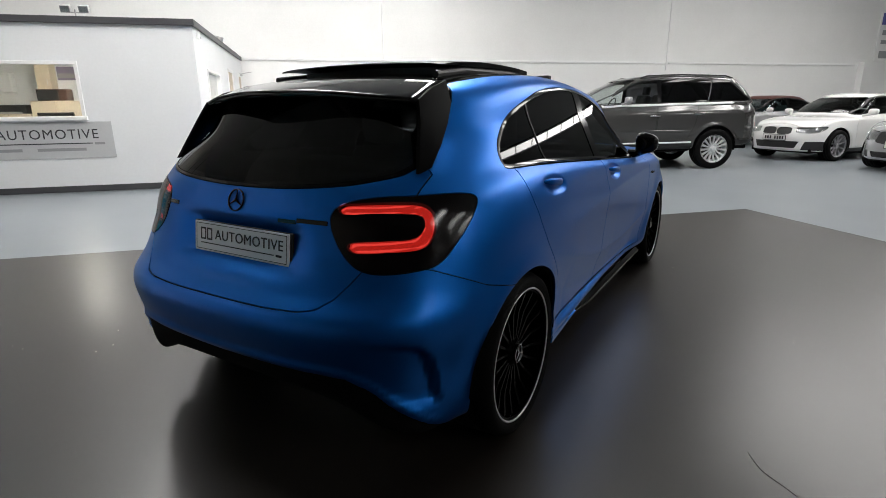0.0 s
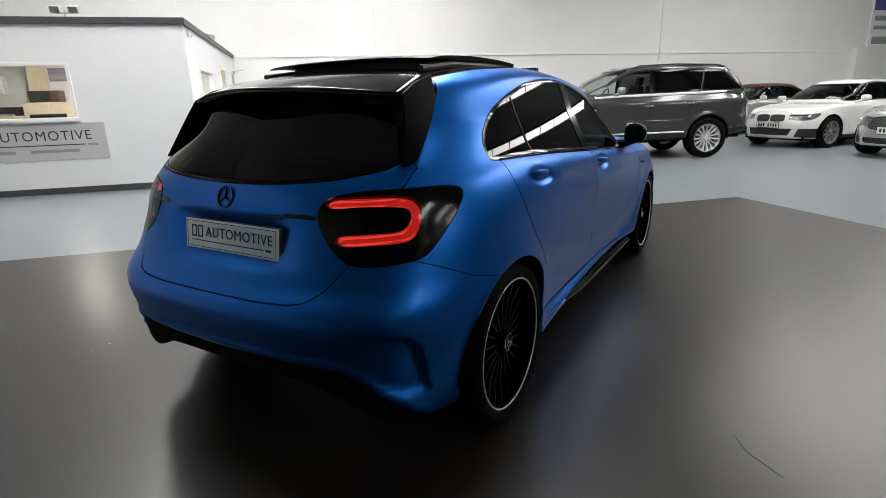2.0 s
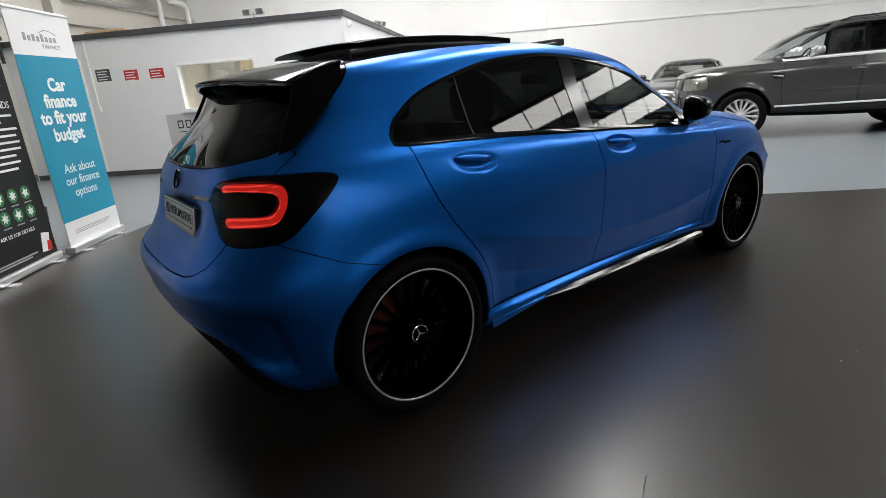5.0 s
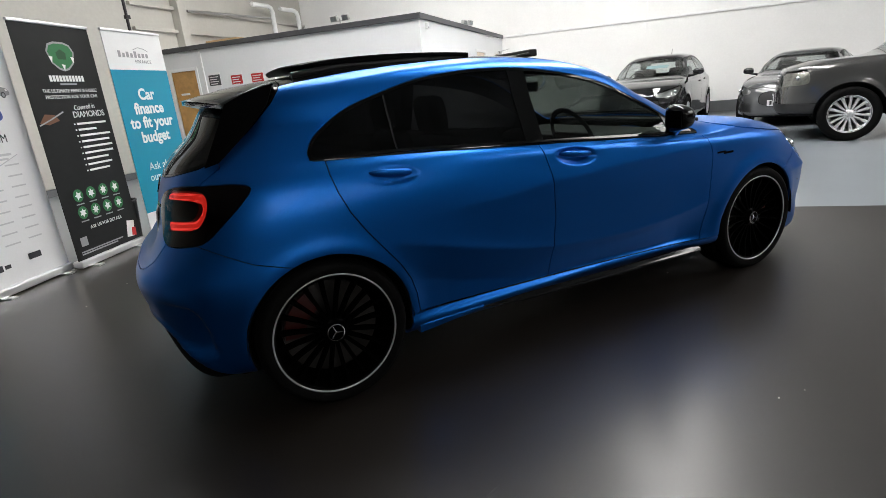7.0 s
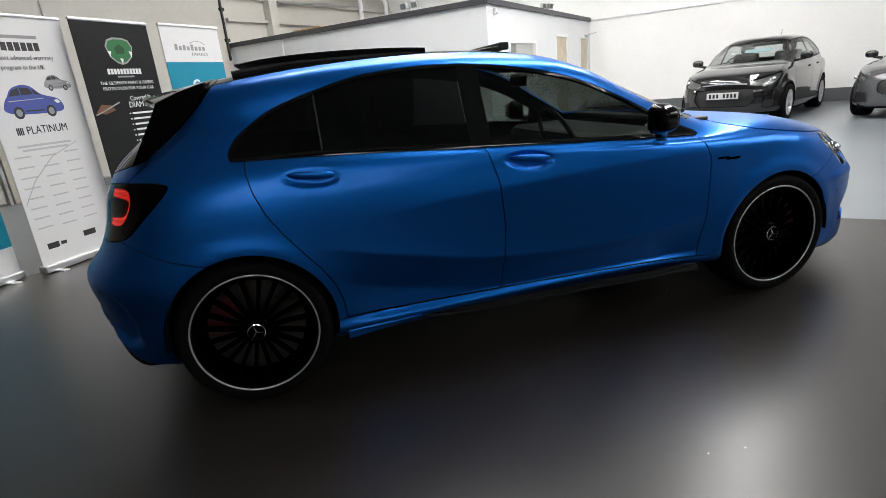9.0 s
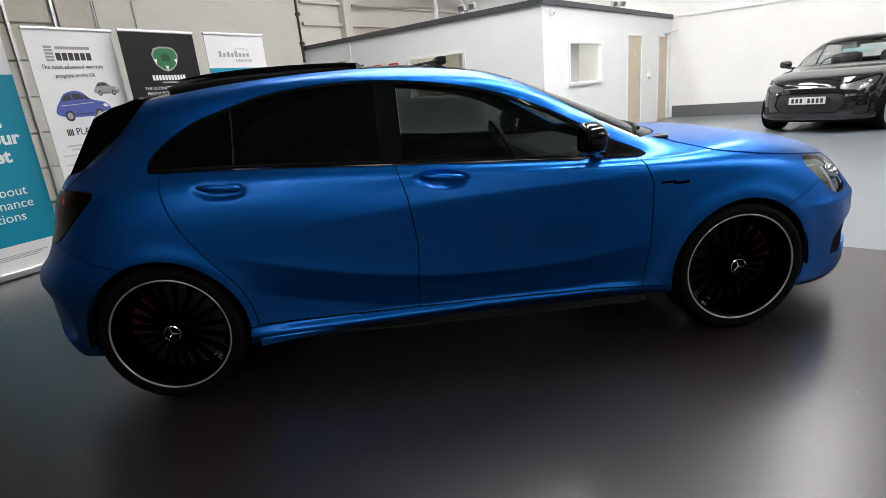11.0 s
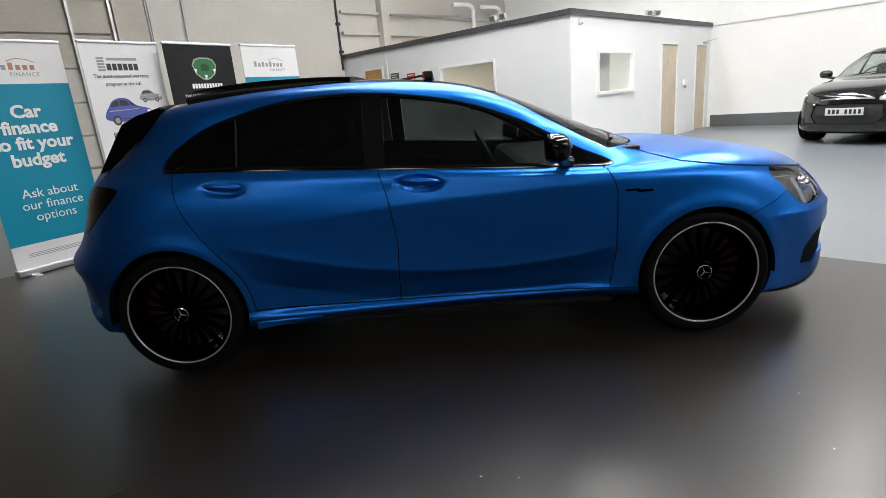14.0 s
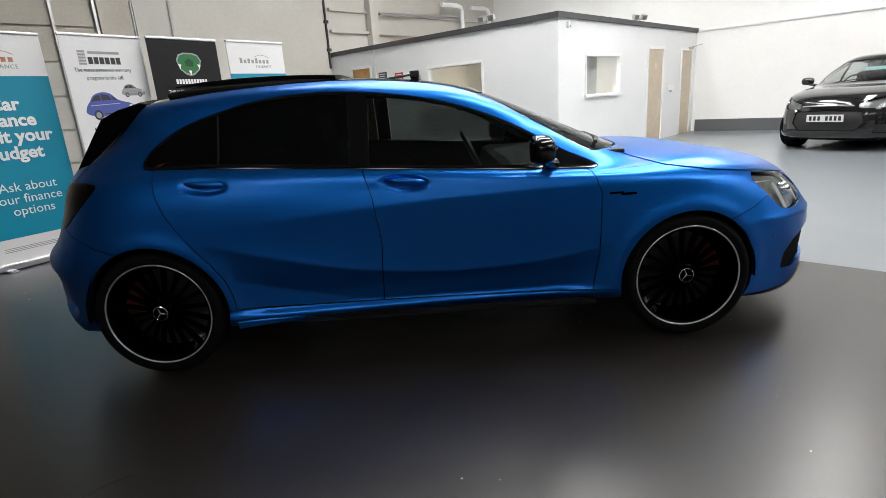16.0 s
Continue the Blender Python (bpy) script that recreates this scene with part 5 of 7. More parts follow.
        for hy, hzz in c["handles"]:
            hx = float(W[((W[:, 1] - hy) ** 2 + (W[:, 2] - hzz) ** 2).argmin(), 0])
            part("door_handle", box(sg * (hx - 0.01), hy - 0.10, hzz - 0.014, sg * (hx + 0.022), hy + 0.10, hzz + 0.014, 0.008), c.get("handle_mat", paint), car)
        for nm, half, line in c.get("strips", ()):
            bm = bmesh.new()
            rows = []
            for ly, lz in line:
                lo, hi = (float(W[((W[:, 1] - ly) ** 2 + (W[:, 2] - lz - q) ** 2).argmin(), 0]) for q in (-half, half))
                rows.append([bm.verts.new((sg * (a + o), ly, lz + q)) for a, o, q in ((lo, -0.01, -half), (lo, 0.012, -half), ((lo + hi) / 2, 0.018, 0), (hi, 0.012, half), (hi, -0.01, half))])
            for a, b in zip(rows, rows[1:]):
                for k in range(5):
                    bm.faces.new((a[k], a[(k + 1) % 5], b[(k + 1) % 5], b[k]))
            bm.faces.new(rows[0])
            bm.faces.new(rows[-1])
            bmesh.ops.recalc_face_normals(bm, faces=bm.faces)
            part(nm, bm, M_WAIST, car, "bright silver strip")
    inner = shell
    for hub in (c["hub_f"], c["hub_r"]):
        inner = inner.split(disc_shape(hub, hz, wr + 0.05)(inner.V))[1]
    for g in (lambda V: np.maximum(frame_in(V), 0.35 - V[:, 0]), screen_in, back_in):
        inner = inner.split(g(inner.V))[1]
    inner = Skin(inner.V * np.array([0.945, 0.985, 1.0]) - np.array([0, 0, 0.03]), inner.N, inner.F)
    inner.both().mesh("inner_shell", M_SHADOW, car, 0.0)
    for hub in (c["hub_f"], c["hub_r"]):
        wheel_well(car, hub, hz, wr + 0.05, c["w"] - 0.32, c["w"] - 0.03, M_SHADOW)
        for sg in (1, -1):
            wheel(car, sg * (c["w"] - 0.125), hub, wr, c["rim_r"], 0.235, c["rim_mat"], c["rim_mat"], M_TYRE, c["spokes"], 0, 0.3, None, None, M_DISC, c["spoke_w"], 0.02)
    part("floor_pan", box(-c["w"] + 0.2, c["rear"] + 0.25, c["sill"] - 0.05, c["w"] - 0.2, c["front"] - 0.2, c["sill"] + 0.05, 0.02), M_SHADOW, car)
    part("dashboard", box(-c["w"] + 0.2, y1 - 0.75, 0.5, c["w"] - 0.2, y1 - 0.25, c["cowl_z"] - 0.04, 0.06), M_CABIN, car)
    for sx in (-0.38, 0.38):
        sy = split_y - 0.15
        seat = part("front_seat", box(sx - 0.25, sy, 0.45, sx + 0.25, sy + 0.55, 0.65, 0.06), M_CABIN, car)
        bk = box(-0.24, -0.08, 0, 0.24, 0.08, 0.62, 0.06)
        bk.transform(pose(sx, sy + 0.02, c["belt"] - 0.42, 12, 0, 0))
        part("seat_back", bk, M_CABIN, seat)
        hd = box(-0.12, -0.05, 0, 0.12, 0.05, 0.18, 0.04)
        hd.transform(pose(sx, sy - 0.13, c["belt"] + 0.19, 8, 0, 0))
        part("headrest", hd, M_CABIN, seat)
    st = lathe([(0.175, -0.014), (0.192, 0), (0.175, 0.014), (0.160, 0)], 24, closed=True)
    part("steering_wheel", st, M_BLACKP, car).matrix_basis = pose(0.38, y1 - 0.85, c["belt"] - 0.02, 0, -25, 90)
    # number plate with bars for its characters
    py, pz = c["plate"]
    pl = part("number_plate", box(-0.26, -0.006, -0.0555, 0.26, 0.006, 0.0555, 0.003), M_PLATEW, car)
    pl.location = (0, py, pz)
    part("plate_holder", box(-0.275, -0.012, -0.068, 0.275, -0.005, 0.066, 0.002), M_BLACKP, pl)
    for px in (-0.21, -0.15, -0.09, -0.03, 0.08, 0.14, 0.20):
        part("plate_bar", box(px - 0.018, 0.004, -0.034, px + 0.018, 0.009, 0.034), M_BLACKP, pl)
    return car


def front_shape(outline, y_min):
    """A shape drawn on the nose of a car, as (x, z)."""
    return lambda V: np.maximum(sd(V[:, [0, 2]], outline), y_min - V[:, 1])


def side_band(z0, z1, ya, yb):
    return side_shape([(ya, z0), (yb, z0), (yb, z1), (ya, z1)], 0.4)


M_GREY4X4 = mat("dark_grey_metallic_paint", (0.078, 0.077, 0.076), 0.2, 0.5, grain=0.03, grain_size=300, coat=0.9)
M_WAIST = mat("bright_silver_trim", (0.70, 0.70, 0.71), 0.35, 0.25, grain=0.02)
M_WHITEPAINT = mat("white_car_paint", (0.62, 0.62, 0.61), 0.2, grain=0.01, coat=0.6)
M_BLACKPAINT = mat("black_car_paint", (0.008, 0.008, 0.009), 0.09, grain=0.02, coat=0.8)
M_GREYPAINT = mat("graphite_car_paint", (0.11, 0.113, 0.118), 0.18, 0.4, coat=0.6)
M_SILVERPAINT = mat("silver_car_paint", (0.55, 0.56, 0.57), 0.24, 0.6, coat=0.5)
M_CANVAS = mat("brown_canvas_hood", (0.09, 0.035, 0.03), 0.8, grain=0.1, bump=0.2)
M_REDLENS = mat("red_lamp_lens", (0.35, 0.01, 0.01), 0.15, coat=0.5)

# the dark grey four by four
suv = dict(
    w=0.965, rear=-2.44, front=2.30, hub_r=-1.42, hub_f=1.375, hub_z=0.385, wheel_r=0.385, rim_r=0.268, sill=0.42, shoulder=1.09, belt=1.225,
    tail_z=1.12, nose_z=1.04, glass_r=-2.31, glass_rz=1.27, cowl=1.04, cowl_z=1.235, roof_r=-1.97, roof_f=0.32, roof_w=0.72, nr=4.2, nf=3.9, arch=0.055,
    roof=[(-2.1, 1.72), (-1.6, 1.768), (-0.8, 1.790), (-0.2, 1.778), (0.3, 1.72)], hood_f=1.98, hood_z=1.135, deck_r=-2.37, deck_z=1.19,
    dlo=[(-2.10, 1.283), (-1.98, 1.43), (-1.80, 1.60), (-1.66, 1.680), (-1.0, 1.710), (-0.2, 1.698), (0.14, 1.65), (0.54, 1.46), (0.90, 1.235), (0.0, 1.240), (-1.2, 1.262)],
    doors=[[(-1.06, 1.25), (-0.26, 1.235), (-0.22, 0.5), (-0.82, 0.5), (-0.99, 0.85)], [(-0.24, 1.235), (0.78, 1.21), (0.84, 0.95), (0.80, 0.5), (-0.20, 0.5)]],
    pillar=-0.28, mirror=(0.38, 1.315), handles=[(-1.06, 1.055), (-0.18, 1.02)], handle_mat=M_CHROME, mirror_mat=M_DARKALLOY,
    plate=(2.31, 0.62), paint=M_GREY4X4, rim_mat=M_ALLOY, spokes=15, spoke_w=0.023, roof_paint=None,
    strips=[("waist_strip", 0.021, [(-2.20, 1.262), (-1.7, 1.252), (-1.2, 1.240), (-0.6, 1.229), (0.0, 1.218), (0.45, 1.210), (0.82, 1.203)]), ("sill_strip", 0.014, [(-0.93, 0.520), (-0.3, 0.515), (0.3, 0.510), (0.90, 0.505)])],
    marks=[
        ("side_sill", side_band(0.30, 0.50, -0.95, 0.95), M_BLACKP, -0.004),
        ("front_bumper_base", lambda V: np.maximum(V[:, 2] - 0.56, 1.0 - V[:, 1]), M_BLACKP, -0.004),
        ("rear_bumper_base", lambda V: np.maximum(V[:, 2] - 0.56, 1.0 + V[:, 1]), M_BLACKP, -0.004),
        ("wing_vent", side_shape([(0.80, 0.92), (0.97, 0.94), (0.97, 1.02), (0.80, 1.01)], 0.4), M_BLACKP, -0.012),
        ("headlamp", side_shape(rounded([(1.90, 0.86), (2.10, 0.83), (2.30, 0.83), (2.30, 1.0), (2.10, 1.035), (1.93, 1.04)], 4), 0.52), M_SILVERLAMP, -0.004),
        ("grille", front_shape([(-0.1, 0.84), (0.50, 0.84), (0.50, 1.01), (-0.1, 1.01)], 1.9), M_MESH, -0.02),
        ("tail_lamp", side_shape([(-2.60, 0.80), (-2.33, 0.80), (-2.36, 1.10), (-2.60, 1.10)], 0.55), M_REDLENS, 0.002),
    ],
)
suv_car = road_car("four_by_four_car", "dark grey four by four with silver multi-spoke wheels and roof rails", suv, pose(5.366, 6.733, 0, 0, 0, 79.6))
for sg in (1, -1):
    part("roof_rail", tube([(sg * 0.66, -1.80, 1.715), (sg * 0.66, -1.65, 1.757), (sg * 0.66, -0.8, 1.784), (sg * 0.66, -0.1, 1.765), (sg * 0.66, 0.05, 1.72)], 0.013, 8), M_BLACKP, suv_car)
    part("window_divider", tube([(sg * 0.884, -1.24, 1.262), (sg * 0.815, -1.30, 1.48), (sg * 0.752, -1.34, 1.685)], 0.014, 6), M_BLACKP, suv_car)
    part("vent_blade", tube([(sg * 0.945, 0.81, 0.965), (sg * 0.945, 0.96, 0.985)], 0.009, 6), M_ALLOY, suv_car)
    part("side_moulding", box(sg * 0.955, -0.88, 0.72, sg * 0.975, 0.86, 0.75, 0.006), M_GREY4X4, suv_car)

for z in (0.89, 0.93, 0.97):
    part("grille_bar", tube([(-0.48, 2.185, z), (0, 2.262, z), (0.48, 2.185, z)], 0.009, 6), M_ALLOY, suv_car)

# the white saloon
saloon = dict(
    w=0.905, rear=-2.42, front=2.20, hub_r=-1.405, hub_f=1.405, hub_z=0.33, wheel_r=0.33, rim_r=0.245, sill=0.22, shoulder=0.86, belt=0.95,
    tail_z=0.98, nose_z=0.72, glass_r=-1.78, glass_rz=1.04, cowl=0.98, cowl_z=0.99, roof_r=-1.25, roof_f=0.22, roof_w=0.56, nr=3.4, nf=2.8,
    roof=[(-1.3, 1.37), (-0.8, 1.425), (-0.4, 1.435), (0.0, 1.42), (0.25, 1.37)], hood_f=1.6, hood_z=0.90, deck_r=-2.1, deck_z=1.04,
    dlo=[(-1.50, 1.02), (-1.22, 1.20), (-0.95, 1.31), (-0.5, 1.365), (-0.1, 1.36), (0.15, 1.31), (0.5, 1.14), (0.82, 0.97), (0.0, 0.975), (-0.9, 1.0)],
    doors=[[(-1.15, 1.0), (-0.32, 0.98), (-0.28, 0.3), (-0.95, 0.3), (-1.1, 0.7)], [(-0.30, 0.98), (0.78, 0.96), (0.88, 0.75), (0.85, 0.3), (-0.26, 0.3)]],
    pillar=-0.33, mirror=(0.56, 1.03), handles=[(-0.95, 0.84), (-0.12, 0.82)], mirror_mat=M_WHITEPAINT,
    plate=(2.215, 0.495), paint=M_WHITEPAINT, rim_mat=M_DARKALLOY, spokes=10, spoke_w=0.018, screen=M_TINT2,
    marks=[
        ("grille", front_shape(rounded([(0.03, 0.58), (0.30, 0.58), (0.335, 0.64), (0.30, 0.71), (0.04, 0.71)], 4), 1.8), M_MESH, -0.015),
        ("headlamp", side_shape(rounded([(1.70, 0.735), (1.95, 0.72), (2.12, 0.70), (2.12, 0.61), (1.95, 0.60), (1.80, 0.655)], 4), 0.42), M_LAMPDARK, -0.006),
        ("intake", front_shape([(-0.1, 0.28), (0.45, 0.28), (0.52, 0.42), (-0.1, 0.42)], 1.8), M_MESH, -0.02),
        ("corner_intake", front_shape([(0.56, 0.24), (0.88, 0.22), (0.84, 0.42), (0.62, 0.42)], 1.7), M_BLACKP, -0.012),
        ("front_splitter", lambda V: np.maximum(V[:, 2] - 0.21, 1.7 - V[:, 1]), M_BLACKP, 0.004),
        ("side_skirt", side_band(0.10, 0.27, -1.05, 1.05), M_BLACKP, 0.004),
    ],
)
road_car("saloon_car", "white four-door saloon with black grille and dark alloy wheels", saloon, pose(11.25, 6.85, 0, 0, 0, 97))

# the black hatchback near the wall
hatch = dict(
    w=0.875, rear=-1.98, front=1.99, hub_r=-1.25, hub_f=1.25, hub_z=0.315, wheel_r=0.315, rim_r=0.222, sill=0.22, shoulder=0.88, belt=1.0,
    tail_z=1.0, nose_z=0.76, glass_r=-1.80, glass_rz=1.06, cowl=1.05, cowl_z=1.02, roof_r=-1.55, roof_f=0.22, roof_w=0.56, nr=3.4, nf=2.9,
    roof=[(-1.6, 1.40), (-1.0, 1.47), (-0.5, 1.485), (0.0, 1.46), (0.25, 1.41)], hood_f=1.55, hood_z=0.95,
    dlo=[(-1.45, 1.08), (-1.30, 1.25), (-1.0, 1.36), (-0.5, 1.405), (-0.1, 1.395), (0.15, 1.35), (0.5, 1.18), (0.86, 0.99), (0.0, 1.01), (-0.9, 1.04)],
    doors=[[(-1.05, 1.04), (-0.30, 1.01), (-0.26, 0.3), (-0.85, 0.3), (-1.0, 0.7)], [(-0.28, 1.01), (0.80, 0.98), (0.88, 0.75), (0.84, 0.3), (-0.24, 0.3)]],
    pillar=-0.28, mirror=(0.62, 1.08), handles=[(-0.88, 0.90), (-0.10, 0.88)],
    plate=(1.995, 0.52), paint=M_BLACKPAINT, rear_glass=M_SCREEN, rim_mat=M_ALLOY, spokes=10, spoke_w=0.016,
    marks=[
        ("grille", front_shape([(-0.1, 0.33), (0.40, 0.33), (0.50, 0.44), (0.46, 0.62), (-0.1, 0.64)], 1.6), M_MESH, -0.02),
        ("headlamp", side_shape(rounded([(1.45, 0.86), (1.70, 0.82), (1.90, 0.745), (1.90, 0.665), (1.72, 0.68), (1.55, 0.76)], 4), 0.40), M_LAMPDARK, -0.006),
        ("fog_lamp", front_shape([(0.60, 0.30), (0.74, 0.29), (0.76, 0.42), (0.62, 0.42)], 1.5), M_BLACKP, -0.012),
    ],
)
black_hatch = road_car("black_hatchback_car", "gloss black five-door hatchback with silver wheels and chrome nose bar", hatch, pose(1.43, 10.55, 0, 0, 0, 165) @ Matrix.Diagonal((1.05, 1.05, 1.05, 1)))
part("aerial", tube([(0, -1.35, 1.44), (0, -1.55, 1.62)], [0.008, 0.004], 6), M_BLACKP, black_hatch)
part("windscreen_sticker", box(-0.22, 0.0, 0.0, 0.22, 0.004, 0.12, 0.001), M_TEALCARD, black_hatch).matrix_basis = pose(-0.12, 0.60, 1.20, 62, 0, 0)
part("windscreen_card", box(-0.04, 0.0, 0.0, 0.04, 0.004, 0.06, 0.001), M_PLATEW, black_hatch).matrix_basis = pose(0.30, 0.62, 1.19, 62, 0, 0)
part("nose_bar", tube([(-0.36, 1.93, 0.70), (-0.12, 1.975, 0.715), (0.12, 1.975, 0.715), (0.36, 1.93, 0.70)], 0.014, 8), M_CHROME, black_hatch)
part("bumper_strip", tube([(-0.62, 1.80, 0.235), (-0.3, 1.945, 0.235), (0.3, 1.945, 0.235), (0.62, 1.80, 0.235)], 0.013, 8), M_ALLOY, black_hatch)

# the graphite coupe behind the four by four
coupe = dict(saloon, paint=M_GREYPAINT, screen=M_SCREEN, rear_glass=M_SCREEN, mirror_mat=M_BLACKPAINT, rear=-2.30, front=2.25, roof=[(-1.3, 1.30), (-0.8, 1.36), (-0.4, 1.375), (0.0, 1.36), (0.25, 1.31)], rim_mat=M_ALLOY, plate=(2.26, 0.45),
             dlo=[(-1.50, 0.99), (-1.22, 1.14), (-0.95, 1.24), (-0.5, 1.295), (-0.1, 1.29), (0.15, 1.24), (0.5, 1.10), (0.80, 0.97), (0.0, 0.965), (-0.9, 0.98)],
             marks=[
                 ("grille", front_shape(rounded([(-0.1, 0.40), (0.34, 0.42), (0.42, 0.52), (0.34, 0.64), (-0.1, 0.66)], 4), 1.8), M_MESH, -0.02),
                 ("headlamp", side_shape(rounded([(1.62, 0.76), (1.85, 0.745), (2.05, 0.70), (2.08, 0.62), (1.90, 0.60), (1.70, 0.66)], 4), 0.42), M_LAMPDARK, -0.006),
                 ("corner_intake", front_shape([(0.54, 0.28), (0.80, 0.28), (0.78, 0.44), (0.58, 0.44)], 1.7), M_BLACKP, -0.015),
             ])
road_car("coupe_car", "graphite grey coupe parked behind the four by four", coupe, pose(4.38, 10.5, 0, 0, 0, 158))

# the silver saloon and the soft-top behind
silver = dict(saloon, paint=M_SILVERPAINT, mirror_mat=M_SILVERPAINT, marks=[
    ("grille", front_shape(rounded([(-0.1, 0.50), (0.42, 0.52), (0.47, 0.62), (0.38, 0.72), (-0.1, 0.73)], 4), 1.8), M_MESH, -0.015),
    ("headlamp", side_shape(rounded([(1.66, 0.78), (1.90, 0.745), (2.12, 0.70), (2.12, 0.58), (1.95, 0.57), (1.78, 0.66)], 4), 0.46), M_LAMPDARK, -0.006),
    ("intake", front_shape([(-0.1, 0.26), (0.50, 0.26), (0.54, 0.36), (-0.1, 0.36)], 1.8), M_MESH, -0.02),
    ("corner_intake", front_shape([(0.58, 0.26), (0.80, 0.26), (0.80, 0.38), (0.60, 0.38)], 1.75), M_BLACKP, -0.012)])
sil = road_car("silver_saloon_car", "silver saloon with barred grille beside the white one", silver, pose(11.2, 4.15, 0, 0, 0, 98))
for z in (0.555, 0.61, 0.665):
    part("grille_bar", tube([(-0.40, 2.06, z), (-0.15, 2.13, z), (0.15, 2.13, z), (0.40, 2.06, z)], 0.010, 6), M_CHROME, sil)
softtop = dict(saloon, paint=M_SILVERPAINT, roof_paint=M_CANVAS, trim=M_BLACKP, screen=M_TEALGLASS)
road_car("convertible_car", "silver convertible with a brown canvas hood up", softtop, pose(12.55, 10.75, 0, 0, 0, 92))


# ---- office fittings ----
M_SIGNGREY = mat("silver_grey_sign_vinyl", (0.52, 0.52, 0.53), 0.4, grain=0.02)
M_INK = mat("dark_grey_lettering", (0.035, 0.035, 0.04), 0.45)
M_INKL = mat("mid_grey_print", (0.30, 0.30, 0.31), 0.5)
M_RED = mat("red_sign_print", (0.50, 0.02, 0.02), 0.4, grain=0.02)
M_PAPER = mat("white_print", (0.80, 0.80, 0.79), 0.45, grain=0.01)
M_CARPET = mat("office_carpet", (0.10, 0.09, 0.08), 0.9, grain=0.2)
M_ROOM = mat("cream_office_wall", (0.74, 0.70, 0.62), 0.7, grain=0.02)
M_MAPLE = mat("cream_cabinet", (0.68, 0.58, 0.44), 0.45, grain=0.08, grain_size=14)
M_BROWN = mat("dark_brown_casing", (0.09, 0.045, 0.03), 0.4, grain=0.1)
M_POSTER = mat("grey_purple_print", (0.22, 0.19, 0.28), 0.5, grain=0.1)
M_LAMPWARM = glow("added_office_light", (1.0, 0.93, 0.82), 42.0)


def window(name, axis, at, u0, z0, u1, z1, bar=0.045, proud=0.02):
    """Frame, sill and pane in an opening; axis is the one that the wall runs along."""
    def bx(a, b, c, d, e, f, **k):
        return box(a, c, e, b, d, f, **k) if axis == "x" else box(c, a, e, d, b, f, **k)
    d0, d1 = (at - proud, at + 0.07) if axis == "x" else (at - 0.07, at + proud)
    w = new(name)
    structure(w, "white framed window in the office wall")
    bm = bx(u0 - bar, u1 + bar, d0, d1, z1 - 0.004, z1 + bar, bevel=0.004)
    bx(u0 - bar, u0 + 0.004, d0, d1, z0 - bar, z1 - 0.004, bevel=0.004, bm=bm)
    bx(u1 - 0.004, u1 + bar, d0, d1, z0 - bar, z1 - 0.004, bevel=0.004, bm=bm)
    part("window_frame", bm, M_UPVC, w)
    s0, s1 = (at - proud - 0.03, at + 0.07) if axis == "x" else (at - 0.07, at + proud + 0.03)
    part("window_sill", bx(u0 - bar - 0.02, u1 + bar + 0.02, s0, s1, z0 - bar - 0.015, z0 - 0.005, bevel=0.004), M_UPVC, w)
    m = at + 0.05 if axis == "x" else at - 0.05
    ob = part("pane", bx(u0 - 0.01, u1 + 0.01, m - 0.003, m + 0.003, z0 - 0.01, z1 + 0.01), M_GLASS, w)
    ob.visible_shadow = False
    return w


window("window_1", "x", OY, *W1)
window("window_2", "y", OX, *W2)

# rooms behind the windows
structure(link("floor_office", box(X0, OY + T, 0.001, OX - T, Y1, 0.02), M_CARPET), "dark office carpet")
structure(link("wall_office_inner", box(-7.12, OY + T, 0.02, -7.02, 9.4, 2.40), M_ROOM), "warm cream inner office wall")
structure(link("wall_office_inner", box(-7.02, 9.4, 0.02, OX - T, 9.5, 2.40), M_OFFICE), "white inner office wall")
structure(link("ceiling_office", box(X0, OY + T, 2.40, OX - T, Y1, 2.438), M_OFFICE), "white office ceiling")
# added lights, out of view, so the rooms look lit through the windows
for x, y in ((-5.2, 7.9), (-3.6, 7.4), (-4.6, 11.0)):
    ob = new("ceiling_light")
    ob.location = (x, y, 2.398)
    tagged(ob, "added square ceiling light panel, out of view, that lights the office", "ceiling light", "office ceiling lights")
    part("diffuser", box(-0.3, -0.3, -0.02, 0.3, 0.3, -0.005), M_LAMPWARM, ob)
    bm = box(-0.33, -0.33, -0.03, 0.33, -0.3, -0.001)
    for b in ((-0.33, 0.3, 0.33, 0.33), (-0.33, -0.3, -0.3, 0.3), (0.3, -0.3, 0.33, 0.3)):
        box(b[0], b[1], -0.03, b[2], b[3], -0.001, bm=bm)
    part("frame", bm, M_UPVC, ob)


def wall_cabinet(x0, x1, y, z0, z1, depth, doors, material, label):
    ob = new("cabinet")
    ob.location = ((x0 + x1) / 2, y, z0)
    tagged(ob, label, "cabinet", "office cabinets")
    w = (x1 - x0) / 2
    part("body", box(-w, -depth, 0, w, 0, z1 - z0, 0.004), material, ob)
    for k in range(doors):
        a, b = -w + 2 * w * k / doors, -w + 2 * w * (k + 1) / doors
        d = part("door", box(a + 0.004, -depth - 0.02, 0.006, b - 0.004, -depth - 0.002, z1 - z0 - 0.006, 0.003), material, ob)
        part("handle", tube([(b - 0.05, -depth - 0.03, 0.08), (b - 0.05, -depth - 0.03, 0.2)], 0.006, 6), M_ALU, d)
    return ob


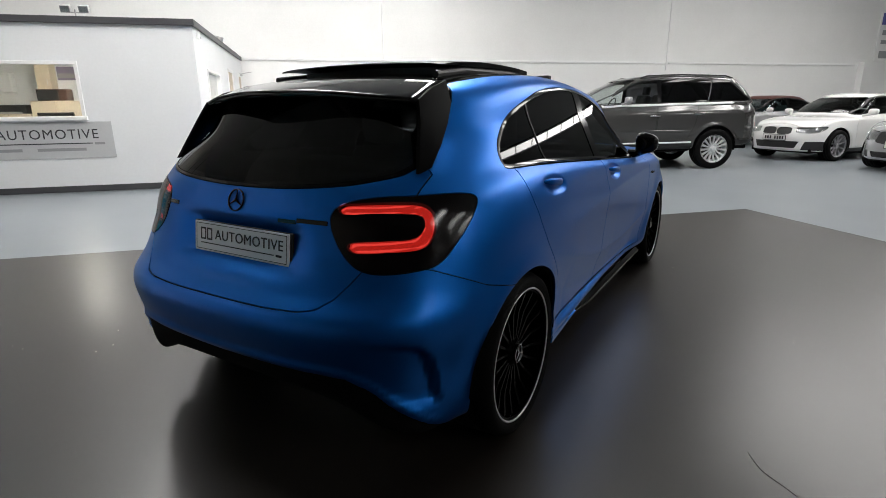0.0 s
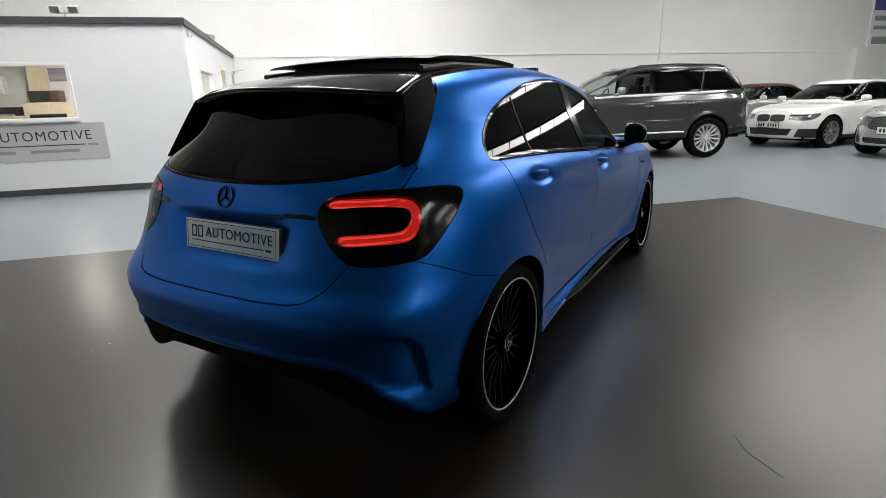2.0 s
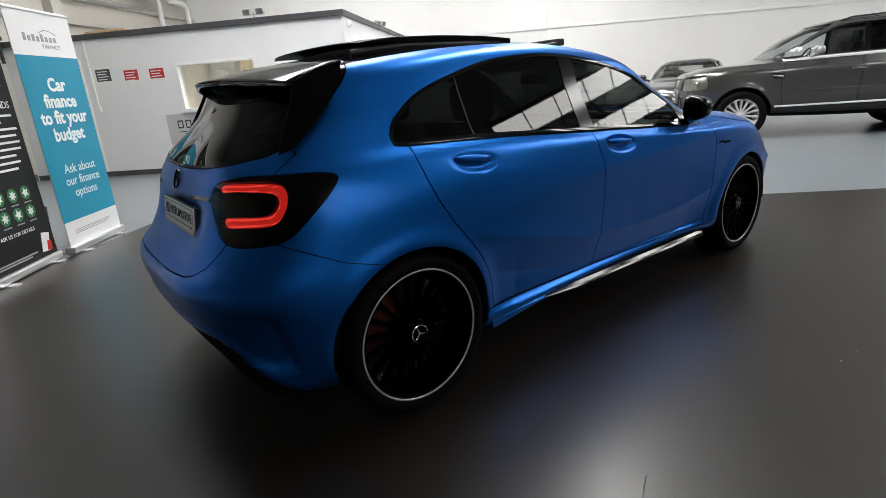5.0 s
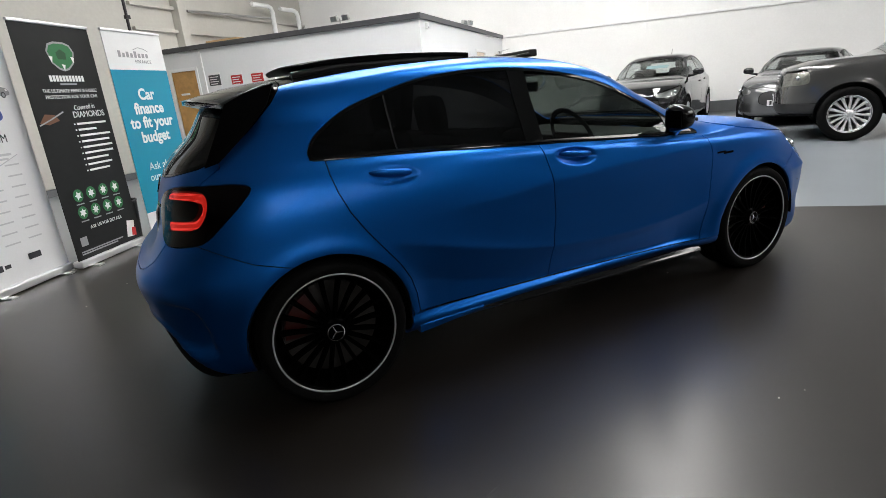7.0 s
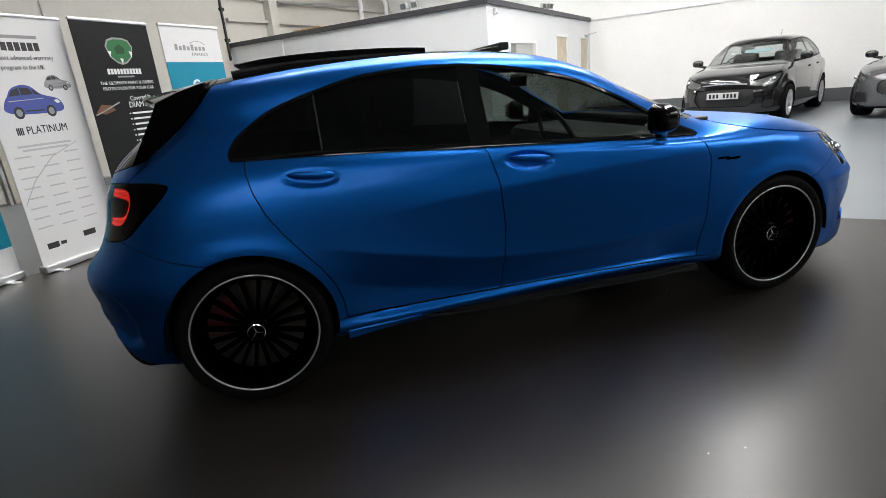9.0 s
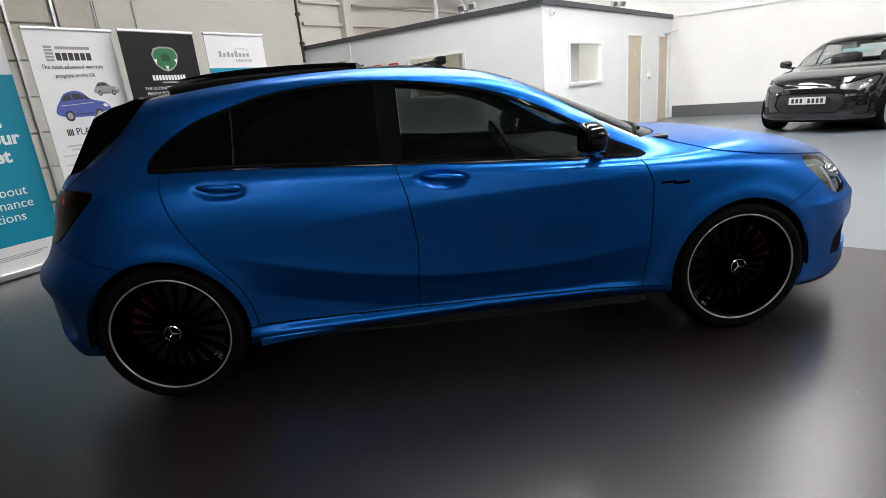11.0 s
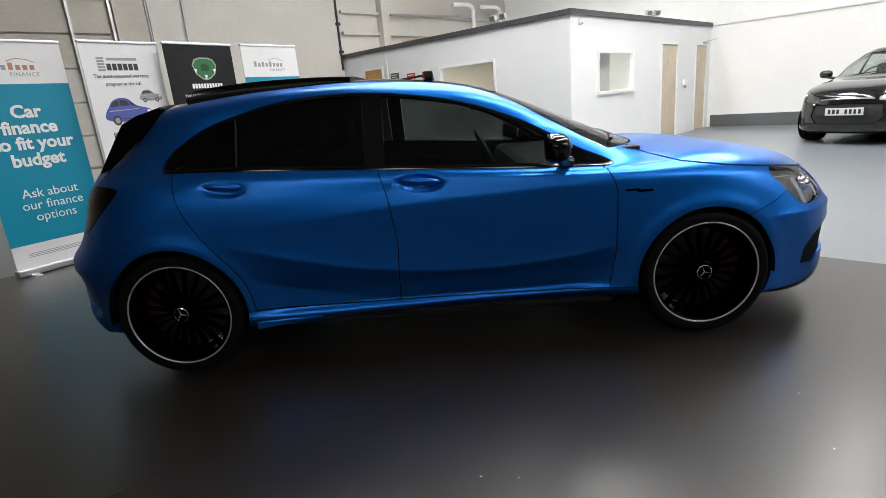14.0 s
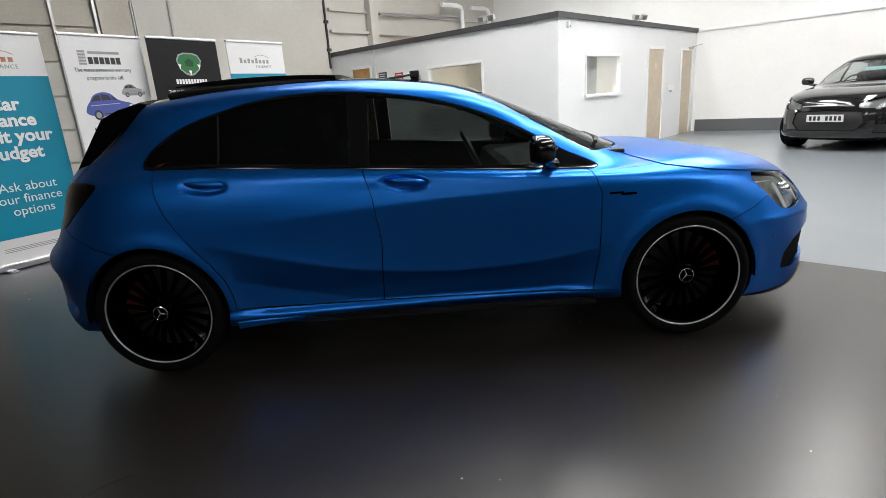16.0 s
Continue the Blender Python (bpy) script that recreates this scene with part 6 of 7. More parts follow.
wall_cabinet(-6.10, -5.86, 9.4, 1.63, 2.14, 0.30, 1, M_MAPLE, "cream wall cabinets in the office")
pic = new("wall_poster")
pic.location = (-5.67, 9.4, 1.95)
tagged(pic, "small grey-purple poster on the office wall", "poster")
part("sheet", box(-0.17, -0.006, -0.13, 0.17, -0.002, 0.13, 0.001), M_POSTER, pic)
part("print_band", box(-0.17, -0.008, -0.09, 0.17, -0.0055, 0.0), M_INKL, pic)
wall_cabinet(-6.95, -6.24, 9.4, 0.02, 1.18, 0.5, 2, M_MAPLE, "cream base cabinets in the office")
wall_cabinet(-6.22, -4.9, 9.4, 0.02, 1.42, 0.45, 3, M_MAPLE, "tall cream cabinets beside the base cabinets")
mi = new("microwave_oven")
mi.location = (-5.86, 9.18, 1.42)
tagged(mi, "brown microwave oven on the tall office cabinets", "microwave")
part("body", box(-0.26, -0.16, 0, 0.26, 0.16, 0.22, 0.01), M_BROWN, mi)
part("door", box(-0.25, -0.175, 0.015, 0.12, -0.161, 0.205, 0.004), M_BLACKP, mi)
# white boiler, black coffee machine and dark chair behind the window
boiler = link("boiler", box(-6.78, 9.2, 1.58, -6.58, 9.4, 1.95, 0.02), M_UPVC)
tagged(boiler, "white wall boiler in the office", "boiler")
mw = new("coffee_machine")
mw.location = (-6.55, 9.12, 1.18)
tagged(mw, "black coffee machine on the office cabinets", "coffee machine")
part("body", box(-0.24, -0.18, 0, 0.24, 0.18, 0.17, 0.02), M_BLACKP, mw)
part("tray", box(-0.18, -0.26, 0.0, 0.18, -0.2, 0.04, 0.006), M_STEEL, mw)
desk = new("office_desk")
desk.location = (-5.0, 7.2, 0.02)
tagged(desk, "dark office desk below the window", "desk")
part("desktop", box(-0.8, -0.35, 0.70, 0.8, 0.35, 0.73, 0.004), M_CABIN, desk)
for x in (-0.75, 0.72):
    part("leg", box(x, -0.3, 0, x + 0.03, 0.3, 0.70), M_CABIN, desk)
mon = new("monitor")
mon.location = (-5.15, 7.2, 0.75)
tagged(mon, "black computer monitor on the desk", "monitor")
part("screen", box(-0.27, -0.02, 0.12, 0.27, 0.02, 0.46, 0.006), M_BLACKP, mon)
part("stand", box(-0.1, -0.08, 0, 0.1, 0.08, 0.02, 0.004, box(-0.02, -0.01, 0.02, 0.02, 0.01, 0.14)), M_BLACKP, mon)
# blinds of the side window
bl = new("vertical_blind")
bl.location = (OX - T - 0.05, (W2[1 - 1] + W2[2]) / 2, 0)
tagged(bl, "pale grey vertical blind half drawn in the window", "blind")
part("rail", box(-0.05, -0.72, 1.9, 0.06, 0.72, 1.94, 0.004), M_UPVC, bl)
M_BLIND = mat("blind_fabric", (0.5, 0.5, 0.48), 0.8, grain=0.03)
for k in range(9):
    part("slat", box(-0.03, -0.66 + 0.085 * k, 1.12, -0.022, -0.58 + 0.085 * k, 1.9), M_BLIND, bl)


def flush_door(name, axis, at, u0, u1, h, material, label, handle_at):
    d = new(name)
    structure(d, label)
    def bx(a, b, c, e, z0, z1, **k):
        return box(a, c, z0, b, e, z1, **k) if axis == "x" else box(c, a, z0, e, b, z1, **k)
    s = -1 if axis == "x" else 1
    o = lambda p: at + s * p
    bm = bx(u0 - 0.06, u0, min(o(0.015), o(-0.12)), max(o(0.015), o(-0.12)), 0.004, h + 0.06, bevel=0.003)
    bx(u1, u1 + 0.06, min(o(0.015), o(-0.12)), max(o(0.015), o(-0.12)), 0.004, h + 0.06, bevel=0.003, bm=bm)
    bx(u0, u1, min(o(0.015), o(-0.12)), max(o(0.015), o(-0.12)), h, h + 0.06, bevel=0.003, bm=bm)
    part("door_frame", bm, M_UPVC, d)
    part("door_leaf", bx(u0 + 0.004, u1 - 0.004, min(o(-0.01), o(-0.055)), max(o(-0.01), o(-0.055)), 0.008, h - 0.004, bevel=0.002), material, d)
    hb = bx(handle_at - 0.02, handle_at + 0.02, min(o(-0.01), o(0.0)), max(o(-0.01), o(0.0)), 0.95, 1.12, bevel=0.003)
    bx(handle_at - 0.06, handle_at + 0.015, min(o(0.03), o(0.045)), max(o(0.03), o(0.045)), 1.04, 1.06, bevel=0.004, bm=hb)
    bx(handle_at - 0.008, handle_at + 0.008, min(o(-0.01), o(0.04)), max(o(-0.01), o(0.04)), 1.04, 1.06, bm=hb)
    part("door_handle", hb, M_STEEL, d)
    return d


d1 = flush_door("door_1", "x", OY, D0[0], D0[2], 2.10, M_OAK, "oak veneer office door in a white frame", D0[2] - 0.08)
part("door_sign", box(-8.25, OY + 0.0, 1.62, -8.02, OY + 0.008, 1.66, 0.002), M_PAPER, d1)
d2 = flush_door("door_2", "y", OX, 9.90, 10.72, 2.04, M_BEIGE, "beige flush door, closed", 10.63)
part("door_sign", box(OX - 0.008, 10.26, 1.62, OX + 0.0, 10.36, 1.74, 0.002), M_MAPLE, d2)
d3 = flush_door("door_3", "y", OX, 11.90, 12.58, 2.04, M_BEIGE, "beige flush door with a closer, closed", 11.98)
part("door_closer", box(OX, 12.3, 2.06, OX + 0.06, 12.52, 2.12, 0.006, tube([(OX + 0.04, 12.45, 2.12), (OX + 0.30, 12.40, 2.16)], 0.01, 6)), M_STEEL, d3)
sock = new("wall_switch_box")
sock.location = (OX, 11.15, 1.18)
tagged(sock, "white dispenser box on the office wall", "dispenser")
part("body", box(0.002, -0.07, -0.06, 0.09, 0.07, 0.08, 0.012), M_UPVC, sock)
part("nozzle", box(0.02, -0.03, -0.11, 0.07, 0.03, -0.06, 0.008), M_STEEL, sock)

# sign board under the office window
sb = new("sign_board")
sb.location = (-5.13, OY, 0.80)
tagged(sb, "silver-grey sign board with dark lettering under the office window", "sign")
part("board", box(-1.12, -0.008, -0.275, 1.12, -0.002, 0.275, 0.002), M_SIGNGREY, sb)
words("AUTOMOTIVE", 0.205, pose(0.235, -0.009, 0.085, 90, 0, 0), M_INK, sb, spacing=1.12, squeeze=0.97)
for x in (-0.86, -0.70):
    part("sign_mark", box(x - 0.055, -0.011, 0.015, x + 0.055, -0.0075, 0.038, 0, box(x - 0.055, -0.011, 0.137, x + 0.055, -0.0075, 0.16, 0, box(x + 0.035, -0.011, 0.038, x + 0.055, -0.0075, 0.137, 0, box(x - 0.055, -0.011, 0.038, x - 0.035, -0.0075, 0.137)))), M_INK, sb)
part("sign_rule", box(-0.92, -0.0105, -0.055, 0.82, -0.0075, -0.04), M_INK, sb)
part("sign_bar", box(-0.90, -0.0105, -0.16, -0.14, -0.0075, -0.115), M_INKL, sb)
part("sign_bar", box(0.06, -0.0105, -0.16, 0.72, -0.0075, -0.115), M_INKL, sb)
part("sign_bar", box(0.85, -0.0105, -0.07, 0.99, -0.0075, -0.035), M_INKL, sb)


def notice(x0, x1, z0, z1, field, label):
    ob = new("wall_notice")
    ob.location = ((x0 + x1) / 2, OY, (z0 + z1) / 2)
    tagged(ob, label, "notice", "notices beside the office door")
    w, h = (x1 - x0) / 2, (z1 - z0) / 2
    part("backing", box(-w, -0.007, -h, w, -0.002, h, 0.001), M_PAPER, ob)
    part("field", box(-w, -0.009, -h + 0.06, w, -0.0065, h - 0.05), field, ob)
    for k in range(4):
        part("print_bar", box(-w + 0.03, -0.0105, h - 0.10 - 0.045 * k, w - 0.05 - 0.03 * (k % 2), -0.0085, h - 0.085 - 0.045 * k), M_PAPER, ob)


notice(-7.44, -7.15, 1.69, 2.01, M_FASCIA, "black and white printed notice on the office wall")
notice(-6.88, -6.61, 1.67, 1.96, M_RED, "red and white printed notice on the office wall")
notice(-6.38, -6.10, 1.67, 1.95, M_RED, "red and white printed notice on the office wall")
# white conduit beside the door and flood lamps on the roof
structure(link("trim", box(-7.56, OY - 0.025, 1.3, -7.52, OY - 0.002, 2.48, 0.004, box(-7.585, OY - 0.04, 1.22, -7.495, OY - 0.002, 1.32, 0.006)), M_UPVC), "white conduit and switch on the office wall")


def flood_lamps(x, y, z, turn):
    ob = new("flood_lamps")
    ob.matrix_basis = pose(x, y, z, 0, 0, turn)
    tagged(ob, "pair of small flood lamps on a bracket on the office roof", "flood lamp", "lamps on the office roof")
    part("bracket", tube([(0, 0, 0), (0, 0, 0.10)], 0.012, 8, tube([(-0.12, 0, 0.06), (0.12, 0, 0.06)], 0.01, 8)), M_STEEL, ob)
    for sx in (-0.12, 0.12):
        hd = box(-0.065, -0.04, -0.05, 0.065, 0.04, 0.05, 0.008)
        hd.transform(pose(sx, 0, 0.11, 20, 0, 0))
        lamp = part("lamp_head", hd, M_STEEL, ob)
        gl = box(-0.055, -0.046, -0.04, 0.055, -0.041, 0.04)
        gl.transform(pose(sx, 0, 0.11, 20, 0, 0))
        part("lens", gl, M_CLEAR, lamp)


flood_lamps(-4.25, OY + 0.05, 2.575, 0)
flood_lamps(OX - 0.1, 9.6, 2.575, 70)
cam_box = new("alarm_sensor")
cam_box.location = (OX + 0.002, 6.42, 2.38)
tagged(cam_box, "small white sensor on the office wall corner", "sensor")
part("body", box(0, -0.035, -0.06, 0.06, 0.035, 0.05, 0.012), M_UPVC, cam_box)
part("lens", box(0.055, -0.02, -0.05, 0.066, 0.02, -0.02, 0.004), M_INKL, cam_box)


# ---- west wall: sectional door, flat panel, columns and pipes ----
structure(link("wall_panel", box(X0 + 0.002, 2.35, 0.16, X0 + 0.05, 6.05, ZC - 0.6, 0.004), M_CREAM), "large flat cream door panel")
structure(link("baseboard", box(X0 + 0.002, 2.35, 0.004, X0 + 0.03, 6.05, 0.14), M_SKIRT), "dark gap strip under the panel")
sec = new("sectional_door")
sec.location = (X0, 0, 0)
structure(sec, "cream sectional overhead door with dark joints")
# panels from the fifth up take the darker cream
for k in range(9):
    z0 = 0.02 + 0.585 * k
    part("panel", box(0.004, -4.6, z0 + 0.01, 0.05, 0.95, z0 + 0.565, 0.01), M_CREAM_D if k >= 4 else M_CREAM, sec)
for y in (-2.6, -0.85, 0.30, 0.97):
    part("track", box(0.05, y, 0.004, 0.11, y + 0.045, 5.4, 0.004), M_STEEL, sec)
part("door_frame", box(0.004, 1.05, 0.004, 0.09, 1.60, 5.9, 0.01), M_CREAM_D, sec)
part("door_frame", box(0.004, 1.66, 0.004, 0.07, 2.30, 5.9, 0.01), M_CREAM, sec)
for y in (1.62, 2.31):
    structure(link("trim", tube([(X0 + 0.09, y, 0.004), (X0 + 0.09, y, 5.9)], 0.022, 8), M_STEEL), "galvanised door track pipe")
bm = tube([(X0 + 0.07, 6.02, 2.2), (X0 + 0.07, 6.02, ZC - 0.02)], 0.03, 8)
for z in (2.6, 3.25, 3.9):
    box(X0 + 0.03, 5.97, z, X0 + 0.12, 6.07, z + 0.07, bm=bm)
structure(link("trim", bm, M_BLACKP), "black cable conduit with clips in the corner")
# above the office roof
structure(link("column", box(X0 + 0.002, 7.35, 2.55, X0 + 0.22, 7.60, ZC, 0.01), M_CREAM), "cream painted steel column")
for z in (3.05, 3.55, 4.6):
    structure(link("beam", box(X0 + 0.002, 6.15, z, X0 + 0.10, Y1, z + 0.07, 0.005), M_CREAM), "cream sheeting rail")
structure(link("trim", tube([(X0 + 0.16, 7.7, 3.55), (X0 + 0.16, 11.2, 3.66)], 0.03, 8), M_STEEL), "grey service pipe along the wall")
for y in (10.9, 12.2):
    structure(link("trim", tube([(X0 + 0.3, y - 0.9, 3.92), (X0 + 0.3, y - 0.2, 3.94), (X0 + 0.3, y - 0.06, 3.90), (X0 + 0.3, y, 3.80), (X0 + 0.3, y, 2.54)], 0.06, 10), M_UPVC), "white bent flue pipe over the office roof")
crate = link("cardboard_box", box(X0 + 0.5, 7.7, 2.54, X0 + 1.4, 8.7, 2.84, 0.01), mat("cardboard", (0.42, 0.28, 0.14), 0.8, grain=0.08, bump=0.1))
tagged(crate, "brown cardboard box on the office roof", "box")
# wall sign by the far end
ws = new("wall_sign")
ws.location = (20.25, Y1, 3.5)
tagged(ws, "blue and white printed price board high on the wall", "sign")
M_BLUEPRINT = mat("blue_sign_print", (0.10, 0.10, 0.32), 0.4)
part("board", box(-0.85, -0.05, -0.85, 0.85, -0.002, 0.85, 0.006), M_PAPER, ws)
part("field", box(-0.80, -0.056, 0.40, 0.80, -0.049, 0.80), M_BLUEPRINT, ws)
for z0, z1 in ((0.05, 0.22), (-0.25, -0.12), (-0.75, -0.5)):
    part("print_bar", box(-0.7, -0.056, z0, 0.6, -0.049, z1), M_INKL, ws)
structure(link("column", box(18.75, Y1 - 0.25, 0, X1, Y1 - 0.002, 2.6, 0.005), M_WALL), "white boxed pier on the wall")

# ---- roll-up banners ----
M_TEAL = mat("teal_banner_print", (0.0, 0.235, 0.36), 0.42, grain=0.02, grain_size=60)
M_BANNERW = mat("white_banner_print", (0.74, 0.74, 0.74), 0.42, grain=0.015, grain_size=60)
M_FAINT = mat("faint_grey_print", (0.52, 0.52, 0.53), 0.5)
M_BANNERB = mat("black_banner_print", (0.010, 0.0105, 0.011), 0.42, grain=0.1, grain_size=10, spec=0.25)
M_GREEN = mat("green_print", (0.02, 0.16, 0.05), 0.45)
M_DARKGREEN = mat("dark_green_print", (0.008, 0.07, 0.02), 0.45)
M_CARBLUE = mat("violet_blue_print", (0.07, 0.10, 0.36), 0.45)
M_ORANGE = mat("orange_print", (0.46, 0.20, 0.13), 0.45)


def banner(p0, p1, label, face, height=2.1):
    """A roll-up stand between two floor points; local x runs along it, y is up, z faces the viewer."""
    a, b = Vector((*p0, 0)), Vector((*p1, 0))
    w = (b - a).length
    turn = math.degrees(math.atan2(b.y - a.y, b.x - a.x))
    ob = new("roll_up_banner")
    ob.matrix_basis = pose(a.x, a.y, 0, 0, 0, turn) @ pose(0, 0, 0, 90, 0, 0) @ Matrix.Diagonal((1, 1.014, 1, 1))
    tagged(ob, label, "banner", "roll-up banners")
    part("cassette", box(-0.01, 0.012, -0.06, w + 0.01, 0.075, 0.04, 0.012), M_ALU, ob)
    part("sheet", box(0, 0.06, -0.004, w, height - 0.015, 0.004), face, ob)
    part("top_rail", box(-0.004, height - 0.025, -0.014, w + 0.004, height, 0.014, 0.006), M_ALU, ob)
    part("pole", tube([(w / 2, 0.07, -0.05), (w / 2, height - 0.02, -0.02)], 0.01, 8), M_STEEL, ob)
    for x in (0.12, w - 0.12):
        part("foot", box(x - 0.035, 0.0, -0.16, x + 0.035, 0.014, 0.12, 0.004), M_ALU, ob)
    return ob, w


def bars(ob, rows, material, name="print_bar", z=0.0046):
    for x0, y0, x1, y1 in rows:
        part(name, box(x0, y0, z - 0.001, x1, y1, z + 0.0008), material, ob)


def patch(ob, outline, material, name, z=0.0048):
    bm = prism([(x, y) for x, y in outline], 0.0012)
    bm.transform(Matrix(((1, 0, 0, 0), (0, 0, 1, 0), (0, 1, 0, 0), (0, 0, 0, 1))))
    bm.transform(Matrix.Translation((0, 0, z - 0.0006)))
    bmesh.ops.recalc_face_normals(bm, faces=bm.faces)
    return part(name, bm, material, ob)


def finance_banner(p0, p1, accent):
    ob, w = banner(p0, p1, "white and teal roll-up banner advertising car finance", M_BANNERW)
    bars(ob, [(0, 0.29, w, 1.72)], M_TEAL, "teal_panel", 0.0042)
    k = w / 0.84
    for text, x, y, s in (("Car", 0.42, 1.475, 0.155), ("finance", 0.42, 1.335, 0.155), ("to fit your", 0.42, 1.195, 0.155), ("budget", 0.42, 1.045, 0.155)):
        words(text, s, pose(x * k, y, 0.0062), M_PAPER, ob, squeeze=1.02 * k, bold=0.005)
    for text, y in (("Ask about", 0.745), ("our finance", 0.635), ("options", 0.525)):
        words(text, 0.115, pose(0.44 * k, y, 0.0062), M_PAPER, ob, squeeze=k)
    for j, up in enumerate((0.062, 0.042, 0.055, 0.042, 0.062, 0.042, 0.042, 0.042)):
        bars(ob, [((0.16 + 0.056 * j) * k, 1.84, (0.196 + 0.056 * j) * k, 1.84 + up)], (M_INKL if j < 4 else accent), "logo_bar")
    part("logo_swoosh", tube([(0.38 * k, 1.915, 0.005), (0.46 * k, 1.94, 0.005), (0.54 * k, 1.93, 0.005), (0.60 * k, 1.905, 0.005)], 0.003, 6), accent, ob)
    words("FINANCE", 0.05, pose(0.50 * k, 1.80, 0.0062), M_INKL, ob, spacing=1.2)
    bars(ob, [(0.12 * k, 0.20, 0.70 * k, 0.206), (0.12 * k, 0.185, 0.66 * k, 0.191), (0.12 * k, 0.17, 0.62 * k, 0.176)], M_INKL)
    return ob


finance_banner((-3.75, -1.86), (-3.93, -1.03), M_ORANGE)
finance_banner((-3.98, 0.82), (-4.10, 1.64), M_INKL)


def flat_car(ob, x, y, s, paint, name):
    """A printed picture of a small car."""
    shape = [(0, 0.10), (0.02, 0.20), (0.08, 0.27), (0.16, 0.36), (0.30, 0.40), (0.44, 0.38), (0.58, 0.28), (0.78, 0.23), (0.86, 0.17), (0.86, 0.08), (0.70, 0.05), (0.20, 0.05)]
    patch(ob, rounded([(x + s * a, y + s * b) for a, b in shape], 4), paint, name, 0.0052)
    for pane in ([(0.10, 0.27), (0.17, 0.345), (0.26, 0.37), (0.27, 0.28)], [(0.285, 0.28), (0.28, 0.373), (0.41, 0.36), (0.46, 0.285)], [(0.48, 0.285), (0.44, 0.35), (0.50, 0.32), (0.56, 0.275)]):
        patch(ob, [(x + s * a, y + s * b) for a, b in pane], M_INK, "window_print", 0.0060)
    patch(ob, [(x + s * a, y + s * b) for a, b in [(0.74, 0.20), (0.80, 0.21), (0.84, 0.17), (0.78, 0.16)]], M_PAPER, "lamp_print", 0.0060)
    patch(ob, [(x + s * a, y + s * b) for a, b in [(0.08, 0.215), (0.60, 0.235), (0.60, 0.228), (0.08, 0.205)]], M_FAINT, "line_print", 0.0060)
    patch(ob, [(x + s * a, y + s * b) for a, b in [(0.28, 0.08), (0.56, 0.08), (0.56, 0.095), (0.28, 0.095)]], M_INK, "line_print", 0.0060)
    for cx in (0.18, 0.66):
        patch(ob, [(x + s * (cx + 0.075 * math.cos(t)), y + s * (0.07 + 0.075 * math.sin(t))) for t in (2 * math.pi * k / 16 for k in range(16))], M_INK, "wheel_print", 0.0062)
        patch(ob, [(x + s * (cx + 0.045 * math.cos(t)), y + s * (0.07 + 0.045 * math.sin(t))) for t in (2 * math.pi * k / 12 for k in range(12))], M_INKL, "wheel_print", 0.0068)


sec_b, w = banner((-3.81, -0.905), (-3.995, -0.015), "white roll-up banner advertising a warranty with printed cars", M_BANNERW)
sec_b.matrix_basis = sec_b.matrix_basis @ Matrix.Diagonal((0.87, 1, 1, 1))
bars(sec_b, [(0.16, 1.925 - 0.028 * k, 0.24, 1.945 - 0.028 * k) for k in range(5)], M_INKL, "logo_bar")
bars(sec_b, [(0.27, 1.915, 0.62, 1.94)], M_INKL, "logo_bar")
bars(sec_b, [(0.26 + 0.062 * k, 1.82, 0.31 + 0.062 * k, 1.885) for k in range(6)], M_INK, "logo_bar")
words("The most advanced warranty", 0.052, pose(0.41, 1.765, 0.0062), M_INK, sec_b, spacing=1.12, squeeze=0.92)
words("program in the UK", 0.052, pose(0.41, 1.690, 0.0062), M_INK, sec_b, spacing=1.12, squeeze=0.92)
flat_car(sec_b, 0.12, 1.29, 0.66, M_CARBLUE, "car_print")
flat_car(sec_b, 0.56, 1.50, 0.32, M_INKL, "car_print")
bars(sec_b, [(0.16 + 0.017 * k, 1.16, 0.172 + 0.017 * k, 1.22) for k in range(4)], M_INK, "logo_bar")
words("PLATINUM", 0.092, pose(0.46, 1.19, 0.0062), M_INK, sec_b, squeeze=0.95)
rows = []
for k in range(8):
    z = 0.98 - 0.085 * k
    rows += [(0.06, z, 0.22, z + 0.012), (0.31, z - 0.01, 0.47, z + 0.002), (0.56, z, 0.71, z + 0.012)]
bars(sec_b, rows, M_FAINT)
part("swoosh_print", tube([(0.03, 0.60, 0.004), (0.18, 0.78, 0.004), (0.42, 0.96, 0.004), (0.72, 1.06, 0.004)], 0.004, 6), M_FAINT, sec_b)
bars(sec_b, [(0.10, 0.20, 0.22, 0.25), (0.24, 0.21, 0.30, 0.24), (0.50, 0.22, 0.64, 0.27)], M_INK)
bars(sec_b, [(0.12, 1.06, 0.66, 1.078), (0.16, 1.028, 0.62, 1.044)], M_FAINT)

dk, w = banner((-3.86, -0.11), (-4.03, 0.72), "black roll-up banner with green emblem and printed icons", M_BANNERB)
gem = [(0.30, 1.865), (0.335, 1.925), (0.40, 1.945), (0.51, 1.945), (0.575, 1.925), (0.61, 1.865), (0.575, 1.765), (0.51, 1.715), (0.455, 1.70), (0.40, 1.715), (0.335, 1.765)]
patch(dk, gem, M_INKL, "emblem_print")
patch(dk, [(0.455 + (x - 0.455) * 0.90, 1.83 + (y - 1.83) * 0.86) for x, y in gem], M_GREEN, "emblem_print", 0.0056)
patch(dk, [(0.40, 1.855), (0.455, 1.885), (0.51, 1.855), (0.50, 1.80), (0.41, 1.80)], M_DARKGREEN, "emblem_print", 0.0064)
for x, y in ((0.335, 1.80), (0.575, 1.80), (0.455, 1.735)):
    patch(dk, [(x - 0.02, y + 0.025), (x + 0.02, y + 0.02), (x, y - 0.03)], M_PAPER, "facet_print", 0.0066)
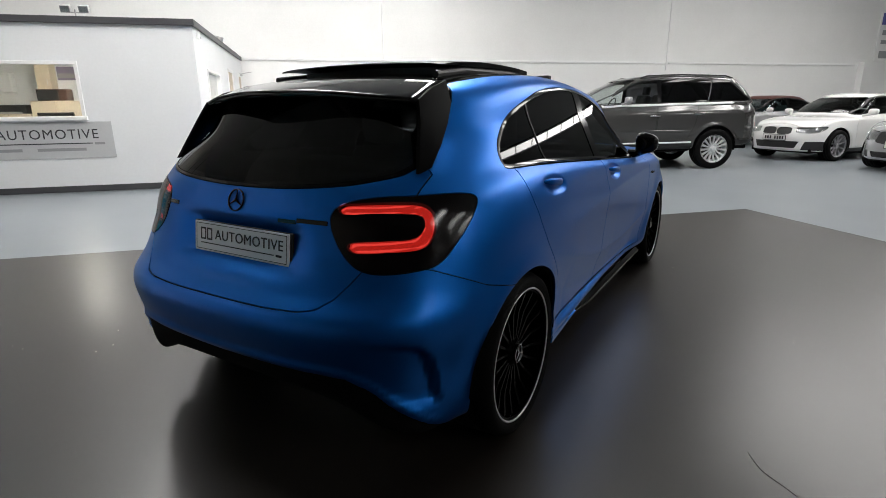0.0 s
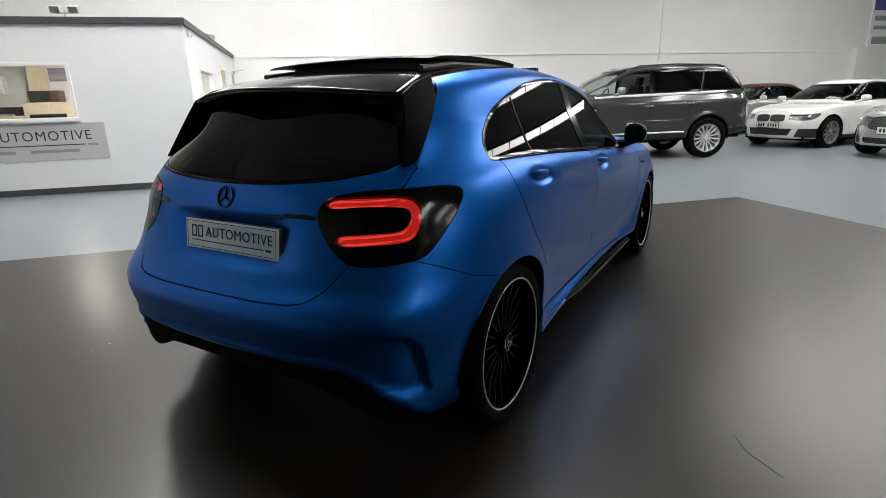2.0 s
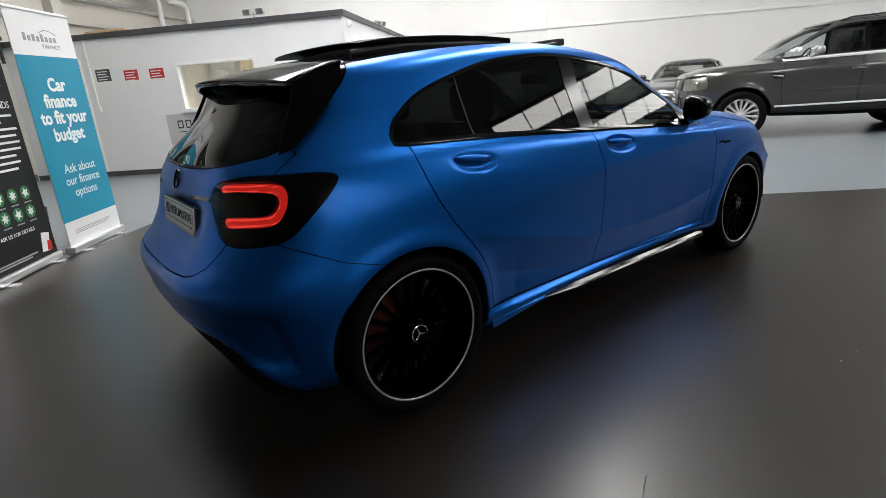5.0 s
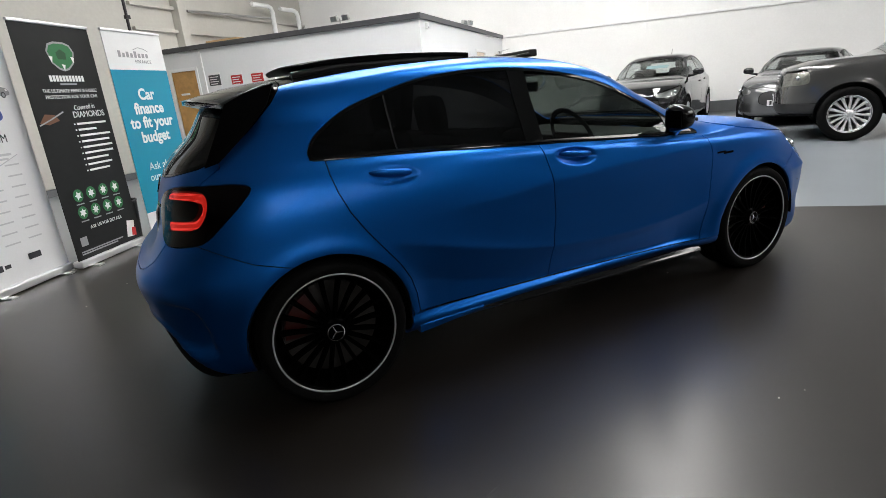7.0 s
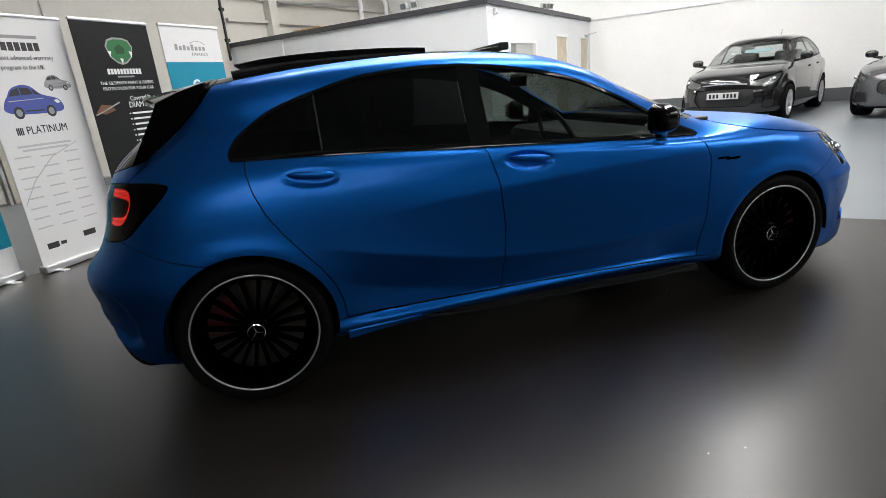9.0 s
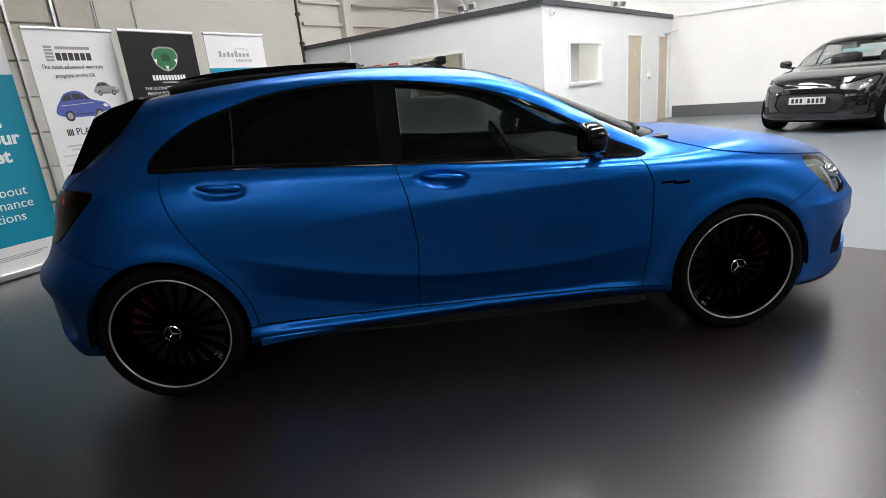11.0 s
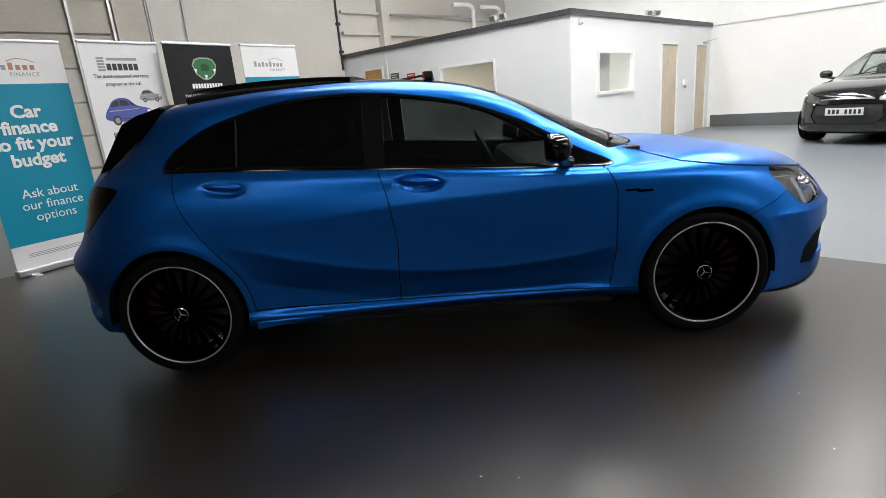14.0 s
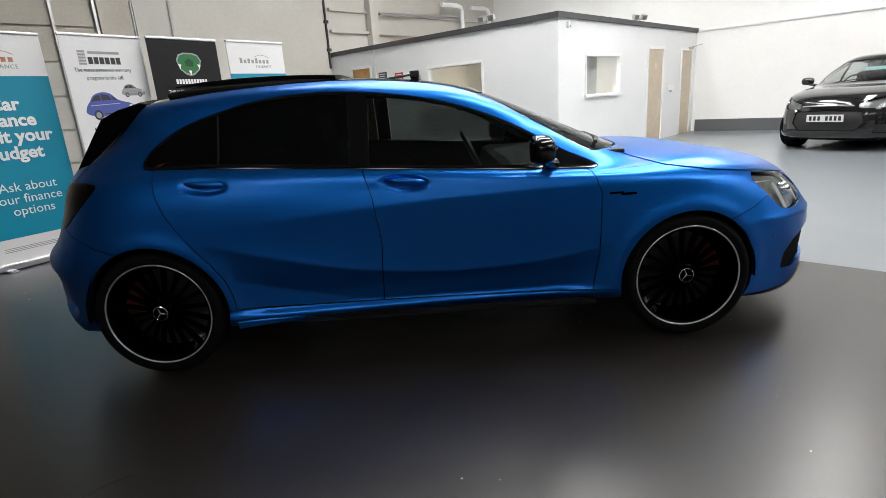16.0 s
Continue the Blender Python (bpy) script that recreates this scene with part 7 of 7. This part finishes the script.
bars(dk, [(0.26 + 0.036 * k, 1.615, 0.287 + 0.036 * k, 1.665) for k in range(11)], M_PAPER, "logo_bar")
bars(dk, [(0.36, 1.585, 0.55, 1.60)], M_INKL, "logo_bar")
words("THE ULTIMATE PAINT & FABRIC", 0.042, pose(0.46, 1.535, 0.0062), M_PAPER, dk, spacing=1.05)
words("PROTECTION FOR YOUR CAR", 0.042, pose(0.46, 1.485, 0.0062), M_PAPER, dk, spacing=1.05)
words("Covered in", 0.062, pose(0.56, 1.392, 0.0062) @ pose(0, 0, 0, 0, 0, 3), M_PAPER, dk, squeeze=0.9)
words("DIAMONDS", 0.078, pose(0.595, 1.328, 0.0062), M_PAPER, dk, squeeze=0.95)
lens = (0.36, 0.22, 0.38, 0.35, 0.37, 0.36, 0.28, 0.31, 0.26)
bars(dk, [(0.42, 1.24 - 0.052 * k, 0.42 + n, 1.258 - 0.052 * k) for k, n in enumerate(lens)], M_PAPER)
bars(dk, [(0.385, 1.243 - 0.052 * k, 0.40, 1.255 - 0.052 * k) for k in range(9)], M_PAPER, "bullet_print")
part("streak_print", tube([(0.02, 1.26, 0.004), (0.14, 1.30, 0.004), (0.30, 1.36, 0.004)], 0.006, 6), M_INKL, dk)
M_SKIN = mat("warm_brown_print", (0.16, 0.07, 0.035), 0.5)
patch(dk, [(0.03, 1.28), (0.10, 1.35), (0.20, 1.34), (0.24, 1.29), (0.12, 1.26)], M_SKIN, "picture_print")
for r in range(2):
    for k in range(4):
        cx, cy = 0.20 + 0.155 * k, 0.635 - 0.155 * r
        disc = lambda q: [(cx + q * math.cos(t), cy + q * math.sin(t)) for t in (2 * math.pi * j / 20 for j in range(20))]
        patch(dk, disc(0.057), M_GREEN, "icon_print")
        n = 5 + (k + r) % 3
        patch(dk, [(cx + (0.042 if j % 2 else 0.022) * math.cos(math.pi * j / n), cy + (0.042 if j % 2 else 0.022) * math.sin(math.pi * j / n)) for j in range(2 * n)], M_PAPER, "icon_print", 0.0058)
        bars(dk, [(cx - 0.045, cy - 0.082, cx + 0.045, cy - 0.072)], M_INKL)
words("ASK US FOR DETAILS", 0.044, pose(0.44, 0.335, 0.0062), M_PAPER, dk)
bars(dk, [(0.08, 0.19, 0.16, 0.27)], M_INKL)
bars(dk, [(0.06, 0.135, 0.60, 0.147), (0.06, 0.115, 0.52, 0.127)], M_INKL)
patch(dk, [(0.66, 0.12), (0.70, 0.28), (0.80, 0.26), (0.76, 0.11)], M_PAPER, "picture_print")
patch(dk, [(0.73, 0.12), (0.75, 0.20), (0.80, 0.19), (0.79, 0.11)], M_RED, "picture_print", 0.0056)

# black bin beside the banner
bn = new("waste_bin")
bn.location = (-4.35, 0.86, 0)
tagged(bn, "small black waste bin behind the banners", "bin")
part("body", lathe([(0.005, 0.005), (0.12, 0.005), (0.15, 0.42), (0.14, 0.42), (0.11, 0.02), (0.005, 0.02)], 24, "z"), M_BLACKP, bn)
part("rim", lathe([(0.148, 0.415), (0.158, 0.425), (0.148, 0.435), (0.138, 0.425)], 24, "z", closed=True), M_BLACKP, bn)

# a fine ridge in the floor paint beside the rear wheel, and crumbs of grit
ridge = tube([(0.42, -1.95, 0.003), (0.40, -2.0, 0.004), (0.385, -2.05, 0.0045), (0.386, -2.09, 0.0045), (0.392, -2.14, 0.004), (0.394, -2.2, 0.003)], 0.0022, 6)
structure(link("floor_ridge", ridge, M_FLOOR_D, smooth=True), "thin raised ridge in the dark floor paint")
rng = random.Random(31)
grit = bmesh.new()
for k in range(46):
    gx, gy, r = rng.uniform(-3.2, 3.4), rng.uniform(-3.6, 0.9), rng.uniform(0.0012, 0.0034)
    if abs(gx) < 1.0 and gy > -2.2:
        gx += 2.0 if gx > 0 else -2.0
    bmesh.ops.create_icosphere(grit, subdivisions=1, radius=r, matrix=Matrix.Translation((gx, gy, 0.004 + r * 0.5)) @ Matrix.Rotation(rng.random() * 3, 4, "Z") @ Matrix.Diagonal((1.8, 1.0, 0.6, 1)))
tagged(link("floor_grit", grit, M_CREAM_D), "small pale crumbs of grit on dark floor", "grit", kind="stuff")
